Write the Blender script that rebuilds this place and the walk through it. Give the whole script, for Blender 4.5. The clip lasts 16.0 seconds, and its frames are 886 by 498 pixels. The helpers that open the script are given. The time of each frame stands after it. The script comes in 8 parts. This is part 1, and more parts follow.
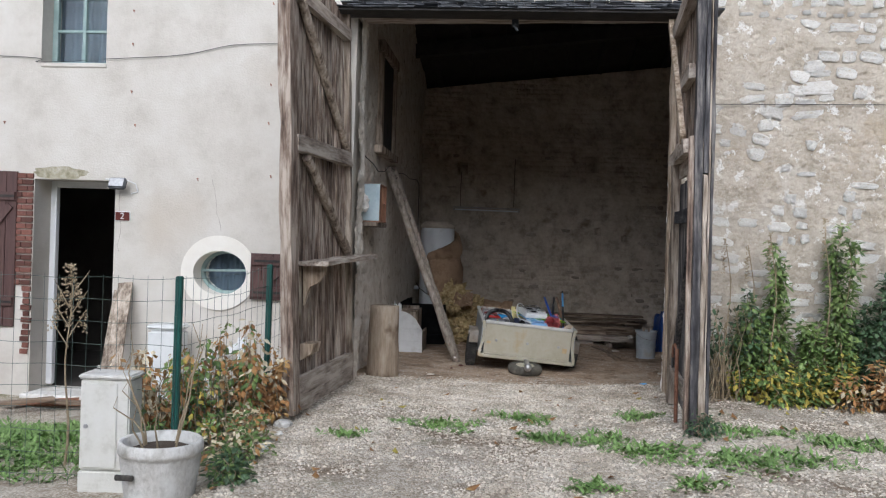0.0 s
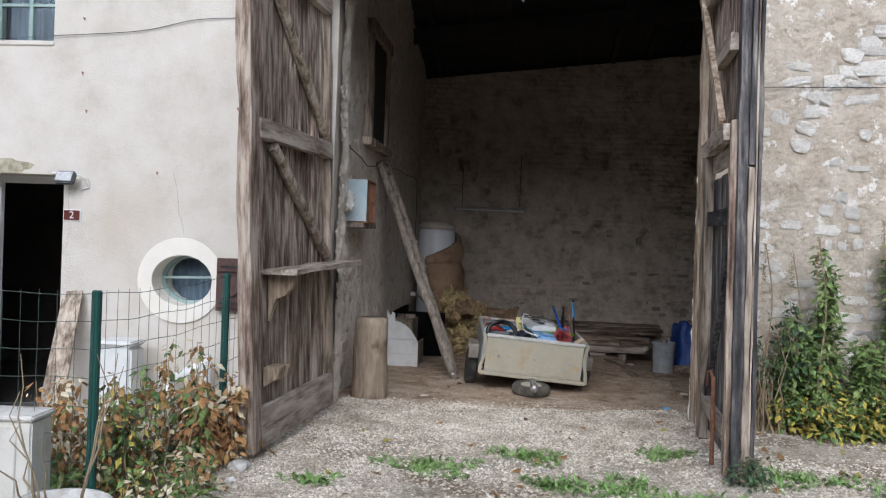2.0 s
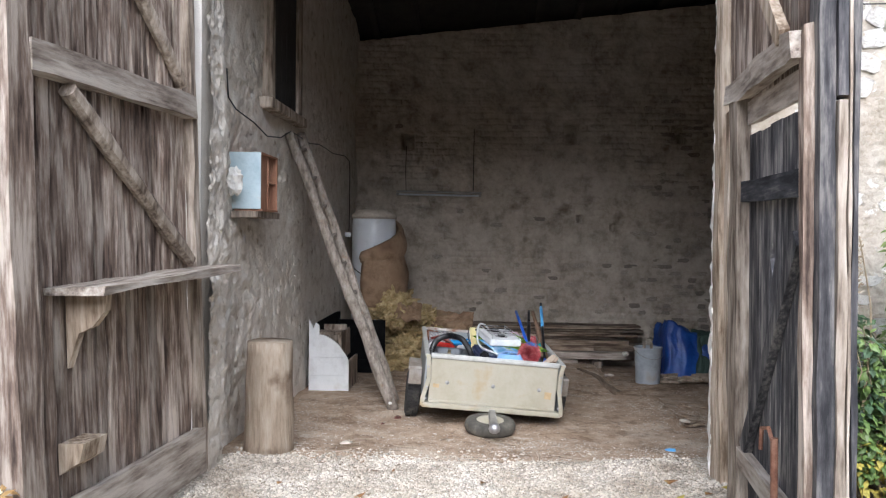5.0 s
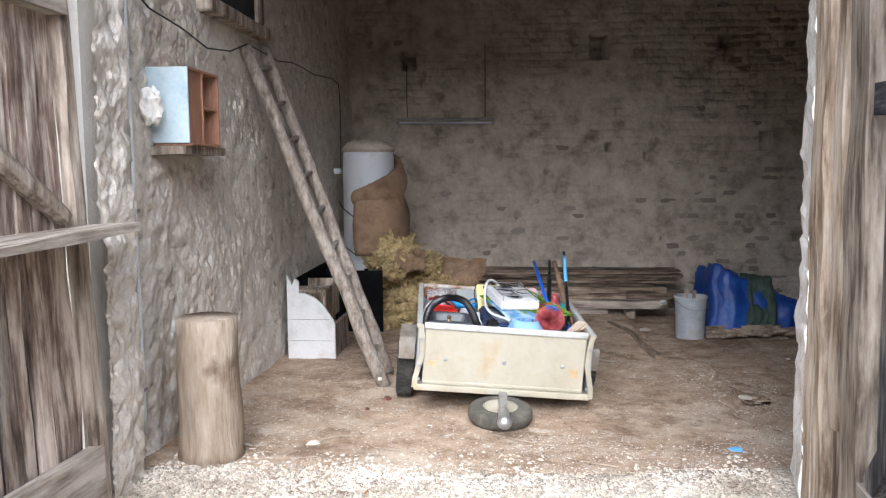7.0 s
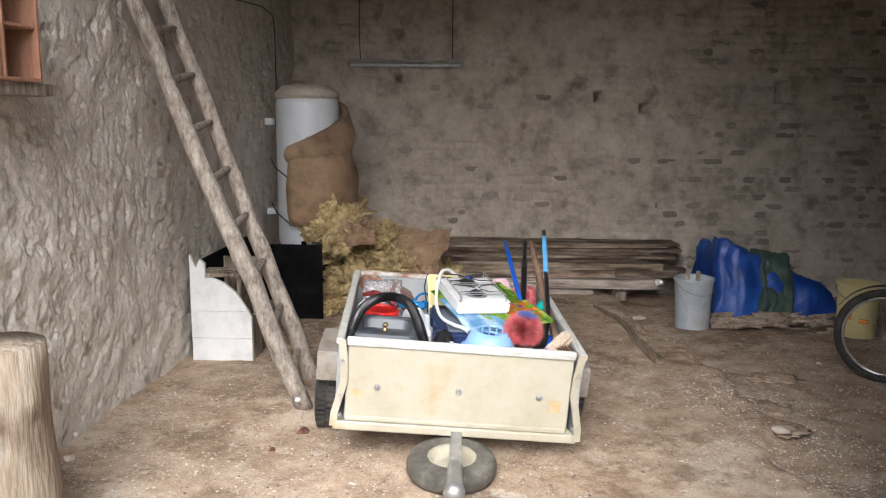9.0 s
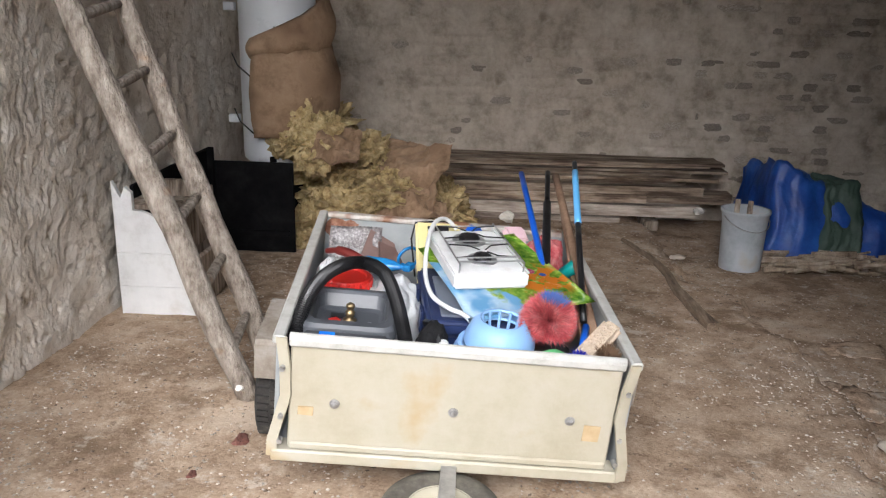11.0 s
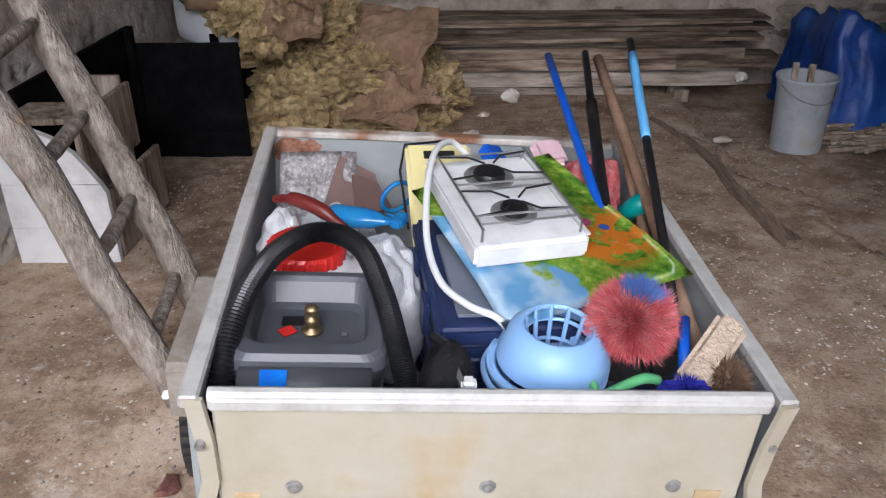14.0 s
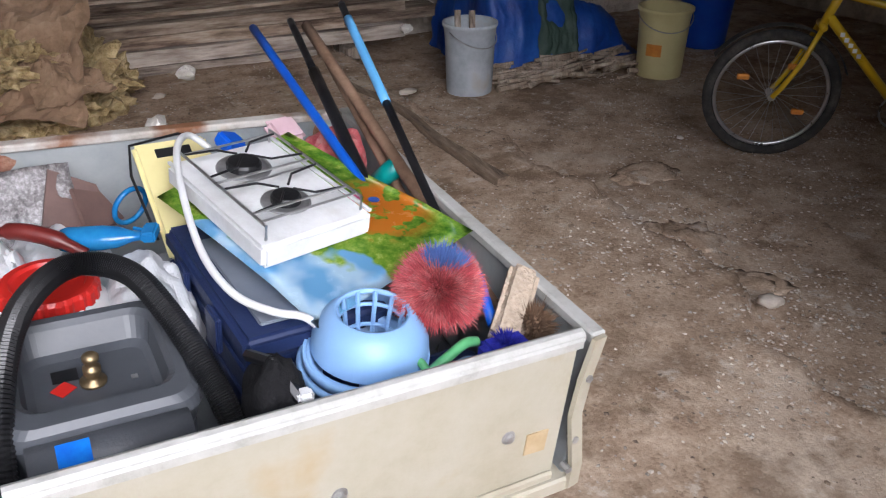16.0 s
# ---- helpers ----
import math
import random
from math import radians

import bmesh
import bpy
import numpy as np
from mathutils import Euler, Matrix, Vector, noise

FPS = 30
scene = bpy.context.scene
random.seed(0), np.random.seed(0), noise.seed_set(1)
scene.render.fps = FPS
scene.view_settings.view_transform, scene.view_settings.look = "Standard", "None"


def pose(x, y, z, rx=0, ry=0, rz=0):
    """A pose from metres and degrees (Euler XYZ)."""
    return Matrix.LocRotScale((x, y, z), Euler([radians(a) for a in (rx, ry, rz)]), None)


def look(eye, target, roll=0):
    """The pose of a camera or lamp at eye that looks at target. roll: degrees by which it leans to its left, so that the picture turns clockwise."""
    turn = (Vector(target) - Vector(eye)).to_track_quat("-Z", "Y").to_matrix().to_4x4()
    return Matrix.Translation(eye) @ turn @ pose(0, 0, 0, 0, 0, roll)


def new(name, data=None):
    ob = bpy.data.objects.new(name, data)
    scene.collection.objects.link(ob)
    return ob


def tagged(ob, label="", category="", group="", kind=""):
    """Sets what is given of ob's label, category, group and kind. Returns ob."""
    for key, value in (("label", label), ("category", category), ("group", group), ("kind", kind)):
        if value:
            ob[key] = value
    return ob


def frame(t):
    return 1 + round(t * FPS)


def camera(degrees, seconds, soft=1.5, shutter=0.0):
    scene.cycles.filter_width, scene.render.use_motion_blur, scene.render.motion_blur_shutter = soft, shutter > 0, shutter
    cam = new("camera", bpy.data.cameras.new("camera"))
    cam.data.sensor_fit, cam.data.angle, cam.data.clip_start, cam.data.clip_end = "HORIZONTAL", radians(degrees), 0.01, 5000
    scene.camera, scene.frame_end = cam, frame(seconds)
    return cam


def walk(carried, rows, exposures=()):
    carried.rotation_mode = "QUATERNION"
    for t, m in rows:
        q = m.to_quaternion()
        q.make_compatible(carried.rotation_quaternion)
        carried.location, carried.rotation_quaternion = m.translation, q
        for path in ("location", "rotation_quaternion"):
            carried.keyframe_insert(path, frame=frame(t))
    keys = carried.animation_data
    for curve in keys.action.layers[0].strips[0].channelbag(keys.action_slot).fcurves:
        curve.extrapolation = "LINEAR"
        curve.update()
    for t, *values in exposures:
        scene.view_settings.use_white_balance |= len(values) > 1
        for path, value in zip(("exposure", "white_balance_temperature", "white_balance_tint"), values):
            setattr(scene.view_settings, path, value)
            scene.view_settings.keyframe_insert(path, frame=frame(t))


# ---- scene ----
cam = camera(57.1, 16.0, soft=1.2)
PATH = [
    (0, (1.133, 0.065, 1.419), (0.957, 2.057, 1.403), 2.0),
    (0.5, (1.072, 0.293, 1.42), (0.894, 2.285, 1.407), 1.6),
    (1, (1.07, 0.545, 1.424), (0.887, 2.537, 1.408), 1.4),
    (1.5, (1.15, 0.844, 1.439), (0.965, 2.835, 1.419), 2.0),
    (2, (1.149, 1.166, 1.457), (0.956, 3.157, 1.441), 2.2),
    (2.5, (1.136, 1.475, 1.492), (0.973, 3.468, 1.489), 2.0),
    (3, (1.17, 1.828, 1.48), (1.01, 3.822, 1.47), 2.2),
    (3.5, (1.146, 2.224, 1.479), (1.01, 4.219, 1.459), 2.4),
    (3.7, (1.125, 2.385, 1.466), (1.031, 4.383, 1.455), 2.0),
    (5.8, (1.321, 3.88, 1.479), (1.204, 5.873, 1.356), -0.0),
    (6, (1.351, 4.038, 1.473), (1.228, 6.028, 1.312), -0.2),
    (6.5, (1.383, 4.409, 1.489), (1.241, 6.394, 1.291), -0.1),
    (7, (1.327, 4.788, 1.507), (1.176, 6.772, 1.302), -0.4),
    (7.5, (1.368, 5.174, 1.522), (1.212, 7.156, 1.305), 0.2),
    (8, (1.414, 5.58, 1.519), (1.239, 7.559, 1.287), 0.9),
    (8.5, (1.397, 5.973, 1.523), (1.261, 7.952, 1.267), 0.5),
    (9, (1.428, 6.34, 1.491), (1.33, 8.312, 1.173), 0.3),
    (9.2, (1.447, 6.484, 1.487), (1.337, 8.445, 1.107), 0.3),
    (11.3, (1.382, 7.803, 1.467), (1.281, 9.712, 0.879), 1.3),
    (11.5, (1.366, 7.922, 1.458), (1.264, 9.825, 0.851), 0.5),
    (12, (1.384, 8.169, 1.446), (1.349, 10.049, 0.765), 0.8),
    (12.5, (1.449, 8.368, 1.426), (1.387, 10.218, 0.669), 1.3),
    (13, (1.422, 8.515, 1.403), (1.349, 10.352, 0.616), 1.2),
    (13.5, (1.31, 8.648, 1.396), (1.223, 10.464, 0.562), -0.9),
    (14, (1.281, 8.741, 1.377), (1.226, 10.527, 0.479), -0.9),
    (14.5, (1.312, 8.819, 1.375), (1.243, 10.591, 0.451), -0.6),
    (15, (1.269, 8.859, 1.377), (1.209, 10.622, 0.434), -0.9),
    (15.5, (1.123, 8.899, 1.378), (1.407, 10.633, 0.423), -0.8),
    (16, (1.055, 8.891, 1.379), (1.76, 10.483, 0.395), -0.0),
]

EXPOSURES = [(0, -0.06, 5700, 10), (3.5, 0.30, 5650, 11), (6, 1.2, 5600, 11), (8, 1.42, 5850, 12), (9, 1.45, 6000, 11), (11.5, 1.2, 5950, 12), (14.5, 0.95, 5700, 15), (15.2, 0.97, 5700, 15), (16, 1.12, 5750, 15)]
walk(cam, [(t, look(eye, target, roll)) for t, eye, target, roll in PATH], EXPOSURES)

# ---- light: an overcast afternoon ----
world = bpy.data.worlds.new("sky")
scene.world = world
world.use_nodes = True
wn = world.node_tree.nodes
sky = wn.new("ShaderNodeTexSky")
sky.sky_type, sky.sun_disc = "NISHITA", False
sky.sun_elevation, sky.sun_rotation = radians(34), radians(182)
sky.air_density, sky.dust_density, sky.ozone_density = 1.0, 4.0, 0.6
soft_sky = wn.new("ShaderNodeHueSaturation")
soft_sky.inputs["Saturation"].default_value = 0.5
world.node_tree.links.new(sky.outputs[0], soft_sky.inputs["Color"])
world.node_tree.links.new(soft_sky.outputs[0], wn["Background"].inputs[0])
wn["Background"].inputs[1].default_value = 0.13
sun_data = bpy.data.lights.new("sun", "SUN")
sun_data.energy, sun_data.angle, sun_data.color = 2.0, radians(60), (1.0, 0.98, 0.95)
sun = new("sun", sun_data)
sun.matrix_world = look((0, 0, 10), (0.5, 9.3, 3.7))


# ---- materials ----
def rgb(c):
    return (c[0], c[1], c[2], 1.0)


def surf(name, cols, scale=4.0, rough=0.8, bump=0.3, bscale=40.0, stretch=(1, 1, 1), metal=0.0, rand=0.0, stain=None,
         stain_scale=1.2, stain_at=0.55, detail=6.0, spec=0.5, island=False, span=(0.34, 0.66)):
    """A node material: grain over the given colours, a larger stain, bump at two scales."""
    m = bpy.data.materials.new(name)
    m.use_nodes = True
    nt = m.node_tree
    N, L = nt.nodes, nt.links
    b = N["Principled BSDF"]
    b.inputs["Metallic"].default_value = metal
    b.inputs["Specular IOR Level"].default_value = spec
    tc = N.new("ShaderNodeTexCoord")
    mp = N.new("ShaderNodeMapping")
    mp.inputs["Scale"].default_value = stretch
    L.new(tc.outputs["Object"], mp.inputs["Vector"])
    n1 = N.new("ShaderNodeTexNoise")
    n1.inputs["Scale"].default_value, n1.inputs["Detail"].default_value, n1.inputs["Roughness"].default_value = scale, detail, 0.7
    L.new(mp.outputs[0], n1.inputs["Vector"])
    r = N.new("ShaderNodeValToRGB")
    els = r.color_ramp.elements
    while len(els) < len(cols):
        els.new(0.5)
    for i, c in enumerate(cols):
        els[i].position = span[0] + (span[1] - span[0]) * i / max(1, len(cols) - 1)
        els[i].color = rgb(c)
    L.new(n1.outputs["Fac"], r.inputs["Fac"])
    col = r.outputs["Color"]
    if stain:
        n2 = N.new("ShaderNodeTexNoise")
        n2.inputs["Scale"].default_value, n2.inputs["Detail"].default_value = stain_scale, 5.0
        L.new(tc.outputs["Object"], n2.inputs["Vector"])
        r2 = N.new("ShaderNodeValToRGB")
        r2.color_ramp.elements[0].position, r2.color_ramp.elements[1].position = stain_at, stain_at + 0.14
        L.new(n2.outputs["Fac"], r2.inputs["Fac"])
        mx = N.new("ShaderNodeMix")
        mx.data_type = "RGBA"
        L.new(r2.outputs["Color"], mx.inputs[0])
        L.new(col, mx.inputs[6])
        mx.inputs[7].default_value = rgb(stain)
        col = mx.outputs[2]
    if rand:
        if island:
            src = N.new("ShaderNodeNewGeometry").outputs["Random Per Island"]
        else:
            src = N.new("ShaderNodeObjectInfo").outputs["Random"]
        mr = N.new("ShaderNodeMapRange")
        mr.inputs["To Min"].default_value, mr.inputs["To Max"].default_value = 1 - rand, 1 + rand
        L.new(src, mr.inputs["Value"])
        hs = N.new("ShaderNodeHueSaturation")
        L.new(mr.outputs[0], hs.inputs["Value"])
        L.new(col, hs.inputs["Color"])
        col = hs.outputs["Color"]
    L.new(col, b.inputs["Base Color"])
    rr = N.new("ShaderNodeMapRange")
    rr.inputs["To Min"].default_value, rr.inputs["To Max"].default_value = max(0.02, rough - 0.12), min(1.0, rough + 0.12)
    L.new(n1.outputs["Fac"], rr.inputs["Value"])
    L.new(rr.outputs[0], b.inputs["Roughness"])
    if bump:
        n3 = N.new("ShaderNodeTexNoise")
        n3.inputs["Scale"].default_value, n3.inputs["Detail"].default_value = bscale, 8.0
        L.new(mp.outputs[0], n3.inputs["Vector"])
        bp = N.new("ShaderNodeBump")
        bp.inputs["Strength"].default_value, bp.inputs["Distance"].default_value = bump, 0.02
        L.new(n3.outputs["Fac"], bp.inputs["Height"])
        L.new(bp.outputs[0], b.inputs["Normal"])
    return m


def timber(name, dark, mid, pale, axis="z", grain=38.0, rough=0.9, bump=0.7, rand=0.25, bias=0.0):
    """Weathered wood: streaks along one axis, broad worn patches, each board its own."""
    m = bpy.data.materials.new(name)
    m.use_nodes = True
    N, L = m.node_tree.nodes, m.node_tree.links
    b = N["Principled BSDF"]
    b.inputs["Specular IOR Level"].default_value = 0.25
    tc, info = N.new("ShaderNodeTexCoord"), N.new("ShaderNodeObjectInfo")
    off = N.new("ShaderNodeVectorMath")
    off.operation = "MULTIPLY_ADD"
    off.inputs[1].default_value = (7.0, 13.0, 29.0)
    L.new(info.outputs["Random"], off.inputs[0])
    L.new(tc.outputs["Object"], off.inputs[2])
    fac = []
    for k, (sc, long_, wide, det) in enumerate(((grain, 0.08, 1.0, 7.0), (4.0, 0.6, 2.6, 10.0))):
        mp = N.new("ShaderNodeMapping")
        mp.inputs["Scale"].default_value = (long_, wide, wide) if axis == "x" else (wide, wide, long_)
        L.new(off.outputs[0], mp.inputs["Vector"])
        n = N.new("ShaderNodeTexNoise")
        n.inputs["Scale"].default_value, n.inputs["Detail"].default_value, n.inputs["Roughness"].default_value = sc, det, 0.62
        L.new(mp.outputs[0], n.inputs["Vector"])
        fac.append(n.outputs["Fac"])
    mul = N.new("ShaderNodeMath")
    mul.operation = "MULTIPLY_ADD"
    mul.inputs[1].default_value = 0.8
    L.new(fac[1], mul.inputs[0])
    add = N.new("ShaderNodeMath")
    add.operation = "MULTIPLY_ADD"
    add.inputs[1].default_value = 0.55
    L.new(fac[0], add.inputs[0])
    mul.inputs[2].default_value = -0.185 + bias
    L.new(mul.outputs[0], add.inputs[2])
    r = N.new("ShaderNodeValToRGB")
    els = r.color_ramp.elements
    els.new(0.5)
    for e, p, c in zip(els, (0.36, 0.49, 0.64), (dark, mid, pale)):
        e.position, e.color = p, rgb(c)
    L.new(add.outputs[0], r.inputs["Fac"])
    mr = N.new("ShaderNodeMapRange")
    mr.inputs["To Min"].default_value, mr.inputs["To Max"].default_value = 1 - rand, 1 + rand
    L.new(info.outputs["Random"], mr.inputs["Value"])
    hs = N.new("ShaderNodeHueSaturation")
    L.new(mr.outputs[0], hs.inputs["Value"])
    L.new(r.outputs["Color"], hs.inputs["Color"])
    L.new(hs.outputs["Color"], b.inputs["Base Color"])
    b.inputs["Roughness"].default_value = rough
    bp = N.new("ShaderNodeBump")
    bp.inputs["Strength"].default_value, bp.inputs["Distance"].default_value = bump, 0.012
    L.new(fac[0], bp.inputs["Height"])
    L.new(bp.outputs[0], b.inputs["Normal"])
    return m


def earth(name, cols, patches, grain=60.0, bump=0.6, dist=0.012, mixed=0.5, pebbly=0.6, rough_scale=14.0):
    """Loose ground: single grains of their own shade, a cloudy tone and patches of other soil."""
    m = bpy.data.materials.new(name)
    m.use_nodes = True
    N, L = m.node_tree.nodes, m.node_tree.links
    b = N["Principled BSDF"]
    b.inputs["Roughness"].default_value, b.inputs["Specular IOR Level"].default_value = 0.96, 0.2
    tc = N.new("ShaderNodeTexCoord")

    def cloud(scale, detail, rough=0.65):
        n = N.new("ShaderNodeTexNoise")
        n.inputs["Scale"].default_value, n.inputs["Detail"].default_value, n.inputs["Roughness"].default_value = scale, detail, rough
        L.new(tc.outputs["Object"], n.inputs["Vector"])
        return n.outputs["Fac"]

    vo = N.new("ShaderNodeTexVoronoi")
    vo.inputs["Scale"].default_value = grain
    L.new(tc.outputs["Object"], vo.inputs["Vector"])
    one = N.new("ShaderNodeSeparateColor")
    L.new(vo.outputs["Color"], one.inputs[0])
    mixv = N.new("ShaderNodeMix")
    mixv.inputs[0].default_value = mixed
    L.new(one.outputs[0], mixv.inputs[2])
    tone = N.new("ShaderNodeMapRange")
    tone.inputs["From Min"].default_value, tone.inputs["From Max"].default_value = 0.32, 0.68
    L.new(cloud(5.0, 11.0, 0.75), tone.inputs["Value"])
    L.new(tone.outputs[0], mixv.inputs[3])
    r = N.new("ShaderNodeValToRGB")
    els = r.color_ramp.elements
    els.new(0.5)
    for e, p, c in zip(els, (0.12, 0.5, 0.92), cols):
        e.position, e.color = p, rgb(c)
    L.new(mixv.outputs[0], r.inputs["Fac"])
    col = r.outputs["Color"]
    for c, scale, at, wide, amount in patches:
        mk = N.new("ShaderNodeMapRange")
        mk.inputs["From Min"].default_value, mk.inputs["From Max"].default_value, mk.inputs["To Max"].default_value = at, at + wide, amount
        L.new(cloud(scale, 9.0, 0.7), mk.inputs["Value"])
        mx = N.new("ShaderNodeMix")
        mx.data_type = "RGBA"
        L.new(mk.outputs[0], mx.inputs[0])
        L.new(col, mx.inputs[6])
        mx.inputs[7].default_value = rgb(c)
        col = mx.outputs[2]
    L.new(col, b.inputs["Base Color"])
    hsum = N.new("ShaderNodeMath")
    hsum.operation = "MULTIPLY_ADD"
    hsum.inputs[1].default_value = -pebbly
    L.new(vo.outputs["Distance"], hsum.inputs[0])
    L.new(cloud(rough_scale, 10.0, 0.75), hsum.inputs[2])
    bp = N.new("ShaderNodeBump")
    bp.inputs["Strength"].default_value, bp.inputs["Distance"].default_value = bump, dist
    L.new(hsum.outputs[0], bp.inputs["Height"])
    L.new(bp.outputs[0], b.inputs["Normal"])
    return m


def glass(name, tint=(0.9, 0.95, 0.95), rough=0.03):
    m = bpy.data.materials.new(name)
    m.use_nodes = True
    b = m.node_tree.nodes["Principled BSDF"]
    b.inputs["Base Color"].default_value = rgb(tint)
    b.inputs["Transmission Weight"].default_value = 1.0
    b.inputs["Roughness"].default_value = rough
    b.inputs["IOR"].default_value = 1.45
    return m


RENDER = surf("lime_render", [(0.51, 0.475, 0.42), (0.59, 0.555, 0.50), (0.63, 0.60, 0.55)], 2.2, 0.92, 0.3, 55, stain=(0.53, 0.475, 0.40), stain_scale=0.7, stain_at=0.57, detail=10)
MORTAR = earth("lime_mortar", [(0.36, 0.305, 0.235), (0.50, 0.44, 0.36), (0.62, 0.57, 0.49)], [((0.45, 0.36, 0.255), 0.9, 0.52, 0.12, 0.7), ((0.80, 0.78, 0.74), 6.5, 0.585, 0.02, 0.9), ((0.30, 0.25, 0.19), 13.0, 0.63, 0.03, 0.7), ((0.76, 0.74, 0.70), 2.3, 0.60, 0.03, 0.75)], grain=45.0, bump=0.9, dist=0.02, mixed=0.75, pebbly=0.2, rough_scale=18.0)
LIMESTONE = surf("limestone", [(0.62, 0.575, 0.50), (0.83, 0.80, 0.745), (0.91, 0.89, 0.85)], 9, 0.9, 0.9, 30, rand=0.12, stain=(0.60, 0.51, 0.38), stain_scale=4.5, stain_at=0.60, detail=10)
DAUB = surf("earth_plaster", [(0.46, 0.39, 0.31), (0.67, 0.605, 0.52), (0.77, 0.72, 0.645)], 6, 0.97, 0.45, 48, span=(0.28, 0.62), detail=12, stain=(0.36, 0.295, 0.215), stain_scale=9, stain_at=0.60)
OLDWALL = surf("worn_wall_plaster", [(0.25, 0.205, 0.155), (0.50, 0.435, 0.355), (0.65, 0.585, 0.50)], 4.5, 0.96, 0.7, 26, span=(0.30, 0.68), detail=12, stain=(0.22, 0.175, 0.125), stain_scale=4.0, stain_at=0.62)
BRICK = surf("old_brick", [(0.075, 0.032, 0.026), (0.16, 0.062, 0.045), (0.25, 0.125, 0.095)], 12, 0.9, 0.4, 60, rand=0.4)
GRAVEL = earth("gravel_bed", [(0.26, 0.21, 0.15), (0.47, 0.415, 0.335), (0.74, 0.685, 0.60)], [((0.19, 0.135, 0.088), 0.9, 0.49, 0.12, 0.8), ((0.13, 0.135, 0.05), 1.9, 0.58, 0.10, 0.6), ((0.62, 0.58, 0.52), 0.5, 0.54, 0.14, 0.5)], grain=80.0, bump=0.9, mixed=0.4)
DIRT = earth("trodden_earth", [(0.23, 0.155, 0.10), (0.41, 0.305, 0.215), (0.58, 0.465, 0.35)], [((0.58, 0.485, 0.38), 1.3, 0.53, 0.08, 0.7), ((0.19, 0.13, 0.083), 1.7, 0.53, 0.08, 0.75), ((0.64, 0.57, 0.48), 7.0, 0.58, 0.06, 0.6), ((0.17, 0.118, 0.078), 9.0, 0.60, 0.05, 0.65)], grain=95.0, bump=0.55, dist=0.014, mixed=0.76, pebbly=0.15, rough_scale=8.0)
PEBBLE = surf("limestone_pebbles", [(0.33, 0.275, 0.21), (0.49, 0.435, 0.355), (0.63, 0.58, 0.50)], 3, 0.9, 0.2, 60, rand=0.38, island=True)
OLDWOOD = timber("weathered_wood", (0.06, 0.041, 0.033), (0.225, 0.165, 0.128), (0.54, 0.46, 0.385), bias=0.04, rand=0.3)
RAILWOOD = timber("weathered_rail_wood", (0.15, 0.118, 0.096), (0.37, 0.312, 0.26), (0.58, 0.52, 0.45), axis="x", rand=0.12, bias=0.03)
GREYWOOD = timber("grey_weathered_wood", (0.12, 0.09, 0.068), (0.33, 0.27, 0.213), (0.55, 0.475, 0.395), rand=0.15)
PALEWOOD = timber("pale_bare_wood", (0.20, 0.142, 0.095), (0.46, 0.365, 0.27), (0.68, 0.59, 0.48), rand=0.1)
DARKWOOD = timber("grey_blue_aged_paint_wood", (0.035, 0.034, 0.037), (0.105, 0.10, 0.104), (0.33, 0.305, 0.28), rand=0.25)
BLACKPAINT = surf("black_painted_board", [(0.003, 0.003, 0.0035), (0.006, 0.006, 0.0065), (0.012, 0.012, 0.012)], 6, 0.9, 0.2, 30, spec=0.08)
WHITEPAINT = surf("white_painted_wood", [(0.62, 0.62, 0.61), (0.76, 0.77, 0.77), (0.82, 0.83, 0.83)], 4, 0.6, 0.15, 40, stain=(0.5, 0.46, 0.4), stain_scale=3, stain_at=0.64)
PVC = surf("white_frame_plastic", [(0.72, 0.73, 0.74), (0.80, 0.81, 0.82)], 2, 0.35, 0.0)
BROWNPAINT = surf("brown_painted_shutter", [(0.055, 0.025, 0.022), (0.085, 0.042, 0.037), (0.11, 0.06, 0.052)], 8, 0.6, 0.3, 40, stretch=(3, 3, 0.3))
BARK = surf("bare_log_wood", [(0.23, 0.17, 0.12), (0.38, 0.30, 0.22), (0.48, 0.405, 0.32)], 7, 0.85, 0.6, 25, stretch=(2, 2, 0.3), stain=(0.17, 0.115, 0.075), stain_scale=4, stain_at=0.58)
LADDERWOOD = surf("grey_ladder_pole", [(0.15, 0.12, 0.095), (0.31, 0.265, 0.22), (0.44, 0.39, 0.335)], 14, 0.9, 0.8, 40, stretch=(2.2, 2.2, 0.9), rand=0.1, stain=(0.34, 0.21, 0.12), stain_scale=7, stain_at=0.64)
SLATE = surf("slate", [(0.02, 0.022, 0.027), (0.042, 0.045, 0.052), (0.085, 0.087, 0.093)], 8, 0.6, 0.4, 40, rand=0.3)
# Near-black colour puts the roof space's darkness into the wood.
ROOFWOOD = surf("shade_black_wood", [(0.02, 0.018, 0.018), (0.035, 0.032, 0.03), (0.05, 0.045, 0.042)], 6, 0.9, 0.4, 20)
CREAM = surf("cream_enamelled_steel", [(0.38, 0.345, 0.255), (0.43, 0.40, 0.31), (0.46, 0.435, 0.355)], 3.5, 0.45, 0.10, 30, stain=(0.40, 0.29, 0.14), stain_scale=3.2, stain_at=0.60)
ZINC = surf("grey_painted_steel", [(0.24, 0.265, 0.27), (0.32, 0.345, 0.35), (0.38, 0.40, 0.40)], 3, 0.45, 0.08, 40, stain=(0.26, 0.13, 0.08), stain_scale=2.6, stain_at=0.68)
RIM = surf("scuffed_white_steel_edge", [(0.36, 0.355, 0.32), (0.48, 0.48, 0.45), (0.54, 0.54, 0.51)], 9, 0.45, 0.1, 40, stain=(0.28, 0.13, 0.06), stain_scale=7, stain_at=0.68)
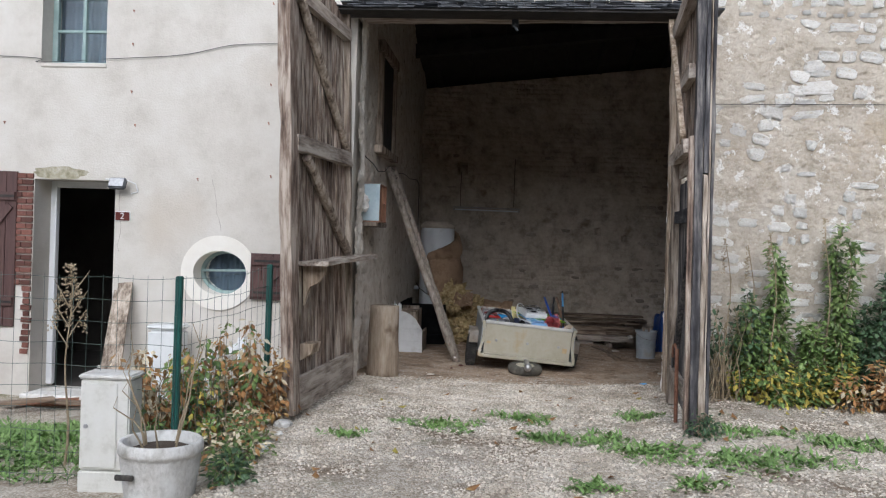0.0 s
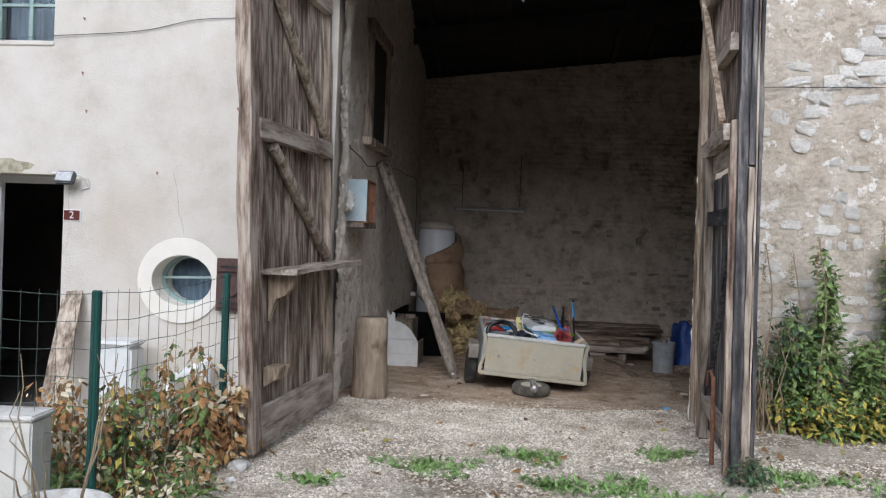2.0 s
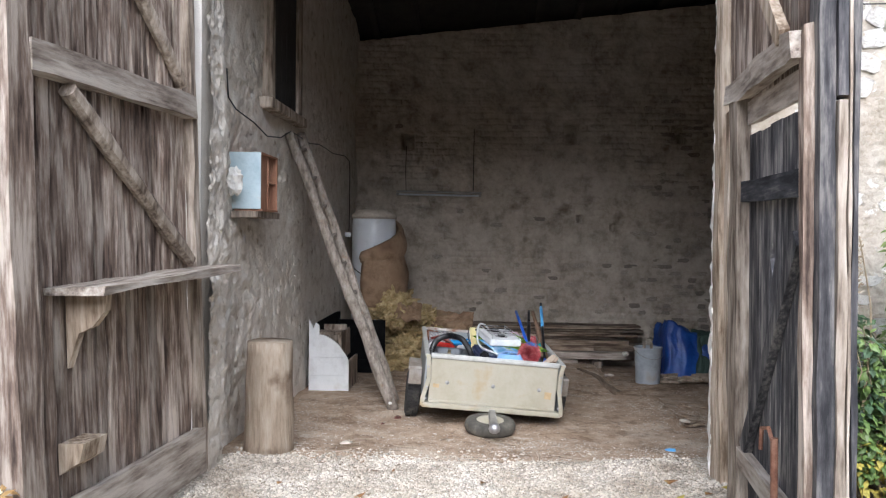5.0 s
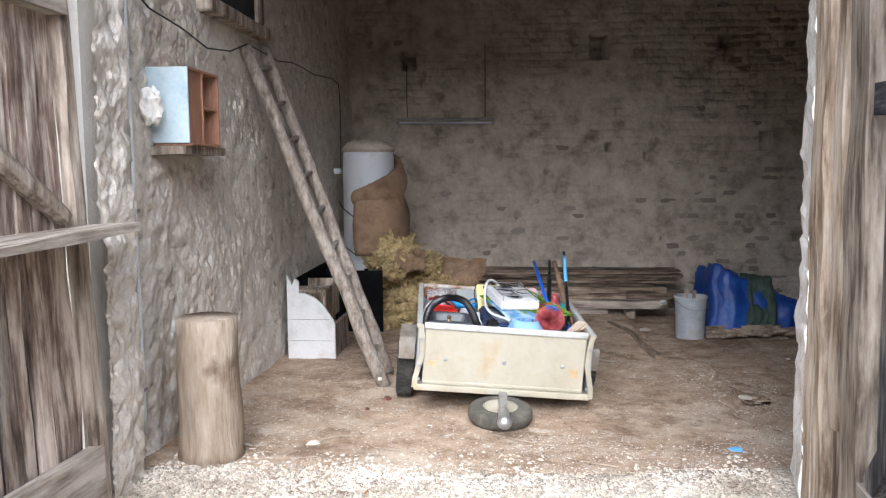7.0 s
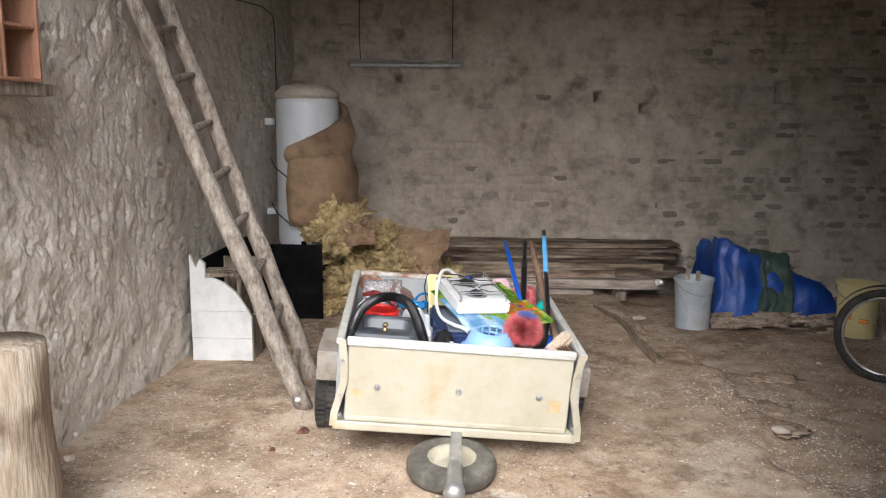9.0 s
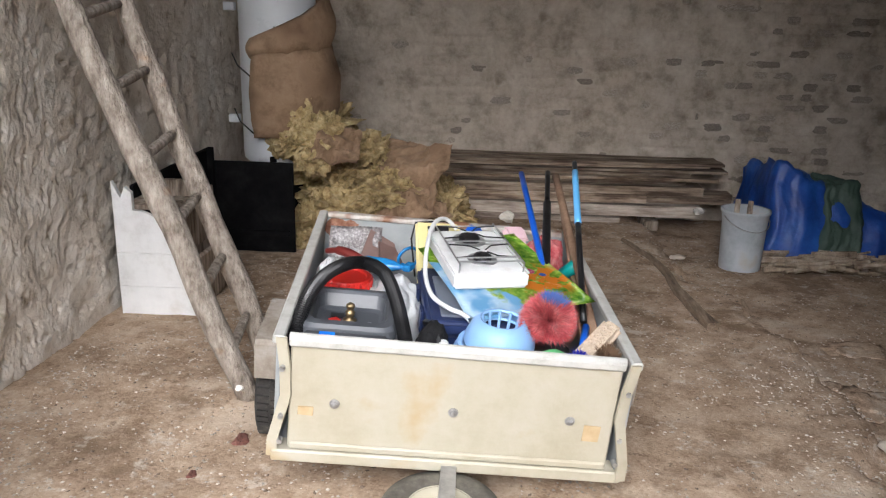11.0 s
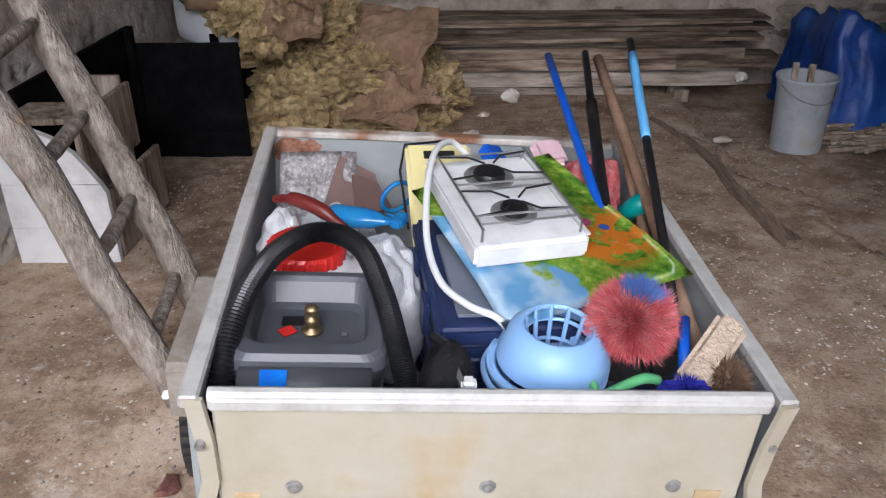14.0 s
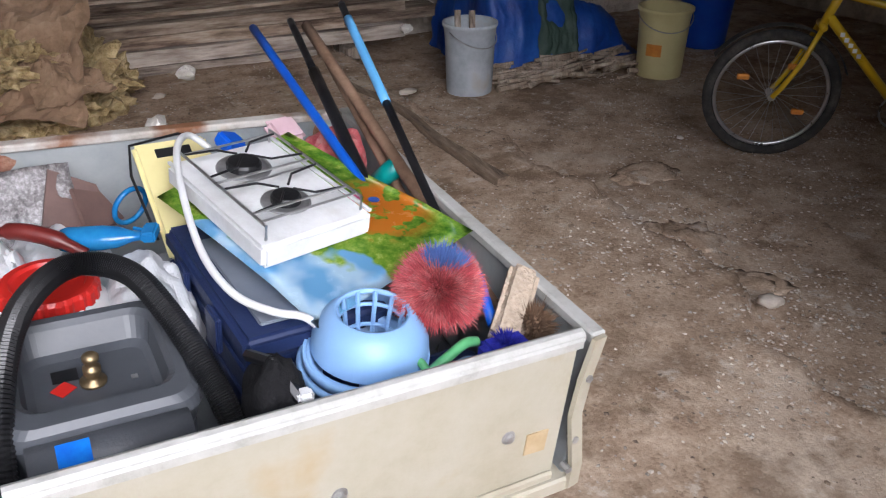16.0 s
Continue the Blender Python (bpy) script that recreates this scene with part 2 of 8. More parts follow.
GALV = surf("galvanised_steel", [(0.30, 0.30, 0.30), (0.42, 0.42, 0.42), (0.50, 0.50, 0.50)], 14, 0.42, 0.1, 60, metal=0.7)
RUBBER = surf("dusty_black_rubber", [(0.018, 0.017, 0.016), (0.035, 0.033, 0.03), (0.09, 0.08, 0.068)], 10, 0.85, 0.3, 60)
DUSTYRUBBER = surf("sun_bleached_tyre_rubber", [(0.06, 0.055, 0.046), (0.10, 0.092, 0.076), (0.17, 0.155, 0.125)], 10, 0.9, 0.3, 60)
LEAF = surf("green_leaves", [(0.05, 0.095, 0.02), (0.115, 0.18, 0.045), (0.21, 0.28, 0.085)], 5, 0.5, 0.0, rand=0.4, island=True)
DARKLEAF = surf("dark_green_leaves", [(0.025, 0.055, 0.022), (0.05, 0.095, 0.04), (0.09, 0.14, 0.06)], 5, 0.55, 0.0, rand=0.35, island=True)
DRYLEAF = surf("withered_leaves", [(0.20, 0.085, 0.03), (0.33, 0.17, 0.06), (0.45, 0.31, 0.12)], 5, 0.75, 0.0, rand=0.35, island=True)
YELLOWLEAF = surf("yellow_leaves", [(0.30, 0.25, 0.04), (0.45, 0.38, 0.07), (0.5, 0.36, 0.08)], 5, 0.65, 0.0, rand=0.25, island=True)
GRASSMAT = surf("weed_leaves", [(0.10, 0.19, 0.045), (0.19, 0.31, 0.09), (0.29, 0.40, 0.15)], 6, 0.6, 0.0, rand=0.3, island=True)
STALK = surf("dry_stalks", [(0.20, 0.15, 0.09), (0.30, 0.235, 0.15), (0.38, 0.31, 0.21)], 8, 0.85, 0.0)
STRAWLEAF = surf("straw_leaves", [(0.42, 0.33, 0.19), (0.58, 0.50, 0.34), (0.70, 0.64, 0.50)], 5, 0.75, 0.0, rand=0.25, island=True)


# ---- mesh helpers ----
def mesh_of(bm, name, mat, smooth=False):
    me = bpy.data.meshes.new(name)
    bmesh.ops.recalc_face_normals(bm, faces=bm.faces)
    bm.to_mesh(me)
    bm.free()
    me.materials.append(mat)
    if smooth:
        for p in me.polygons:
            p.use_smooth = True
    return me


def part(name, bm, mat, parent, label="", smooth=False):
    ob = new(name, mesh_of(bm, name, mat, smooth))
    ob.parent = parent
    if label:
        tagged(ob, label)
    return ob


def solo(name, bm, mat, label, category, m=None, smooth=False, kind="", group=""):
    ob = new(name, mesh_of(bm, name, mat, smooth))
    if m is not None:
        ob.matrix_world = m
    return tagged(ob, label, category, group, kind)


def thing(name, label, category, m=None, kind="", group=""):
    ob = new(name)
    ob.empty_display_size = 0.1
    if m is not None:
        ob.matrix_world = m
    return tagged(ob, label, category, group, kind)


def box(bm, lo, hi, m=None, bevel=0.0, jitter=0.0, rng=random):
    """A block between two corners, with softened edges and slightly uneven corners."""
    out = bmesh.ops.create_cube(bm, size=1.0)
    vs = out["verts"]
    for v in vs:
        v.co = Vector([lo[i] + (v.co[i] + 0.5) * (hi[i] - lo[i]) + rng.uniform(-jitter, jitter) for i in range(3)])
    if bevel:
        es = list({e for v in vs for e in v.link_edges})
        got = bmesh.ops.bevel(bm, geom=es, offset=bevel, segments=1, affect="EDGES")
        vs = list({v for f in got["faces"] for v in f.verts} | {v for v in vs if v.is_valid})
    if m is not None:
        bmesh.ops.transform(bm, matrix=m, verts=vs)
    return vs


def tube(bm, pts, rad, seg=8, wob=0.0, cap=True, freq=6.0):
    """A round bar along points; rad is one radius or one for each point."""
    pts = [Vector(p) for p in pts]
    rads = rad if isinstance(rad, (list, tuple)) else [rad] * len(pts)
    rings = []
    side = None
    for i, p in enumerate(pts):
        d = (pts[min(i + 1, len(pts) - 1)] - pts[max(i - 1, 0)]).normalized()
        if side is None:
            side = d.orthogonal().normalized()
        side = (side - d * side.dot(d)).normalized()
        up = d.cross(side)
        ring = []
        for k in range(seg):
            a = 2 * math.pi * k / seg
            r = rads[i]
            if wob:
                q = p * freq + Vector((math.cos(a), math.sin(a), 0)) * 0.6
                r *= 1 + wob * noise.noise(q)
            ring.append(bm.verts.new(p + (side * math.cos(a) + up * math.sin(a)) * r))
        rings.append(ring)
    for a, b in zip(rings, rings[1:]):
        for k in range(seg):
            bm.faces.new((a[k], a[(k + 1) % seg], b[(k + 1) % seg], b[k]))
    if cap:
        bm.faces.new(rings[0][::-1])
        bm.faces.new(rings[-1])
    return rings


def lathe(bm, profile, seg=24, m=None, sx=1.0, sy=1.0, caps=True):
    """A turned body: rows of radius and height round the z axis."""
    rings = []
    for r, z in profile:
        ring = []
        for k in range(seg):
            a = 2 * math.pi * k / seg
            v = Vector((r * math.cos(a) * sx, r * math.sin(a) * sy, z))
            ring.append(bm.verts.new(m @ v if m is not None else v))
        rings.append(ring)
    for a, b in zip(rings, rings[1:]):
        for k in range(seg):
            bm.faces.new((a[k], a[(k + 1) % seg], b[(k + 1) % seg], b[k]))
    if caps and profile[0][0] > 1e-4:
        bm.faces.new(rings[0][::-1])
    if caps and profile[-1][0] > 1e-4:
        bm.faces.new(rings[-1])


def plank(bm, p0, p1, w, t, side=(1, 0, 0), n=6, wob=0.006, rng=random):
    """A sawn board from p0 to p1 with uneven edges: w wide along side, t thick."""
    p0, p1 = Vector(p0), Vector(p1)
    d = (p1 - p0).normalized()
    s = Vector(side)
    s = (s - d * s.dot(d)).normalized()
    u = d.cross(s)
    off = Vector((rng.uniform(0, 50), rng.uniform(0, 50), rng.uniform(0, 50)))
    rings = []
    for i in range(n + 1):
        c = p0.lerp(p1, i / n)
        ring = []
        for a, b in ((-1, -1), (1, -1), (1, 1), (-1, 1)):
            j = noise.noise_vector(c * 3 + off + Vector((a, b, 0)) * 3) * wob
            ring.append(bm.verts.new(c + s * (a * w / 2) + u * (b * t / 2) + j))
        rings.append(ring)
    for a, b in zip(rings, rings[1:]):
        for k in range(4):
            bm.faces.new((a[k], a[(k + 1) % 4], b[(k + 1) % 4], b[k]))
    bm.faces.new(rings[0][::-1])
    bm.faces.new(rings[-1])


def sheet(name, xs, ys, f, mat, smooth=True):
    """A surface over a grid: f(u, v) gives the place."""
    co = [f(u, v) for v in ys for u in xs]
    n = len(xs)
    faces = [(j * n + i, j * n + i + 1, (j + 1) * n + i + 1, (j + 1) * n + i) for j in range(len(ys) - 1) for i in range(n - 1)]
    me = bpy.data.meshes.new(name)
    me.from_pydata(co, [], faces)
    me.materials.append(mat)
    if smooth:
        for p in me.polygons:
            p.use_smooth = True
    return me


def fbm(x, y, z=0.0, o=4):
    return noise.fractal(Vector((x, y, z)), 0.9, 2.1, o)


def soft(a, b, v):
    t = min(1.0, max(0.0, (v - a) / (b - a)))
    return t * t * (3 - 2 * t)


# ---- ground ----
FRONT, BACK, LEFT, RIGHT = 8.35, 15.18, -0.64, 7.2


def floor_z(x, y):
    """The barn's earth floor, falling gently to the back, with a lower strip past a worn ledge."""
    z = -0.06 - 0.035 * (y - FRONT) - 0.05 * soft(8.95, 8.2, y)
    edge = 3.02 + 0.10 * math.sin(y * 1.7) + 0.07 * math.sin(y * 4.1 + 1) + 0.14 * fbm(x * 0.6, y * 2.5, 51) - 0.2 * soft(11.6, 12.2, y) + 0.25 * soft(10.2, 9.4, y)
    z -= 0.10 * soft(edge - 0.03, edge + 0.05, x) * soft(9.3, 10.2, y)
    return z + 0.016 * fbm(x * 1.3, y * 1.3, 3) + 0.006 * fbm(x * 5, y * 5, 5) + 0.012 * fbm(x * 3, y * 3, 8) * soft(2.2, 2.7, x) * soft(3.6, 3.1, x)


def ground_z(x, y):
    z = -0.07 + 0.09 * soft(1.4, 3.2, x) - 0.30 * soft(-0.9, -3.4, x) * soft(3.5, 7.5, y)
    z -= 0.16 * soft(-0.5, -1.1, x) * soft(6.4, 5.3, y)
    if y > FRONT + 0.45:
        z -= 0.5 * soft(FRONT + 0.45, FRONT + 0.9, y)
    return z + 0.018 * fbm(x * 1.1, y * 1.1, 1) + 0.006 * fbm(x * 6, y * 6, 2)


def steps(a, b, n):
    return [a + (b - a) * i / n for i in range(n + 1)]


gx = [-400, -120, -40, -18] + steps(-9, 8, 190) + [16, 40, 120, 400]
gy = [-400, -120, -40, -16, -8, -4] + steps(-1.5, 9.3, 140) + [12, 18, 40, 120, 400]
ground = new("ground", sheet("ground", gx, gy, lambda x, y: (x, y, ground_z(x, y) if -9 < x < 8 and -4 < y < 9.4 else (-0.6 if y > 9 else -0.1)), GRAVEL))
tagged(ground, "pale gravel yard with worn earth patches and weeds", "ground", kind="structure")
floor = new("floor", sheet("floor", steps(LEFT - 0.1, RIGHT + 0.1, 150), steps(FRONT - 0.2, BACK + 0.1, 260), lambda x, y: (x, y, floor_z(x, y)), DIRT))
tagged(floor, "trodden earth barn floor with a worn ledge", "floor", kind="structure")


# ---- walls ----
# Unseen wall, added behind the camera to block low sky and bounce.
SKYBLOCK = surf("dark_sky_block", [(0.06, 0.055, 0.045), (0.10, 0.09, 0.075), (0.15, 0.135, 0.11)], 3, 0.95, 0.4, 20)
bm = bmesh.new()
box(bm, (-30, -10.5, -0.5), (30, -10, 6.0))
solo("sky_block_wall", bm, SKYBLOCK, "unseen dark wall added to block low sky light", "wall", kind="structure")


def wall_mesh(x0, x1, z0, z1, y0, y1, holes):
    """A wall along x with openings right through it."""
    xs = sorted({x0, x1, *[h[0] for h in holes], *[h[1] for h in holes]})
    zs = sorted({z0, z1, *[h[2] for h in holes], *[h[3] for h in holes]})
    bm = bmesh.new()
    solid = lambda i, k: 0 <= i < len(xs) - 1 and 0 <= k < len(zs) - 1 and not any(h[0] <= xs[i] < h[1] and h[2] <= zs[k] < h[3] for h in holes)
    for i in range(len(xs) - 1):
        for k in range(len(zs) - 1):
            if not solid(i, k):
                continue
            a, b, c, d = xs[i], xs[i + 1], zs[k], zs[k + 1]
            q = lambda *ps: bm.faces.new([bm.verts.new(p) for p in ps])
            q((a, y0, c), (b, y0, c), (b, y0, d), (a, y0, d))
            q((a, y1, c), (a, y1, d), (b, y1, d), (b, y1, c))
            if not solid(i - 1, k):
                q((a, y0, c), (a, y0, d), (a, y1, d), (a, y1, c))
            if not solid(i + 1, k):
                q((b, y0, c), (b, y1, c), (b, y1, d), (b, y0, d))
            if not solid(i, k - 1):
                q((a, y0, c), (a, y1, c), (b, y1, c), (b, y0, c))
            if not solid(i, k + 1):
                q((a, y0, d), (b, y0, d), (b, y1, d), (a, y1, d))
    bmesh.ops.remove_doubles(bm, verts=bm.verts, dist=1e-5)
    return bm


DOOR = (-4.0, -3.10, -0.34, 1.95)
WIN = (-3.97, -3.25, 3.19, 4.25)
OVAL = (-2.35, -1.52, 0.62, 1.42)
HOUSE_TOP = 6.6
house = solo("wall_house", wall_mesh(-9, -0.56, -0.7, HOUSE_TOP, FRONT, FRONT + 0.45, [DOOR, WIN, OVAL]), RENDER, "cream lime-rendered house wall with stains and hairline cracks", "wall", kind="structure")
GATE_TOP = 3.66
solo("wall_front_right", wall_mesh(2.78, 9, -0.5, 7.3, FRONT, FRONT + 0.5, []), MORTAR, "old rubble stone wall with lime mortar and bare limestone blocks", "wall", kind="structure")
solo("wall_over_gate", wall_mesh(-0.56, 2.66, GATE_TOP + 0.15, 6.7, FRONT + 0.03, FRONT + 0.45, []), MORTAR, "mortared stone wall above the barn gate", "wall", kind="structure")


def left_face(y, z):
    x = LEFT + 0.13 * soft(8.86, 8.66, y) + 0.03 * fbm(y * 1.1, z * 1.1, 7) + 0.006 * fbm(y * 6, z * 6, 9)
    flake = fbm(y * 4.2, z * 4.6, 61, 5)
    x += 0.006 * soft(-0.04, 0.04, flake) + 0.004 * soft(0.3, 0.36, flake)
    pit = fbm(y * 19, z * 13, 11, 3)
    near = soft(9.6, 10.3, y)
    x += 0.002 * pit - (0.010 + 0.006 * near) * soft(0.34, 0.44, pit) + 0.001 * fbm(y * 40, z * 34, 15, 2)
    block = fbm(y * 5.5, z * 8.5, 71, 2)
    x += (1 - near) * 0.008 * (soft(0.12, 0.24, block) - soft(-0.2, -0.3, block))
    return (x, y, z)


wl = new("wall_left", sheet("wall_left", steps(FRONT + 0.01, 11.3, 270)[:-1] + steps(11.3, BACK + 0.1, 150), [-0.6] + steps(-0.3, 2.9, 270)[:-1] + steps(2.9, 6.4, 80), lambda y, z: left_face(y, z), DAUB))
tagged(wl, "rough earth-plastered barn wall with flaking pitted surface", "wall", kind="structure")
bm = bmesh.new()
box(bm, (-1.0, FRONT + 0.45, -0.7), (LEFT - 0.12, BACK + 0.5, 6.4))
solo("wall_left_core", bm, DAUB, "thick core of the barn's side wall", "wall", kind="structure")


def back_top(x):
    return 4.29 + 0.105 * (x + 0.5)


def back_face(x, v):
    z = -0.7 + (back_top(x) + 0.7) * v
    row = math.floor(z / 0.088 + 0.25 * fbm(x * 0.5, 0, 3, 2))
    fz = (z / 0.088 + 0.25 * fbm(x * 0.5, 0, 3, 2)) % 1.0
    fx = (x / 0.23 + 0.5 * (row % 2) + 0.3 * math.sin(row * 7.1)) % 1.0
    bare = soft(-0.12, 0.3, fbm(x * 1.3, z * 1.5, 21) + 0.25 * soft(2.8, 4.2, x))
    course = 0.017 * bare * max(soft(0.24, 0.04, min(fz, 1 - fz)), soft(0.10, 0.02, min(fx, 1 - fx))) - 0.012 * bare * noise.cell(Vector((math.floor(x / 0.23 + 0.5 * (row % 2) + 0.3 * math.sin(row * 7.1)), row, 2)))
    y = BACK + 0.03 * fbm(x * 0.9, z * 0.9, 13) + 0.016 * fbm(x * 4, z * 6, 15) + 0.008 * fbm(x * 12, z * 14, 17, 3) + course
    for hx, hz, r in HOLES:
        d = max(abs(x - hx) / r, abs(z - hz) / (r * 1.3))
        y += 0.46 * (1 - soft(0.86, 1.0, d))
    return (x, y, z)


HOLES = ((0.12, 2.81, 0.09), (2.50, 2.95, 0.12), (4.02, 2.95, 0.10), (4.55, 1.78, 0.09), (0.48, 1.92, 0.05), (2.62, 1.72, 0.045), (3.1, 1.6, 0.04))
wb = new("wall_back", sheet("wall_back", steps(LEFT - 0.15, RIGHT + 0.1, 560), steps(0, 1, 400), back_face, OLDWALL))
tagged(wb, "old brick and stone back wall under worn grey-brown plaster", "wall", kind="structure")
bm = bmesh.new()
box(bm, (-1.0, BACK + 0.52, -0.7), (RIGHT + 0.5, BACK + 0.8, 5.3))
solo("wall_back_core", bm, OLDWALL, "thick core of the barn's back wall", "wall", kind="structure")
bm = bmesh.new()
box(bm, (RIGHT, FRONT + 0.5, -0.7), (RIGHT + 0.4, BACK + 0.5, 7.3))
solo("wall_right", bm, OLDWALL, "dim stone side wall at the far end of the barn", "wall", kind="structure")


def roof_z(x, y):
    return 4.42 + 0.105 * (x + 0.5) + 0.26 * (BACK - y)


# Boards, rafters and beams carry the shade overhead in their colour.
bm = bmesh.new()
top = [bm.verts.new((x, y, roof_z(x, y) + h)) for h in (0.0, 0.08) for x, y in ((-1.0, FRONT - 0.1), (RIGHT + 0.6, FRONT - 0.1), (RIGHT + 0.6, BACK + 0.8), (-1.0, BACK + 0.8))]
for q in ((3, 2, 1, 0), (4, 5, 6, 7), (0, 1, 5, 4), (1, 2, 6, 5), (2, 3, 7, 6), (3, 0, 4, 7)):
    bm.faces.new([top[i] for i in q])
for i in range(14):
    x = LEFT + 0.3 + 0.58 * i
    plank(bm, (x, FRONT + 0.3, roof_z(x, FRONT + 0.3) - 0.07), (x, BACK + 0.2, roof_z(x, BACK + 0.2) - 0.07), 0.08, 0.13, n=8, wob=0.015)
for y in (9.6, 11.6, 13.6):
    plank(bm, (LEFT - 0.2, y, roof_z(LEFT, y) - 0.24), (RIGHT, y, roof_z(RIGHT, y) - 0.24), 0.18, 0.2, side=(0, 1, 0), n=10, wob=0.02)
solo("ceiling", bm, ROOFWOOD, "roof boards on rafters and beams, coloured near-black for shade", "roof", kind="structure")
bm = bmesh.new()
for s in (0, 1):
    box(bm, (-9.2, FRONT - 0.35 + s * 0.02, HOUSE_TOP + s * 0.09), (-0.5, FRONT + 7.4, HOUSE_TOP + 0.07 + s * 0.09))
solo("house_roof", bm, SLATE, "dark slate roof of the house", "roof", kind="structure")


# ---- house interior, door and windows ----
# Plaster coloured dark to put the unlit room's shade behind the doorway.
ROOM = surf("shade_dark_room_plaster", [(0.10, 0.09, 0.08), (0.16, 0.145, 0.13)], 2, 0.9, 0.1, 20)
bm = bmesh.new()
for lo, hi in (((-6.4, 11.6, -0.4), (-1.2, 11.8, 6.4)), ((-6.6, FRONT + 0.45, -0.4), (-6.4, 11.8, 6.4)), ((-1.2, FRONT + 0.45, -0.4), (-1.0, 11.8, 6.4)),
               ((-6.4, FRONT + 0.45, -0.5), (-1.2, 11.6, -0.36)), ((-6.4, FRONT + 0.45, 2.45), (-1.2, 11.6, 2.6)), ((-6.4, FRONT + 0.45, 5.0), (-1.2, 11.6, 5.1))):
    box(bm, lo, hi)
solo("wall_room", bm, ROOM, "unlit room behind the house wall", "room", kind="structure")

door = thing("door_1", "white-framed house doorway standing open onto a dark room", "door", kind="structure")
bm = bmesh.new()
yd = FRONT + 0.31
box(bm, (-4.0, yd, -0.30), (-3.93, yd + 0.07, 1.95), bevel=0.006)
box(bm, (-3.93, yd, 1.88), (-3.10, yd + 0.07, 1.95), bevel=0.006)
part("door_frame", bm, PVC, door, "white plastic door frame")
bm = bmesh.new()
box(bm, (-4.05, FRONT - 0.10, -0.42), (-3.05, FRONT + 0.44, -0.335), bevel=0.012, jitter=0.004)
part("door_sill", bm, LIMESTONE, door, "worn pale stone threshold")
GLASS = glass("window_glass")
TEALPAINT = surf("blue_green_window_paint", [(0.22, 0.31, 0.30), (0.33, 0.42, 0.40)], 8, 0.6, 0.2, 40)
CURTAIN = surf("dusky_blue_curtain", [(0.07, 0.10, 0.14), (0.12, 0.16, 0.20)], 6, 0.9, 0.2, 20)
window = thing("window_1", "small old casement window with a blue-green wooden frame", "window", kind="structure")
yw = FRONT + 0.2
x0, x1, z0, z1 = WIN
bm = bmesh.new()
for lo, hi in (((x0, z0), (x0 + 0.06, z1)), ((x1 - 0.05, z0), (x1, z1)), ((x0 + 0.06, z0), (x1 - 0.05, z0 + 0.05)), ((x0 + 0.06, z1 - 0.05), (x1 - 0.05, z1)),
               (((x0 + x1) / 2 - 0.02, z0 + 0.05), ((x0 + x1) / 2 + 0.02, z1 - 0.05)), ((x0 + 0.06, 3.56), ((x0 + x1) / 2 - 0.02, 3.59)), (((x0 + x1) / 2 + 0.02, 3.56), (x1 - 0.05, 3.59)),
               ((x0 + 0.06, 3.92), ((x0 + x1) / 2 - 0.02, 3.95)), (((x0 + x1) / 2 + 0.02, 3.92), (x1 - 0.05, 3.95))):
    box(bm, (lo[0], yw, lo[1]), (hi[0], yw + 0.05, hi[1]), bevel=0.004)
part("window_frame", bm, TEALPAINT, window, "blue-green painted wooden frame")
for za, zb in ((z0 + 0.05, 3.56), (3.59, 3.92), (3.95, z1 - 0.05)):
    for xa, xb in ((x0 + 0.06, (x0 + x1) / 2 - 0.02), ((x0 + x1) / 2 + 0.02, x1 - 0.05)):
        bm = bmesh.new()
        box(bm, (xa, yw + 0.02, za), (xb, yw + 0.026, zb))
        part("pane", bm, GLASS, window).visible_shadow = False
bm = bmesh.new()
box(bm, (x0, FRONT - 0.015, z0 - 0.05), (x1 + 0.01, yw, z0 - 0.002), bevel=0.01)
part("window_sill", bm, RENDER, window)
me = sheet("curtain", steps(-4.0, -3.2, 60), steps(3.1, 4.3, 6), lambda x, z: (x, FRONT + 0.36 + 0.02 * math.sin(x * 60), z), CURTAIN)
tagged(new("curtain", me), "dusky blue net curtain behind the small window", "curtain")

# the oval window: a patch of wall round it, a proud pale surround, frame and bar
OX, OZ, RX, RZ = -1.93, 1.02, 0.265, 0.215


def ring_mesh(outer, inner, y0, y1, n=48):
    bm = bmesh.new()
    rows = []
    for pts, y in ((outer, y1), (outer, y0), (inner, y0), (inner, y1)):
        rows.append([bm.verts.new((p[0], y, p[1])) for p in pts])
    for a, b in zip(rows, rows[1:]):
        for k in range(n):
            bm.faces.new((a[k], a[(k + 1) % n], b[(k + 1) % n], b[k]))
    return bm


def oval_points(cx, cz, rx, rz, n=48):
    return [(cx + rx * math.cos(2 * math.pi * k / n), cz + rz * math.sin(2 * math.pi * k / n)) for k in range(n)]


def square_points(n=48):
    out = []
    for k in range(n):
        a = 2 * math.pi * k / n
        c, s = math.cos(a), math.sin(a)
        f = 1 / max(abs(c), abs(s))
        out.append(((OVAL[0] + OVAL[1]) / 2 + c * f * (OVAL[1] - OVAL[0]) / 2, (OVAL[2] + OVAL[3]) / 2 + s * f * (OVAL[3] - OVAL[2]) / 2))
    return out


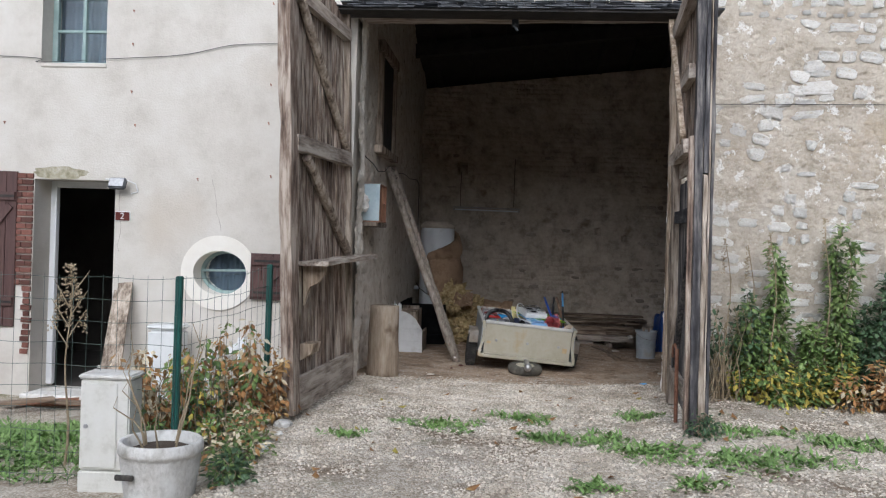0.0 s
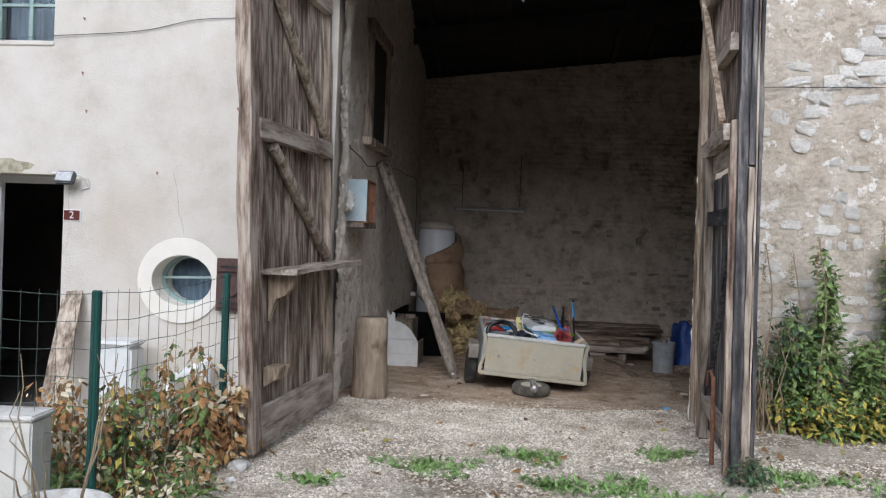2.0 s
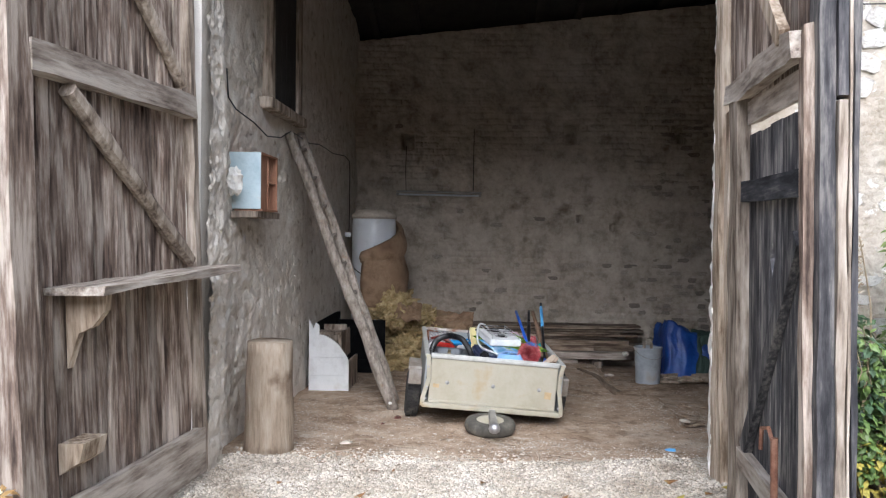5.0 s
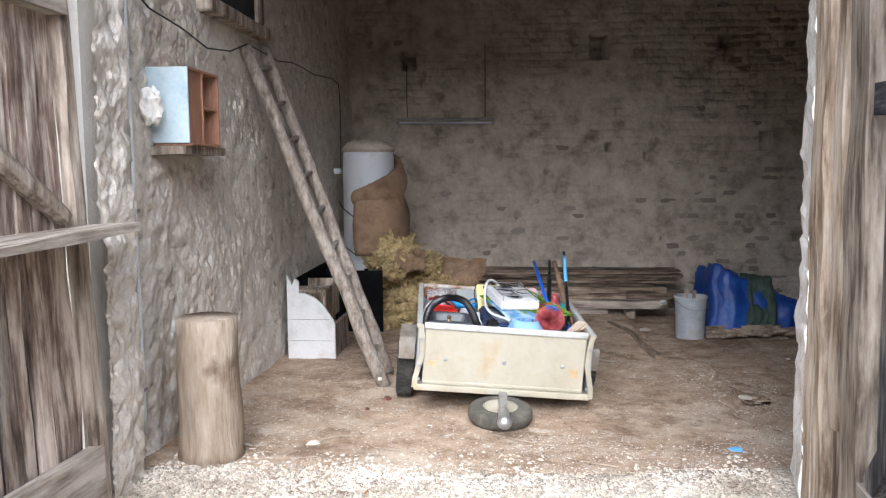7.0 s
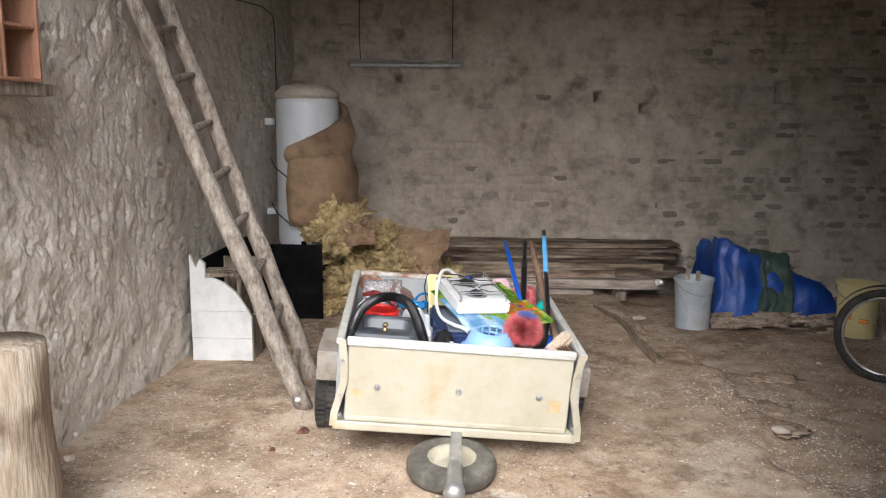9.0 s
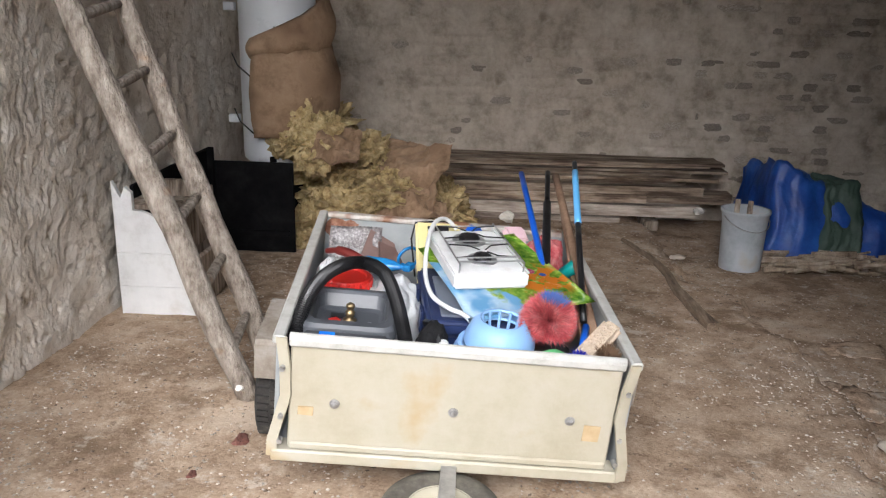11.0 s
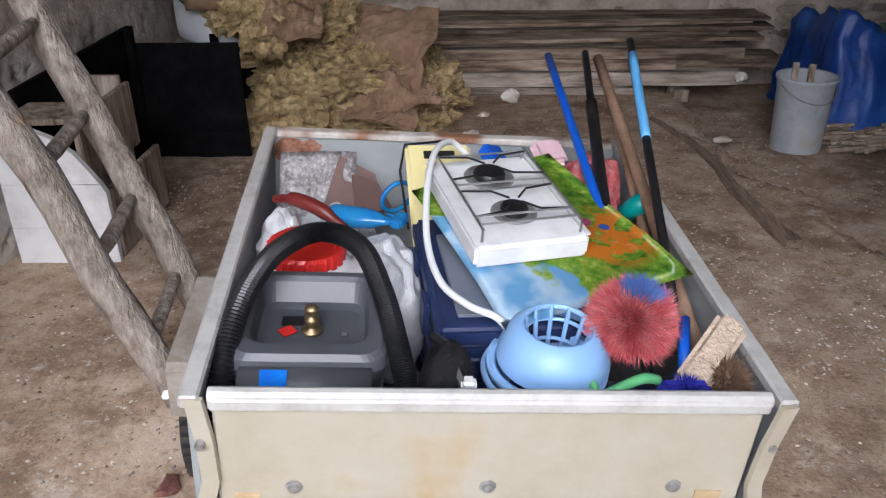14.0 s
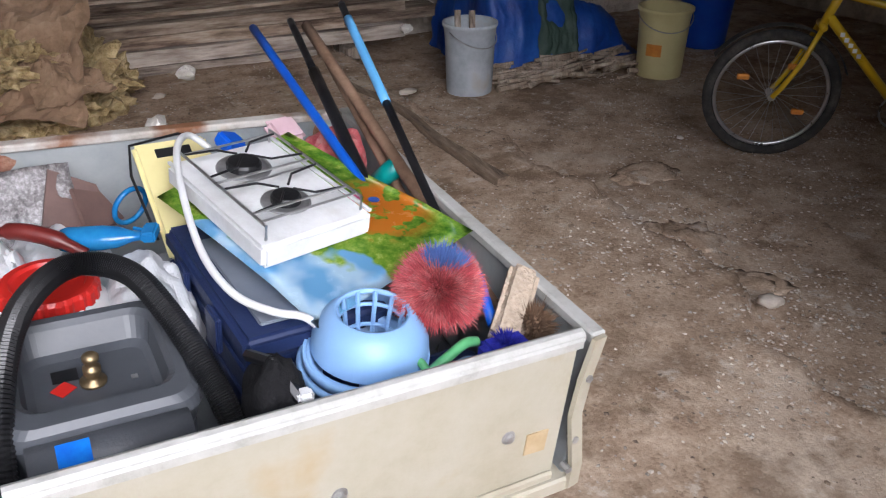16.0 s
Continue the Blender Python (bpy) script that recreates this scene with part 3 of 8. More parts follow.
SURROUND = surf("smooth_cream_surround", [(0.74, 0.70, 0.63), (0.80, 0.77, 0.71)], 3, 0.85, 0.1, 50)
ov = thing("window_2", "oval window with a broad smooth cream surround", "window", kind="structure")
part("wall_patch", ring_mesh(square_points(), oval_points(OX - 0.015, OZ, 0.40, 0.385), FRONT, FRONT + 0.4), RENDER, ov)
part("surround", ring_mesh(oval_points(OX - 0.015, OZ, 0.405, 0.39), oval_points(OX, OZ, RX + 0.02, RZ + 0.015), FRONT - 0.022, FRONT + 0.4), SURROUND, ov, smooth=False)
part("window_frame", ring_mesh(oval_points(OX, OZ, RX + 0.03, RZ + 0.03), oval_points(OX, OZ, RX - 0.015, RZ - 0.015), FRONT + 0.19, FRONT + 0.23), TEALPAINT, ov)
bm = bmesh.new()
bm.faces.new([bm.verts.new((p[0], FRONT + 0.21, p[1])) for p in oval_points(OX, OZ, RX, RZ)])
part("pane", bm, GLASS, ov).visible_shadow = False
bm = bmesh.new()
tube(bm, [(OX - RX, FRONT + 0.16, OZ + 0.01), (OX + RX, FRONT + 0.16, OZ + 0.03)], 0.012)
part("bar", bm, TEALPAINT, ov, "horizontal blue-green metal bar")
me = sheet("blind", steps(-2.25, -1.6, 40), steps(0.7, 1.35, 6), lambda x, z: (x, FRONT + 0.33 + 0.01 * math.sin(x * 90), z), CURTAIN)
tagged(new("curtain", me), "pale blue-grey curtain behind the oval window", "curtain")


def shutter(name, m, w, h, n, label):
    s = thing(name, label, "shutter", m)
    for i in range(n):
        bm = bmesh.new()
        box(bm, (i * w / n + 0.002, 0, 0), ((i + 1) * w / n - 0.002, 0.028, h), bevel=0.003, jitter=0.001)
        part("board", bm, BROWNPAINT, s)
    for z in (0.16 * h, 0.84 * h):
        bm = bmesh.new()
        box(bm, (0.01, -0.026, z - 0.045), (w - 0.01, -0.001, z + 0.045), bevel=0.004)
        part("batten", bm, BROWNPAINT, s)
        bm = bmesh.new()
        box(bm, (w * 0.1, -0.034, z - 0.012), (w - 0.01, -0.027, z + 0.012))
        part("strap_hinge", bm, RUBBER, s)
    bm = bmesh.new()
    plank(bm, (0.06, -0.013, 0.22 * h), (w - 0.06, -0.013, 0.78 * h), 0.07, 0.022, side=(1, 0, 0), n=2, wob=0.001)
    part("brace", bm, BROWNPAINT, s)
    return s


shutter("shutter", pose(-1.59, FRONT - 0.06, 0.76, 0, 0, 2), 0.48, 0.48, 4, "small brown wooden shutter open against the wall")
shutter("shutter", pose(-5.0, FRONT - 0.05, 0.36, 0, 0, 1.5), 0.82, 1.66, 7, "tall brown wooden shutter open against the wall")


# ---- gate ----
beam = bmesh.new()
plank(beam, (-0.85, FRONT + 0.12, GATE_TOP + 0.10), (2.95, FRONT + 0.12, GATE_TOP + 0.15), 0.26, 0.12, side=(0, 1, 0), n=18, wob=0.02)
solo("lintel_beam", beam, RAILWOOD, "rough weathered oak lintel over the barn gate", "beam", kind="structure")

L_HINGE, R_HINGE = (-0.53, 8.28), (2.73, 8.30)
leaf = thing("barn_door", "tall weathered plank barn door standing open outwards, with shelf", "barn door", pose(L_HINGE[0], L_HINGE[1], 0.0, 0, 0, -94.5) @ pose(0, 0, 0, 2.4, 0, 0), group="barn gate leaves")
LW, LH = 1.80, 3.72
rng = random.Random(4)
n = 15
for i in range(n):
    bm = bmesh.new()
    a = 0.10 + (LW - 0.24) * i / n
    b = 0.10 + (LW - 0.24) * (i + 1) / n
    top_z = LH - 0.02 + rng.uniform(-0.04, 0.05)
    plank(bm, ((a + b) / 2, rng.uniform(-0.01, 0.01), 0.06 + rng.uniform(-0.03, 0.03)), ((a + b) / 2 + rng.uniform(-0.006, 0.006), 0.0, top_z), (b - a) - rng.uniform(0.014, 0.036), 0.034, n=18, wob=0.016, rng=rng)
    part("plank", bm, OLDWOOD, leaf)
bm = bmesh.new()
plank(bm, (0.06, 0.04, 0.0), (0.06, 0.04, LH + 0.05), 0.07, 0.06, n=14, wob=0.012, rng=rng)
part("hinge_stile", bm, GREYWOOD, leaf, "pale weathered hinge post")
# Dark boards added behind the planks so their gaps read as shade.
for i in range(5):
    bm = bmesh.new()
    a = 0.12 + (LW - 0.28) * i / 5
    plank(bm, (a + 0.152, -0.034, 0.08), (a + 0.152, -0.034, LH - 0.08), 0.29, 0.016, n=4, wob=0.002, rng=rng)
    part("gap_shade_board", bm, BROWNPAINT, leaf, "dark board added behind to keep plank gaps dark")
bm = bmesh.new()
plank(bm, (LW - 0.05, 0.03, -0.02), (LW - 0.05, 0.03, LH + 0.02), 0.15, 0.10, n=16, wob=0.016, rng=rng)
part("meeting_stile", bm, OLDWOOD, leaf, "worn dark meeting stile")
for z, w, p in ((2.22, 0.13, 0.075), (3.48, 0.12, 0.07)):
    bm = bmesh.new()
    plank(bm, (0.07, 0.055, z), (LW - 0.12, 0.055, z - 0.02), w, p, side=(0, 0, 1), n=10, wob=0.012, rng=rng)
    part("rail", bm, RAILWOOD, leaf)
for z, w, mat in ((0.19, 0.16, RAILWOOD), (0.055, 0.12, RAILWOOD)):
    bm = bmesh.new()
    plank(bm, (0.07, 0.055, z), (LW - 0.12, 0.055, z - 0.01), w, 0.05, side=(0, 0, 1), n=10, wob=0.008, rng=rng)
    part("bottom_rail", bm, mat, leaf)
bm = bmesh.new()
tube(bm, [(LW - 0.42 - (LW - 0.60) * k / 8, 0.06, 2.10 - 0.80 * k / 8) for k in range(9)], 0.045, 8, wob=0.25)
part("brace", bm, GREYWOOD, leaf, "round diagonal brace")
bm = bmesh.new()
tube(bm, [(LW - 0.3 - (LW - 0.5) * k / 8, 0.06, 3.42 - 1.08 * k / 8) for k in range(9)], 0.04, 8, wob=0.25)
part("brace", bm, GREYWOOD, leaf, "round diagonal brace")
bm = bmesh.new()
plank(bm, (0.05, 0.19, 1.24), (LW - 0.26, 0.15, 1.20), 0.30, 0.035, side=(0, 1, 0), n=12, wob=0.014, rng=rng)
part("shelf", bm, RAILWOOD, leaf, "rough plank shelf with debris")
bm = bmesh.new()
prof = [(0.02, 1.18), (0.22, 1.18), (0.21, 1.10), (0.15, 1.03), (0.08, 1.0), (0.05, 0.92), (0.02, 0.84)]
for x in (LW - 0.46, LW - 0.41):
    bm.faces.new([bm.verts.new((x, p[0], p[1])) for p in prof])
fs = list(bm.faces)
bmesh.ops.bridge_loops(bm, edges=[e for f in fs for e in f.edges])
part("bracket", bm, PALEWOOD, leaf, "curved shelf bracket")
bm = bmesh.new()
for pr in ([(0.02, 0.52), (0.14, 0.52), (0.12, 0.44), (0.02, 0.38)],):
    for x in (LW - 0.52, LW - 0.32):
        bm.faces.new([bm.verts.new((x, p[0], p[1])) for p in pr])
bmesh.ops.bridge_loops(bm, edges=list(bm.edges))
part("wood_block", bm, PALEWOOD, leaf, "pale wooden block")

# the other leaf has a wicket door in it
leaf2 = thing("barn_door", "weathered barn door standing open outwards, with dark wicket door", "barn door", pose(R_HINGE[0], R_HINGE[1], 0.0, 0, 0, -95.6) @ pose(0, 0, 0, 0.8, 0, 0), group="barn gate leaves")
RW = 1.84
rng = random.Random(8)


def upright(name, x, y, z0, z1, w, t, mat, label="", wob=0.01, n=12):
    bm = bmesh.new()
    plank(bm, (x, y, z0), (x + rng.uniform(-0.006, 0.006), y, z1), w, t, n=n, wob=wob, rng=rng)
    return part(name, bm, mat, leaf2, label)


def crosswise(name, x0, x1, y, z, w, t, mat, label="", wob=0.01, fall=0.02):
    bm = bmesh.new()
    plank(bm, (x0, y, z), (x1, y, z - fall), w, t, side=(0, 0, 1), n=10, wob=wob, rng=rng)
    return part(name, bm, mat, leaf2, label)


# planks above the wicket, and beside it towards the hinge
for i in range(13):
    a, b = 0.06 + 1.66 * i / 13, 0.06 + 1.66 * (i + 1) / 13
    low = 0.05 if b < 0.46 else 2.20
    upright("plank", (a + b) / 2, rng.uniform(-0.006, 0.006), low + rng.uniform(-0.02, 0.02), LH + rng.uniform(-0.05, 0.04), (b - a) - rng.uniform(0.005, 0.016), 0.026, OLDWOOD)
upright("stile", 0.045, -0.03, 0.0, LH, 0.08, 0.09, PALEWOOD, "rotted pale hinge stile", 0.022, 22)
upright("stile", 0.22, -0.04, 0.45, 2.2, 0.10, 0.05, PALEWOOD, "loose pale side board", 0.018, 16)
upright("stile", 0.50, -0.045, 0.0, 2.30, 0.19, 0.085, GREYWOOD, "thick pale wicket post", 0.018, 18)
# the near edge is built up of several posts side by side
upright("stile", 1.73, -0.05, 0.02, 2.32, 0.07, 0.04, OLDWOOD, "brown wicket post", 0.010, 14)
upright("stile", 1.76, 0.0, 0.0, LH, 0.13, 0.06, DARKWOOD, "dark grey meeting stile", 0.012, 16)
upright("stile", 1.79, 0.048, 0.0, 2.0, 0.12, 0.03, GREYWOOD, "grey lower stile plank", 0.012, 14)
upright("stile", 1.79, 0.048, 2.02, LH, 0.11, 0.03, DARKWOOD, "dark upper stile plank", 0.010, 12)
upright("stile", 1.80, 0.074, 0.0, LH - 0.05, 0.10, 0.010, GREYWOOD, "thin pale lath along the edge", 0.006, 16)
upright("stile", 1.77, 0.096, 0.02, LH - 0.02, 0.16, 0.024, DARKWOOD, "dark outer cover board", 0.010, 14)
crosswise("rail", 0.08, 1.70, -0.06, 3.48, 0.12, 0.07, RAILWOOD, wob=0.014)
crosswise("rail", 0.95, 1.70, -0.05, 2.86, 0.11, 0.06, RAILWOOD, wob=0.014)
crosswise("rail", 0.36, 1.72, -0.06, 2.27, 0.11, 0.09, RAILWOOD, "bowed beam over the wicket", wob=0.024)
bm = bmesh.new()
plank(bm, (0.14, -0.10, 3.64), (1.56, -0.10, 2.31), 0.08, 0.045, side=(1, 0, 0), n=8, wob=0.006, rng=rng)
part("brace", bm, PALEWOOD, leaf2, "pale newer diagonal brace")
crosswise("wicket_head", 0.61, 1.69, -0.02, 2.135, 0.12, 0.03, RAILWOOD, "split board over the wicket door", wob=0.010)
# wicket door of dark boards with a pierced lozenge
HX, HZ, HR = 1.10, 1.38, 0.045
for i in range(5):
    a, b = 0.615 + 1.075 * i / 5, 0.615 + 1.075 * (i + 1) / 5
    if a < HX < b:
        bm = bmesh.new()
        t0, t1 = -0.022, 0.002
        a2, b2 = a + 0.003, b - 0.003
        loz = [(HX, HZ - 2 * HR), (HX + HR, HZ), (HX, HZ + 2 * HR), (HX - HR, HZ)]
        rim = [(HX, 0.08), (b2, 0.08), (b2, HZ), (b2, 2.02), (HX, 2.02), (a2, 2.02), (a2, HZ), (a2, 0.08)]
        near_, far_ = [[[bm.verts.new((p[0], y, p[1])) for p in q] for q in (loz, rim)] for y in (t0, t1)]
        for l_, r_ in (near_, far_):
            for q in ((r_[0], r_[1], r_[2], l_[1], l_[0]), (r_[2], r_[3], r_[4], l_[2], l_[1]), (r_[4], r_[5], r_[6], l_[3], l_[2]), (r_[6], r_[7], r_[0], l_[0], l_[3])):
                bm.faces.new(q)
        for u, v in zip(near_, far_):
            for k in range(len(u)):
                bm.faces.new((u[k], u[(k + 1) % len(u)], v[(k + 1) % len(u)], v[k]))
        part("wicket_board", bm, DARKWOOD, leaf2, "dark board with a lozenge hole")
        continue
    upright("wicket_board", (a + b) / 2, -0.01, 0.08, 2.02 + rng.uniform(-0.02, 0.012), (b - a) - rng.uniform(0.004, 0.010), 0.024, DARKWOOD, wob=0.004, n=8)
DARKRAIL = timber("grey_blue_aged_rail", (0.022, 0.022, 0.025), (0.06, 0.06, 0.066), (0.20, 0.19, 0.175), axis="x", rand=0.1, bias=-0.03)
crosswise("wicket_rail", 0.62, 1.69, -0.045, 1.72, 0.11, 0.045, DARKRAIL, wob=0.005)
crosswise("wicket_rail", 0.56, 1.69, -0.05, 0.31, 0.10, 0.05, RAILWOOD, "pale bottom rail", wob=0.008)
bm = bmesh.new()
plank(bm, (0.66, -0.045, 0.36), (1.62, -0.045, 1.48), 0.09, 0.04, side=(1, 0, 0), n=6, wob=0.006, rng=rng)
part("wicket_brace", bm, DARKWOOD, leaf2)
RUST = surf("rusty_iron", [(0.12, 0.05, 0.03), (0.22, 0.10, 0.06), (0.28, 0.15, 0.10)], 14, 0.85, 0.4, 60)
bm = bmesh.new()
tube(bm, [(1.47, -0.10, 0.02), (1.47, -0.10, 0.62)], 0.016, 8)
tube(bm, [(1.47, -0.10, 0.58), (1.41, -0.11, 0.65), (1.33, -0.12, 0.63), (1.31, -0.12, 0.53)], 0.010, 6)
part("drop_bolt", bm, RUST, leaf2, "rusty iron drop bolt")


# ---- things along the barn's walls ----
def wall_x(y, z):
    return left_face(y, z)[0]


bm = bmesh.new()
tube(bm, [(-0.29, 9.05, floor_z(-0.29, 9.05) - 0.02 + 0.8 * k / 10) for k in range(11)], [0.185] + [0.175 - 0.001 * k for k in range(10)], 28, wob=0.13, freq=3.0)
solo("log_stump", bm, BARK, "upright barkless tree log used as a chopping block on earth", "log", smooth=True)

# the small cupboard on the wall
BLUEPAINT = surf("faded_pale_blue_paint", [(0.34, 0.44, 0.49), (0.45, 0.55, 0.59), (0.52, 0.61, 0.64)], 6, 0.7, 0.2, 40, stain=(0.40, 0.36, 0.30), stain_scale=6, stain_at=0.66)
REDWOOD = surf("reddish_bare_wood", [(0.24, 0.11, 0.065), (0.34, 0.17, 0.10), (0.40, 0.22, 0.14)], 8, 0.8, 0.3, 30, stretch=(3, 3, 0.4))
cb = thing("wall_cupboard", "small open wooden wall cupboard with a pale blue side", "cupboard")
X0, X1, Y0, Y1, Z0, Z1 = LEFT - 0.03, -0.42, 9.25, 9.71, 1.64, 2.06
bm = bmesh.new()
box(bm, (X0, Y0 - 0.016, Z0), (X1, Y0, Z1), bevel=0.003, jitter=0.002)
part("side_panel", bm, BLUEPAINT, cb, "pale blue painted side")
for nm, lo, hi in (("side_panel", (X0, Y1, Z0), (X1, Y1 + 0.016, Z1)), ("back_panel", (X0, Y0, Z0), (X0 + 0.05, Y1, Z1)), ("shelf", (X0 + 0.05, Y0, Z0 - 0.014), (X1 + 0.01, Y1, Z0)),
                   ("top", (X0 + 0.05, Y0, Z1 - 0.014), (X1, Y1, Z1)), ("divider", (X0 + 0.05, Y0 + 0.22, Z0), (X1 - 0.005, Y0 + 0.234, Z1 - 0.014)), ("shelf", (X0 + 0.05, Y0 + 0.234, 1.84), (X1 - 0.01, Y1, 1.853)),
                   ("door", (X1 - 0.03, Y0, Z0 + 0.002), (X1 - 0.012, Y0 + 0.215, Z1 - 0.016))):
    bm = bmesh.new()
    box(bm, lo, hi, bevel=0.002, jitter=0.002)
    part(nm, bm, REDWOOD, cb)
bm = bmesh.new()
plank(bm, (-0.53, 9.2, 1.60), (-0.53, 9.84, 1.60), 0.20, 0.05, side=(1, 0, 0), n=6, wob=0.01)
solo("wall_bracket", bm, GREYWOOD, "rough wooden ledge fixed to the wall under a cupboard", "ledge")


def lump(bm, c, r, seg=2, amp=0.3, freq=4.0, flat=(1, 1, 1)):
    out = bmesh.ops.create_icosphere(bm, subdivisions=seg, radius=1.0)
    off = Vector((c[0] * 7.3, c[1] * 5.1, c[2] * 3.7))
    for v in out["verts"]:
        d = v.co.copy()
        k = 1 + amp * noise.noise(d * freq * 0.5 + off) + amp * 0.4 * noise.noise(d * freq * 1.7 + off)
        v.co = Vector(c) + Vector((d.x * r * flat[0], d.y * r * flat[1], d.z * r * flat[2])) * k
    return out["verts"]


bm = bmesh.new()
lump(bm, (-0.585, 9.13, 1.84), 0.085, 3, 0.5, 4, (0.75, 0.8, 1.15))
solo("plaster_lump", bm, LIMESTONE, "lump of white plaster stuck on the wall by the cupboard", "plaster")

bm = bmesh.new()
tube(bm, [(-0.625, 8.97 - 0.003 * k, 0.06 + 3.5 * k / 12) for k in range(13)], 0.013, 8)
pipe = solo("conduit", bm, WHITEPAINT, "thin grey-white electric conduit clipped up the wall", "conduit", smooth=True)
for z in (0.3, 1.27, 1.95, 2.45, 3.1):
    bm = bmesh.new()
    box(bm, (-0.65, 8.945, z), (-0.607, 8.985, z + 0.018), bevel=0.003)
    part("clip", bm, GALV, pipe)

CABLE = surf("black_cable", [(0.012, 0.012, 0.012), (0.025, 0.024, 0.023)], 8, 0.6, 0.0)
bm = bmesh.new()
pts = [(-0.60, 8.98, 2.62), (-0.59, 8.99, 2.42), (-0.585, 9.15, 2.36)]
for k in range(1, 13):
    y = 9.15 + (14.15 - 9.15) * k / 12
    pts.append((-0.575 + 0.01 * (k % 2), y, 2.36 + 0.09 * k / 12 - 0.10 * math.sin(math.pi * min(1, k / 4)) * (k < 4) + 0.02 * math.sin(k * 1.9)))
pts += [(-0.57, 14.19, 2.3), (-0.57, 14.2, 1.7), (-0.56, 14.1, 1.4)]
tube(bm, pts, 0.0055, 6)
solo("wall_cable", bm, CABLE, "black electric cable strung along the earth wall", "cable", smooth=True)

nw = thing("wall_opening", "small opening with heavy wooden frame, backed by shade-black boards", "opening", kind="structure")
for nm, lo, hi in (("sill_beam", (-0.72, 9.98, 2.50), (-0.53, 11.3, 2.60)), ("post", (-0.72, 10.05, 2.60), (-0.56, 10.17, 3.75)), ("post", (-0.72, 11.1, 2.60), (-0.56, 11.22, 3.75)), ("lintel", (-0.72, 9.98, 3.75), (-0.55, 11.3, 3.9))):
    bm = bmesh.new()
    box(bm, lo, hi, bevel=0.012, jitter=0.008)
    part(nm, bm, GREYWOOD, nw)
# Near-black boards stand in for the darkness inside the opening.
for i in range(5):
    bm = bmesh.new()
    plank(bm, (-0.61, 10.26 + 0.187 * i, 2.6), (-0.61, 10.26 + 0.187 * i, 3.75), 0.18, 0.02, side=(0, 1, 0), n=5, wob=0.004)
    part("board", bm, ROOFWOOD, nw)

# ladder
ladder = thing("ladder", "old pole ladder with round rungs leaning on the earth wall", "ladder")
fa, fb = Vector((0.43, 10.73, -0.16)), Vector((-0.60, 10.83, 2.40))
ra, rb = Vector((0.385, 11.17, -0.16)), Vector((-0.60, 11.33, 2.46))
for a, b, s in ((fa, fb, 0.0), (ra, rb, 5.0)):
    bm = bmesh.new()
    pts = []
    for k in range(25):
        p = a.lerp(b, k / 24)
        w = noise.noise_vector(Vector((s, k * 0.28, 1.0))) * 0.018
        pts.append(p + w)
    tube(bm, pts, [0.054 - 0.0004 * k for k in range(25)], 12, wob=0.22, freq=5)
    part("rail", bm, LADDERWOOD, ladder, smooth=True)
for k in range(9):
    u = 0.085 + 0.106 * k
    a, b = fa.lerp(fb, u), ra.lerp(rb, u + 0.004)
    d = (b - a).normalized() * 0.03
    bm = bmesh.new()
    tube(bm, [a - d * 1.4, a.lerp(b, 0.3) + Vector((0.004, 0, -0.004)), a.lerp(b, 0.7), b + d], [0.018, 0.024, 0.023, 0.017], 8, wob=0.15)
    part("rung", bm, LADDERWOOD, ladder, smooth=True)

# white-fronted nest box and black boards
nest = thing("nest_box", "small timber box with white-painted curved plank front on earth", "wooden box")
zb = floor_z(-0.37, 11.75)
for out in ([(-0.575, zb), (-0.155, zb), (-0.155, -0.023), (-0.575, -0.023)],
            [(-0.575, -0.02), (-0.155, -0.02), (-0.155, 0.13), (-0.172, 0.167), (-0.575, 0.167)],
            [(-0.575, 0.17), (-0.175, 0.17), (-0.20, 0.21), (-0.26, 0.30), (-0.34, 0.365), (-0.42, 0.40), (-0.47, 0.405), (-0.47, 0.50), (-0.505, 0.53), (-0.53, 0.47), (-0.575, 0.56)]):
    bm = bmesh.new()
    f = bm.faces.new([bm.verts.new((p[0], 11.72, p[1])) for p in out])
    got = bmesh.ops.extrude_face_region(bm, geom=[f])
    bmesh.ops.translate(bm, vec=(0, 0.03, 0), verts=[v for v in got["geom"] if isinstance(v, bmesh.types.BMVert)])
    part("front_board", bm, WHITEPAINT, nest, "white-painted front board")
for i, (z0, z1) in enumerate(((zb, 0.12), (0.125, 0.42))):
    bm = bmesh.new()
    box(bm, (-0.27 if i else -0.19, 11.78, z0), (-0.24 if i else -0.16, 12.35, z1), bevel=0.006, jitter=0.004)
    part("side_board", bm, GREYWOOD, nest)
bm = bmesh.new()
box(bm, (-0.57, 12.32, zb), (-0.28, 12.35, 0.45), bevel=0.004)
part("back_board", bm, GREYWOOD, nest)
bm = bmesh.new()
box(bm, (-0.56, 11.76, 0.40), (-0.25, 12.0, 0.425), bevel=0.004, jitter=0.004)
part("lid_board", bm, GREYWOOD, nest)

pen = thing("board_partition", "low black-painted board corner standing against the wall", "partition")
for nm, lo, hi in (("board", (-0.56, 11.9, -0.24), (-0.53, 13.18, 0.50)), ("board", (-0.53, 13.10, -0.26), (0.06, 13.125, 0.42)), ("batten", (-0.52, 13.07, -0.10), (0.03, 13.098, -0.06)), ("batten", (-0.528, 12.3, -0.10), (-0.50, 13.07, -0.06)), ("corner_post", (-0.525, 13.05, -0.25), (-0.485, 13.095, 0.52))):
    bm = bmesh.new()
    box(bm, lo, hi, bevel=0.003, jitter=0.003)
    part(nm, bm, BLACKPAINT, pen)

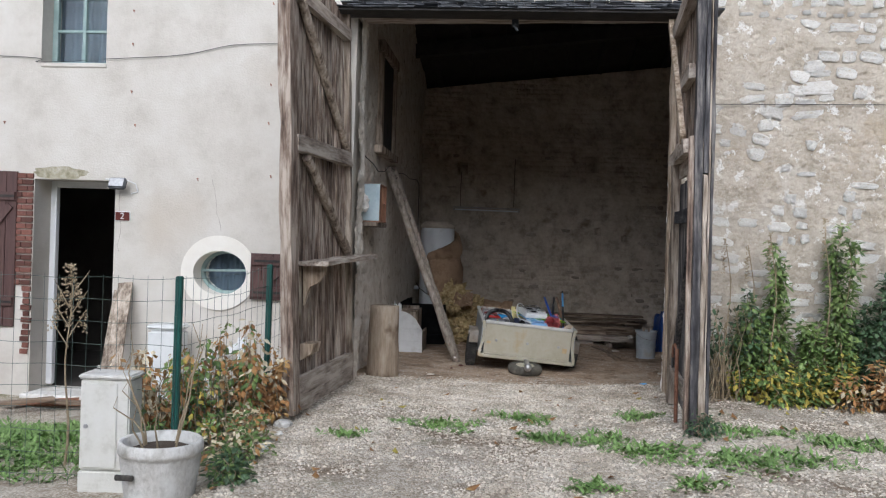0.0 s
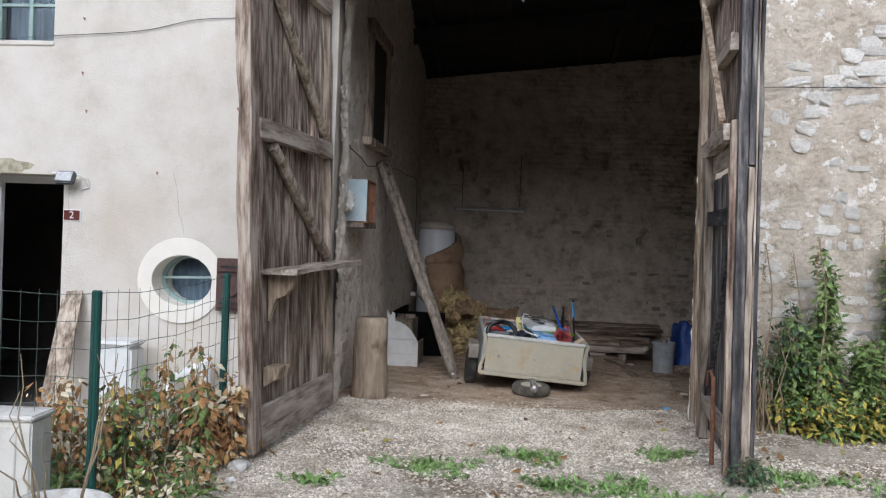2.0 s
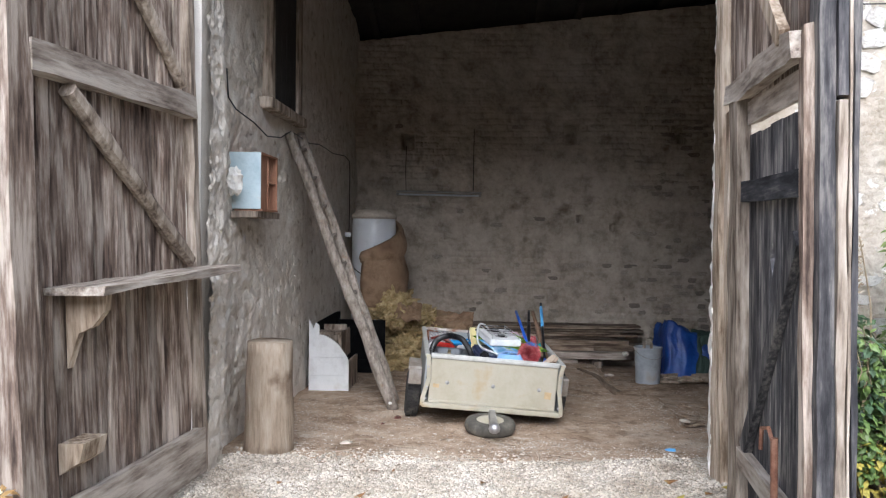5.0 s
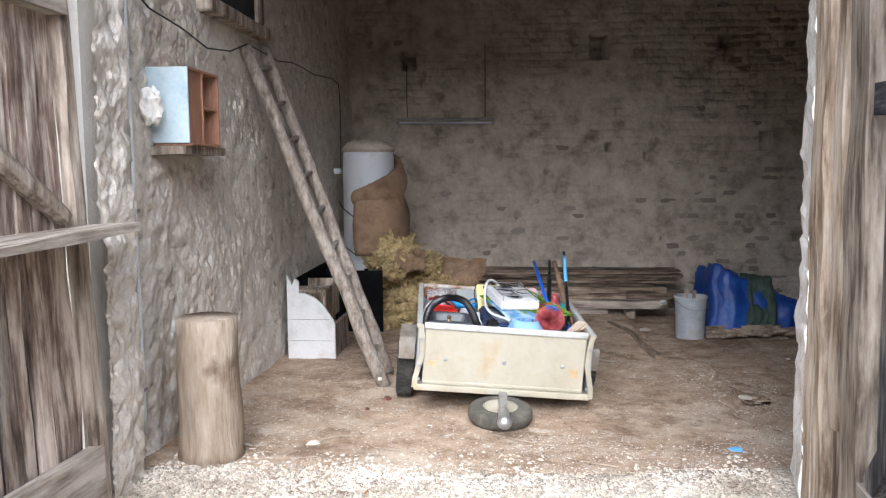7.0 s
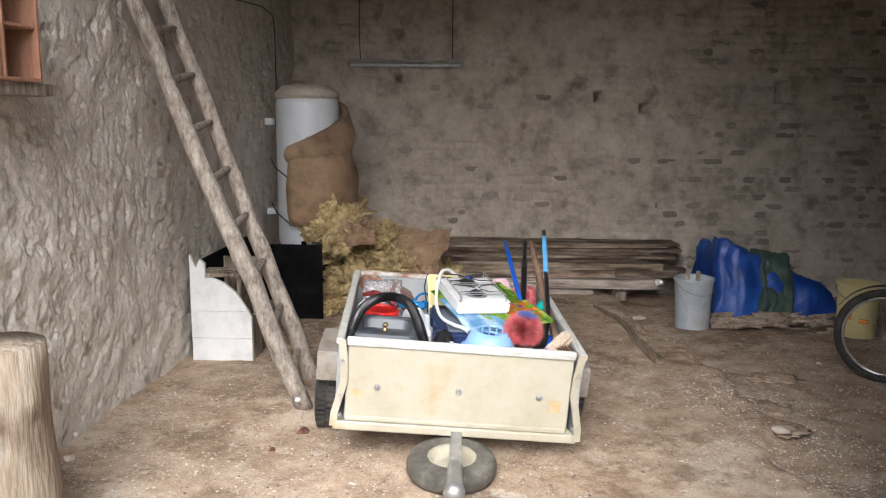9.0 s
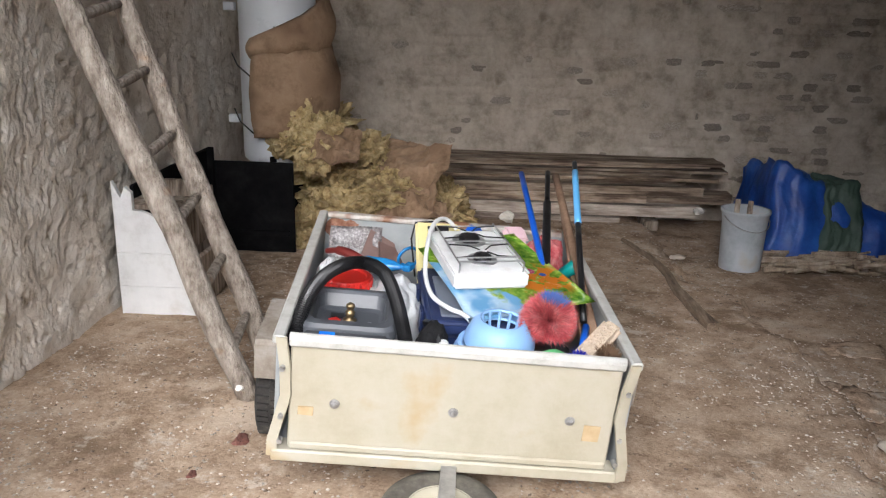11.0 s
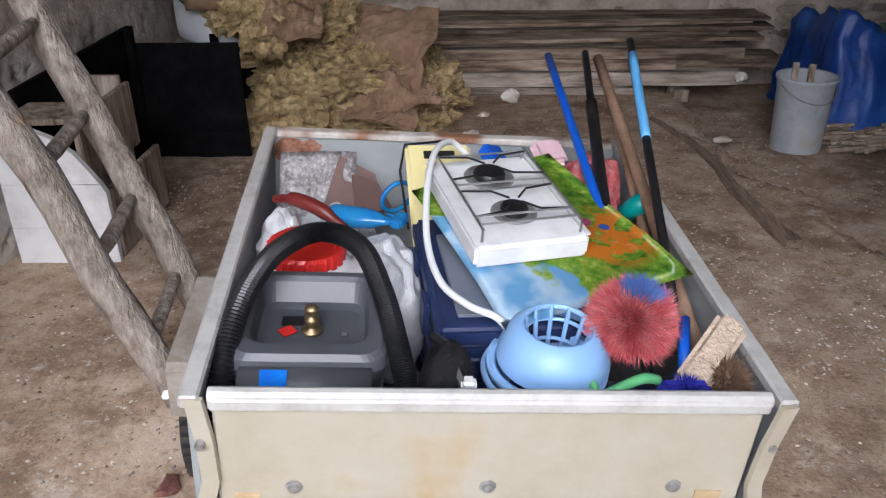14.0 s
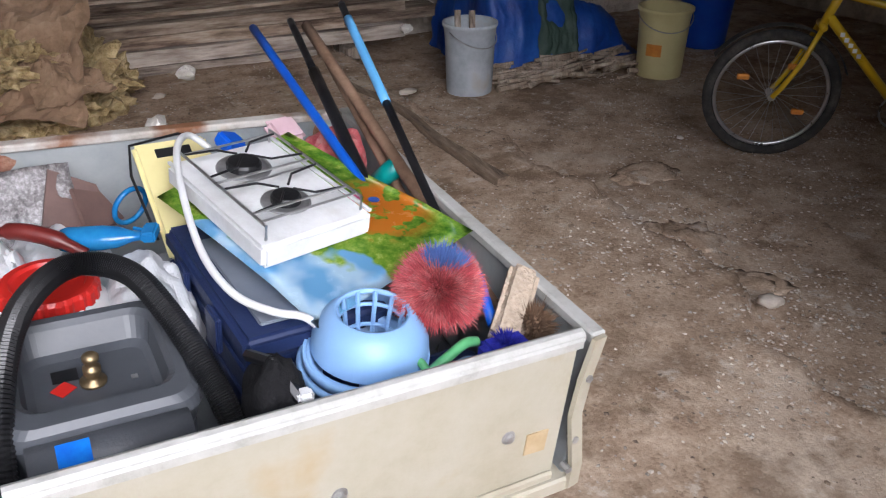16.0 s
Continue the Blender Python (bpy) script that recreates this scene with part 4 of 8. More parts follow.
# water heater with torn jacket
ENAMEL = surf("white_enamel", [(0.66, 0.69, 0.72), (0.74, 0.77, 0.80)], 2, 0.3, 0.0, stain=(0.55, 0.55, 0.53), stain_scale=3, stain_at=0.62)
KRAFT = surf("brown_kraft_paper", [(0.20, 0.125, 0.07), (0.31, 0.205, 0.125), (0.38, 0.265, 0.17)], 5, 0.8, 0.3, 25, stain=(0.16, 0.09, 0.05), stain_scale=2.5, stain_at=0.55)
WOOL = surf("yellow_mineral_wool", [(0.24, 0.165, 0.07), (0.45, 0.34, 0.165), (0.62, 0.51, 0.29)], 14, 0.97, 1.0, 45, stain=(0.28, 0.195, 0.10), stain_scale=5, stain_at=0.55, detail=10)
tank = thing("water_heater", "white upright water heater with torn brown insulation jacket", "water heater", pose(-0.17, 13.72, 0))
bm = bmesh.new()
lathe(bm, [(0.02, 0.30), (0.22, 0.31), (0.275, 0.36), (0.28, 0.40), (0.28, 1.60), (0.27, 1.66), (0.20, 1.71), (0.02, 1.72)], 40)
part("tank", bm, ENAMEL, tank, smooth=True)
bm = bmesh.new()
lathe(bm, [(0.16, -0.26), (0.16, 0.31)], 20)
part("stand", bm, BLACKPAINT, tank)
bm = bmesh.new()
lathe(bm, [(0.285, 1.655), (0.29, 1.70), (0.22, 1.765), (0.04, 1.785)], 40)
part("cap", bm, OLDWALL, tank, "dusty grey cap", smooth=True)


def jacket(a0, a1, z0, z1, r0, tilt, seed):
    """A curved, sagging blanket round part of the tank, with thickness."""
    bm = bmesh.new()
    rows = []
    na, nz = 26, 14
    for lay in (0, 1):
        grid = []
        for j in range(nz + 1):
            row = []
            for i in range(na + 1):
                u, v = i / na, j / nz
                a = a0 + (a1 - a0) * u
                z = z0 + (z1 - z0) * v + tilt * (1 - u) * (v if tilt < 0 else 1)
                r = r0 + 0.05 * (lay == 0) + 0.02 * noise.noise(Vector((a * 3, z * 5, seed))) + 0.05 * math.sin(math.pi * v) + 0.012 * noise.noise(Vector((a * 9, z * 14, seed)))
                row.append(bm.verts.new((r * math.cos(a), r * math.sin(a), z)))
            grid.append(row)
        rows.append(grid)
    for g in rows:
        for j in range(nz):
            for i in range(na):
                bm.faces.new((g[j][i], g[j][i + 1], g[j + 1][i + 1], g[j + 1][i]))
    o, n_ = rows
    for i in range(na):
        bm.faces.new((o[0][i], o[0][i + 1], n_[0][i + 1], n_[0][i]))
        bm.faces.new((o[nz][i], o[nz][i + 1], n_[nz][i + 1], n_[nz][i]))
    for j in range(nz):
        bm.faces.new((o[j][0], o[j + 1][0], n_[j + 1][0], n_[j][0]))
        bm.faces.new((o[j][na], o[j + 1][na], n_[j + 1][na], n_[j][na]))
    return bm


part("jacket", jacket(radians(-108), radians(70), 1.10, 1.70, 0.315, -0.46, 1), KRAFT, tank, "brown paper side of a torn blanket", smooth=True)
part("jacket", jacket(radians(-104), radians(70), 0.55, 1.24, 0.34, -0.10, 4), KRAFT, tank, "brown paper side of a sagging blanket", smooth=True)
for sx, z in ((-0.24, 1.02), (-0.22, 0.62)):
    bm = bmesh.new()
    tube(bm, [(-0.32, -0.10, z + 0.1), (-0.25, -0.2, z + 0.02), (-0.12, -0.29, z - 0.06), (0.02, -0.30, z - 0.04), (0.05, -0.29, z + 0.1), (0.05, -0.29, z + 0.3)], 0.006, 6)
    part("cable", bm, CABLE, tank, smooth=True)
for z in (1.42, 0.62):
    bm = bmesh.new()
    box(bm, (-0.36, -0.13, z), (-0.28, -0.07, z + 0.06), bevel=0.006)
    part("bracket", bm, ENAMEL, tank)
bm = bmesh.new()
box(bm, (-0.02, -0.285, 0.34), (0.03, -0.26, 0.40), bevel=0.004)
part("switch", bm, BLACKPAINT, tank)

# heap of insulation
heap = thing("insulation_heap", "heap of torn yellow mineral wool with brown kraft backing", "insulation")
rng = random.Random(3)
for i in range(70):
    bm = bmesh.new()
    u = rng.random()
    x = -0.02 + 1.15 * u ** 1.2
    top_h = 0.95 * (1 - u) ** 0.75 + 0.12
    y = 13.35 + 0.35 * u + rng.uniform(0.0, 0.75)
    z = floor_z(x, y) + rng.uniform(0.02, 1.0) * top_h * (1 - 0.35 * abs(y - 13.8))
    lump(bm, (x, y, z), rng.uniform(0.10, 0.21), 4, 0.9, 6.5, (1, 1, rng.uniform(0.55, 0.95)))
    part("wool_tuft", bm, WOOL, heap)
for x, y, z, r in ((-0.10, 13.42, 0.52, 0.09), (-0.06, 13.40, 0.62, 0.08), (0.02, 13.40, 0.70, 0.08), (0.10, 13.40, 0.62, 0.11), (0.08, 13.42, 0.80, 0.06), (-0.05, 13.42, 0.76, 0.05), (0.22, 13.42, 0.60, 0.12), (0.15, 13.36, 0.45, 0.13)):
    bm = bmesh.new()
    lump(bm, (x, y, z), r, 4, 0.6, 5.0, (1, 0.8, 1.2))
    part("wool_tuft", bm, WOOL, heap)
for x, y, z, w, h, rx, rz, s in ((0.78, 13.68, 0.02, 0.62, 0.78, -58, -22, 2), (0.30, 13.42, 0.36, 0.36, 0.30, -50, 14, 5), (0.92, 13.50, -0.13, 0.40, 0.30, -25, 8, 8)):
    me = sheet("paper", steps(-w / 2, w / 2, 24), steps(-h / 2, h / 2, 24), lambda u, v: (u + 0.05 * fbm(v * 3, s, u), v, 0.10 * fbm(u * 4 + s, v * 4, s, 5) + 0.10 * abs(math.sin((u + v * 0.4) * 5 + s))), KRAFT, smooth=False)
    ob = new("paper", me)
    ob.parent = heap
    ob.matrix_local = pose(x, y, z + 0.12, -rx * 0.9, 0, rz)
    md = ob.modifiers.new("solid", "SOLIDIFY")
    md.thickness = 0.006
    tagged(ob, "crumpled brown kraft sheet")

# boards stacked along the back wall
OLDBOARD = surf("dusty_brown_boards", [(0.13, 0.085, 0.055), (0.22, 0.16, 0.11), (0.32, 0.25, 0.19)], 8, 0.85, 0.4, 25, stretch=(0.25, 3, 3), rand=0.3)
rng = random.Random(12)
BOARDWOOD = timber("dusty_brown_boards", (0.09, 0.062, 0.045), (0.27, 0.205, 0.15), (0.47, 0.40, 0.32), axis="x", rand=0.4)
STACK = ((-0.245, 0.07, 0.62, 2.55, 0.20), (-0.155, 0.095, 0.70, 3.22, 0.22), (-0.062, 0.075, 0.55, 2.76, 0.18), (-0.065, 0.080, 2.78, 3.50, 0.20), (0.020, 0.075, 0.66, 3.24, 0.24),
         (0.078, 0.030, 0.52, 3.10, 0.20), (0.108, 0.022, 0.75, 3.36, 0.26), (0.136, 0.026, 0.48, 3.14, 0.22), (0.166, 0.024, 0.60, 3.44, 0.24), (0.194, 0.022, 0.85, 3.30, 0.20), (0.220, 0.024, 0.70, 3.42, 0.18))
for i, (zc, h, xa, xb, deep) in enumerate(STACK):
    for back in (0, 1):
        bm = bmesh.new()
        yc = 14.60 + 0.26 * back + rng.uniform(-0.05, 0.04) + 0.008 * i
        plank(bm, (xa + back * rng.uniform(-0.1, 0.2), yc, zc), (xb - back * rng.uniform(-0.05, 0.3), yc + rng.uniform(-0.04, 0.04), zc + rng.uniform(-0.012, 0.016)), h, deep, side=(0, 0, 1), n=12, wob=0.008, rng=rng)
        solo("board", bm, RAILWOOD if i < 2 else BOARDWOOD, "pale grey weathered board under a stack by the wall" if i < 2 else "long dusty brown board stacked along the wall", "board", group="boards stacked along the wall")
for x in (1.0, 2.75):
    bm = bmesh.new()
    box(bm, (x, 14.45, -0.32), (x + 0.12, 15.0, -0.235), bevel=0.01, jitter=0.01)
    solo("support_block", bm, GREYWOOD, "rough wooden block under stacked boards", "block")

# can, tarpaulin, buckets
CANMAT = surf("dusty_translucent_plastic", [(0.34, 0.375, 0.41), (0.45, 0.49, 0.525), (0.53, 0.565, 0.59)], 5, 0.5, 0.1, 30, stain=(0.42, 0.39, 0.34), stain_scale=5, stain_at=0.58)


def bucket(name, m, r0, r1, h, mat, label, rim=0.012):
    b = thing(name, label, "bucket", m)
    bm = bmesh.new()
    lathe(bm, [(0.0, 0.012), (r0 - 0.006, 0.012), (r1 - 0.006, h - 0.002), (r1, h), (r1 + rim, h), (r1 + rim, h - 0.02), (r1 + 0.003, h - 0.03), (r1 - (r1 - r0) * 0.2, h * 0.8), (r0 + 0.003, 0.01), (r0, 0.0), (0.0, 0.0)], 32)
    part("body", bm, mat, b, smooth=True)
    bm = bmesh.new()
    tube(bm, [((r1 + 0.015) * math.cos(a), (r1 + 0.015) * math.sin(a) * 0.9, h - 0.04 - 0.10 * math.sin(a)) for a in [math.pi * k / 14 for k in range(15)]], 0.004, 6)
    part("handle", bm, GALV, b)
    return b


cx, cy = 3.31, 13.56
bk = bucket("bucket", pose(cx, cy, floor_z(cx, cy), 0, 0, 200), 0.145, 0.165, 0.46, CANMAT, "dusty grey-white plastic bucket holding two sticks")
for a in ((0.03, 0.0), (-0.05, 0.05)):
    bm = bmesh.new()
    plank(bm, (a[0], a[1], 0.02), (a[0] + 0.03, a[1] + 0.10, 0.50), 0.035, 0.02, n=4, wob=0.003)
    solo("stick", bm, GREYWOOD, "flat wooden stick standing in a bucket", "stick", m=pose(cx, cy, floor_z(cx, cy)))
YELLOWPL = surf("pale_yellow_plastic", [(0.62, 0.55, 0.26), (0.70, 0.63, 0.33)], 3, 0.45, 0.05, stain=(0.5, 0.43, 0.22), stain_scale=4, stain_at=0.62)
BLUEPL = surf("bright_blue_plastic", [(0.01, 0.06, 0.42), (0.015, 0.10, 0.52)], 3, 0.4, 0.05)
yb = bucket("bucket", pose(4.64, 13.32, floor_z(4.64, 13.32), 0, 0, 160), 0.15, 0.17, 0.46, YELLOWPL, "pale yellow plastic bucket with an orange sticker on earth", rim=0.016)
STICKER = surf("orange_sticker", [(0.6, 0.2, 0.03), (0.75, 0.32, 0.05)], 20, 0.5, 0.0)
bm = bmesh.new()
for k in range(4):
    a = radians(222 + 5 * k)
    q = [(0.166 * math.cos(radians(62 + 9 * j)) , -0.170 * math.sin(radians(62 + 9 * j))) for j in (k, k + 1)]
    bm.faces.new([bm.verts.new((q[0][0], q[0][1], 0.16)), bm.verts.new((q[1][0], q[1][1], 0.16)), bm.verts.new((q[1][0] * 1.01, q[1][1] * 1.01, 0.24)), bm.verts.new((q[0][0] * 1.01, q[0][1] * 1.01, 0.24))])
stk = part("sticker", bm, STICKER, yb)
stk.matrix_local = pose(0, 0, 0, 0, 0, -225)
bucket("bucket", pose(5.45, 13.85, floor_z(5.45, 13.85)), 0.17, 0.2, 0.42, BLUEPL, "bright blue plastic tub on the earth floor")

TARP = surf("blue_tarpaulin", [(0.008, 0.035, 0.20), (0.015, 0.07, 0.34), (0.03, 0.12, 0.45)], 3, 0.42, 0.3, 14, stain=(0.03, 0.07, 0.13), stain_scale=2.5, stain_at=0.6)
GREENTARP = surf("dull_green_sheet", [(0.03, 0.06, 0.045), (0.06, 0.10, 0.075)], 5, 0.6, 0.3, 20)


def drape(x0, x1, y0, y1, peak, seed, mat, name, parent, folds=9):
    def f(u, v):
        x, y = x0 + (x1 - x0) * u, y0 + (y1 - y0) * v
        hgt = peak(u, v)
        ridge = 1 - 2 * abs(fbm(x * 2.6 + 0.4 * y, y * 2.6, seed, 3))
        z = floor_z(x, y) + 0.02 + hgt + (0.035 * ridge + 0.06 * fbm(x * 6, y * 6, seed + 5, 4)) * (0.25 + hgt)
        return (x + 0.05 * fbm(y * 4, z * 5, seed), y + 0.07 * fbm(x * 4, z * 4, seed + 3), max(z, floor_z(x, y) + 0.012))
    ob = new(name, sheet(name, steps(0, 1, 60), steps(0, 1, 44), f, mat))
    ob.parent = parent
    return ob


tarp = thing("tarpaulin", "crumpled blue tarpaulin heaped over junk by the wall", "tarpaulin")
drape(3.52, 4.82, 13.75, 14.75, lambda u, v: (0.62 * (1 - u) ** 1.1 + 0.22) * soft(0.0, 0.24, v) * soft(0.0, 0.10, u) * soft(1.0, 0.86, u) * (1 - 0.25 * v), 2, TARP, "sheet", tarp)
drape(3.95, 4.35, 13.70, 14.3, lambda u, v: 0.55 * soft(0.0, 0.5, v) * soft(0, 0.2, u) * soft(1, 0.8, u), 9, GREENTARP, "green_sheet", tarp, 5)
rng = random.Random(5)
bm = bmesh.new()
for i in range(130):
    x, y = rng.uniform(3.55, 4.6), rng.uniform(13.35, 13.85)
    a = rng.uniform(-0.6, 0.6)
    L = rng.uniform(0.05, 0.16)
    z = floor_z(x, y) + rng.uniform(0.01, 0.09)
    tube(bm, [(x - L * math.cos(a), y - L * math.sin(a), z), (x + L * math.cos(a), y + L * math.sin(a), z + rng.uniform(-0.02, 0.03))], rng.uniform(0.008, 0.022), 5)
solo("kindling", bm, BARK, "scattered heap of brown twigs and bark scraps", "twigs", kind="stuff")

# stick lying on the floor
DARKLATH = surf("dark_old_lath", [(0.10, 0.07, 0.045), (0.20, 0.145, 0.10), (0.31, 0.24, 0.17)], 8, 0.9, 0.5, 30, stretch=(3, 0.4, 3))
bm = bmesh.new()
pts = []
for k in range(13):
    u = k / 12
    x, y = 2.47 + 0.24 * u + 0.05 * math.sin(u * 5), 13.8 - 1.95 * u
    pts.append((x, y, floor_z(x, y) + 0.022))
rows = []
for k, p in enumerate(pts):
    w, t = 0.012 + 0.024 * (k / 12), 0.014 + 0.012 * (k / 12)
    j = 0.006 * math.sin(k * 2.3)
    rows.append([bm.verts.new((p[0] + sx * w + j, p[1], p[2] - 0.016 + h * t)) for sx, h in ((-1, 0), (1, 0), (0.85, 1.6), (-0.8, 1.3))])
for a, b in zip(rows, rows[1:]):
    for k in range(4):
        bm.faces.new((a[k], a[(k + 1) % 4], b[(k + 1) % 4], b[k]))
bm.faces.new(rows[0][::-1])
bm.faces.new(rows[-1])
solo("stick", bm, DARKLATH, "long thin crooked dark lath lying on the earth floor", "stick")

# strip lamp on the back wall
DUSTWHITE = surf("dust_grey_lamp_enamel", [(0.22, 0.21, 0.19), (0.34, 0.33, 0.31), (0.42, 0.41, 0.39)], 6, 0.7, 0.1, 40)
neon = thing("strip_light", "dusty unlit fluorescent strip light on the back wall", "strip light", pose(0.58, BACK - 0.05, 2.06, 0, 0.5, 0))
bm = bmesh.new()
box(bm, (-0.62, -0.02, 0.01), (0.62, 0.05, 0.035), bevel=0.006)
part("housing", bm, DUSTWHITE, neon)
bm = bmesh.new()
tube(bm, [(-0.58, -0.02, -0.022), (0.58, -0.02, -0.022)], 0.014, 8)
part("tube", bm, ENAMEL, neon)
for x in (-0.6, 0.6):
    bm = bmesh.new()
    box(bm, (x - 0.015, -0.04, -0.04), (x + 0.015, 0.02, 0.0), bevel=0.004)
    part("lamp_holder", bm, DUSTWHITE, neon)
bm = bmesh.new()
tube(bm, [(0.10, BACK - 0.04, 2.75), (0.09, BACK - 0.03, 2.4), (0.10, BACK - 0.03, 2.1)], 0.005, 5)
solo("wall_cable", bm, CABLE, "thin dark cable hanging down the back wall", "cable")
bm = bmesh.new()
tube(bm, [(1.08, BACK - 0.03, 3.0), (1.08, BACK - 0.03, 2.11)], 0.006, 5)
solo("wall_cable", bm, CABLE, "thin dark cable hanging down the back wall", "cable")


# ---- bicycle ----
YELLOW = surf("yellow_bicycle_paint", [(0.62, 0.40, 0.01), (0.72, 0.48, 0.015)], 3, 0.3, 0.0)
CHROME = surf("dull_chrome", [(0.45, 0.45, 0.45), (0.6, 0.6, 0.6)], 9, 0.3, 0.0, metal=0.9)


def torus(bm, R, r, seg=40, sub=8, m=None, rz=None):
    rings = []
    for i in range(seg):
        a = 2 * math.pi * i / seg
        ring = []
        for j in range(sub):
            b = 2 * math.pi * j / sub
            rr = R + r * math.cos(b)
            v = Vector((rr * math.cos(a), (rz or r) * math.sin(b), rr * math.sin(a)))
            ring.append(bm.verts.new(m @ v if m is not None else v))
        rings.append(ring)
    for i in range(seg):
        a, b = rings[i], rings[(i + 1) % seg]
        for j in range(sub):
            bm.faces.new((a[j], a[(j + 1) % sub], b[(j + 1) % sub], b[j]))


def cycle_wheel(parent, x):
    w = thing("wheel", "bicycle wheel with black tyre", "")
    del w["label"]
    w.parent = parent
    w.matrix_local = pose(x, 0, 0.33)
    bm = bmesh.new()
    torus(bm, 0.305, 0.027, 56, 10)
    part("tyre", bm, RUBBER, w, smooth=True)
    bm = bmesh.new()
    torus(bm, 0.272, 0.011, 56, 6)
    part("rim", bm, CHROME, w, smooth=True)
    bm = bmesh.new()
    for k in range(28):
        a = 2 * math.pi * k / 28
        s = 0.025 if k % 2 else -0.025
        tube(bm, [(0.02 * math.cos(a + 0.5), s, 0.02 * math.sin(a + 0.5)), (0.268 * math.cos(a), 0, 0.268 * math.sin(a))], 0.0013, 4, cap=False)
    part("spokes", bm, CHROME, w)
    bm = bmesh.new()
    tube(bm, [(0, -0.045, 0), (0, 0.045, 0)], 0.02, 12)
    part("hub", bm, CHROME, w)
    for a in (150, -30, 60):
        bm = bmesh.new()
        box(bm, (0.17 * math.cos(radians(a)) - 0.03, -0.012, 0.17 * math.sin(radians(a)) - 0.014), (0.17 * math.cos(radians(a)) + 0.03, 0.012, 0.17 * math.sin(radians(a)) + 0.014), bevel=0.005)
        part("reflector", bm, STICKER, w, "orange spoke reflector")
    return w


bike = thing("bicycle", "bright yellow bicycle with black tyres standing on earth", "bicycle", pose(4.18, 11.86, floor_z(4.2, 11.86) - 0.005, 3, 0, -34))
cycle_wheel(bike, 0.0)
cycle_wheel(bike, 1.02)


def frame_tube(nm, pts, r, mat=YELLOW, lab=""):
    bm = bmesh.new()
    tube(bm, pts, r, 10)
    return part(nm, bm, mat, bike, lab, smooth=True)


for s in (-0.045, 0.045):
    frame_tube("fork_blade", [(-0.0, s, 0.33), (0.035, s, 0.38), (0.10, s, 0.50), (0.165, s * 0.9, 0.69)], 0.013)
frame_tube("fork_crown", [(0.165, -0.055, 0.69), (0.165, 0.055, 0.69)], 0.017)
frame_tube("head_tube", [(0.165, 0, 0.68), (0.225, 0, 0.86)], 0.021)
frame_tube("down_tube", [(0.18, 0, 0.74), (0.60, 0, 0.30)], 0.022)
frame_tube("top_tube", [(0.215, 0, 0.84), (0.75, 0, 0.72)], 0.017)
frame_tube("seat_tube", [(0.60, 0, 0.30), (0.78, 0, 0.86)], 0.018)
for s in (-0.05, 0.05):
    frame_tube("chain_stay", [(0.60, s * 0.6, 0.30), (1.02, s, 0.33)], 0.010)
    frame_tube("seat_stay", [(0.75, s * 0.5, 0.76), (1.02, s, 0.33)], 0.009)
frame_tube("stem", [(0.22, 0, 0.86), (0.245, 0, 0.96), (0.17, 0, 0.99)], 0.013, CHROME)
frame_tube("handlebar", [(0.28, -0.29, 1.02), (0.20, -0.2, 1.01), (0.17, 0, 0.99), (0.20, 0.2, 1.01), (0.28, 0.29, 1.02)], 0.012, RUBBER)
bm = bmesh.new()
lump(bm, (0.80, 0, 0.92), 0.12, 3, 0.1, 2, (1.15, 0.6, 0.3))
part("saddle", bm, RUBBER, bike, "black saddle", smooth=True)
bm = bmesh.new()
torus(bm, 0.09, 0.006, 32, 6, m=pose(0.60, -0.055, 0.30))
tube(bm, [(0.60, -0.075, 0.30), (0.72, -0.075, 0.22)], 0.010, 6)
part("crank", bm, CHROME, bike)
bm = bmesh.new()
for k in range(16):
    a0 = radians(20 + 8 * k)
    q = [(0.355 * math.cos(a), 0.355 * math.sin(a) + 0.33) for a in (a0, a0 + radians(8))]
    bm.faces.new([bm.verts.new((q[0][0], -0.028, q[0][1])), bm.verts.new((q[1][0], -0.028, q[1][1])), bm.verts.new((q[1][0], 0.028, q[1][1])), bm.verts.new((q[0][0], 0.028, q[0][1]))])
bmesh.ops.remove_doubles(bm, verts=bm.verts, dist=1e-4)
bmesh.ops.solidify(bm, geom=bm.faces[:], thickness=0.003)
part("mudguard", bm, RUBBER, bike)
# plain bars where the maker's name stands on the down tube
bm = bmesh.new()
d = (Vector((0.60, 0, 0.30)) - Vector((0.18, 0, 0.74))).normalized()
for k in range(5):
    c = Vector((0.18, -0.0225, 0.74)) + d * (0.12 + 0.035 * k)
    box(bm, (c.x - 0.010, -0.0245, c.z - 0.010), (c.x + 0.010, -0.0215, c.z + 0.010))
part("lettering_bars", bm, WHITEPAINT, bike, "white lettering bars")

# ---- trailer ----
TW, TL, TH = 1.139, 1.302, 0.424
TM = pose(1.343, 9.966, 0.452) @ pose(0, 0, 0, 0, 0, 5.303) @ pose(0, 0, 0, 3.107, 0, 0) @ pose(0, 0, 0, 0, 4.527, 0)
TI = TM.inverted()
tr = thing("trailer", "small cream steel box trailer with scuffed rim, parked on earth", "trailer", TM)
hw = TW / 2
bm = bmesh.new()
box(bm, (-hw + 0.045, 0.0, -TH + 0.03), (hw - 0.045, 0.022, -0.012), bevel=0.006)
part("front_panel", bm, CREAM, tr, "cream front panel with stains")
bm = bmesh.new()
tube(bm, [(-hw + 0.04, 0.008, -0.006), (hw - 0.04, 0.008, -0.006)], 0.017, 10)
box(bm, (-hw + 0.04, -0.012, -0.03), (hw - 0.04, 0.028, 0.0), bevel=0.006)
part("front_lip", bm, RIM, tr, "rolled off-white top edge")
bm = bmesh.new()
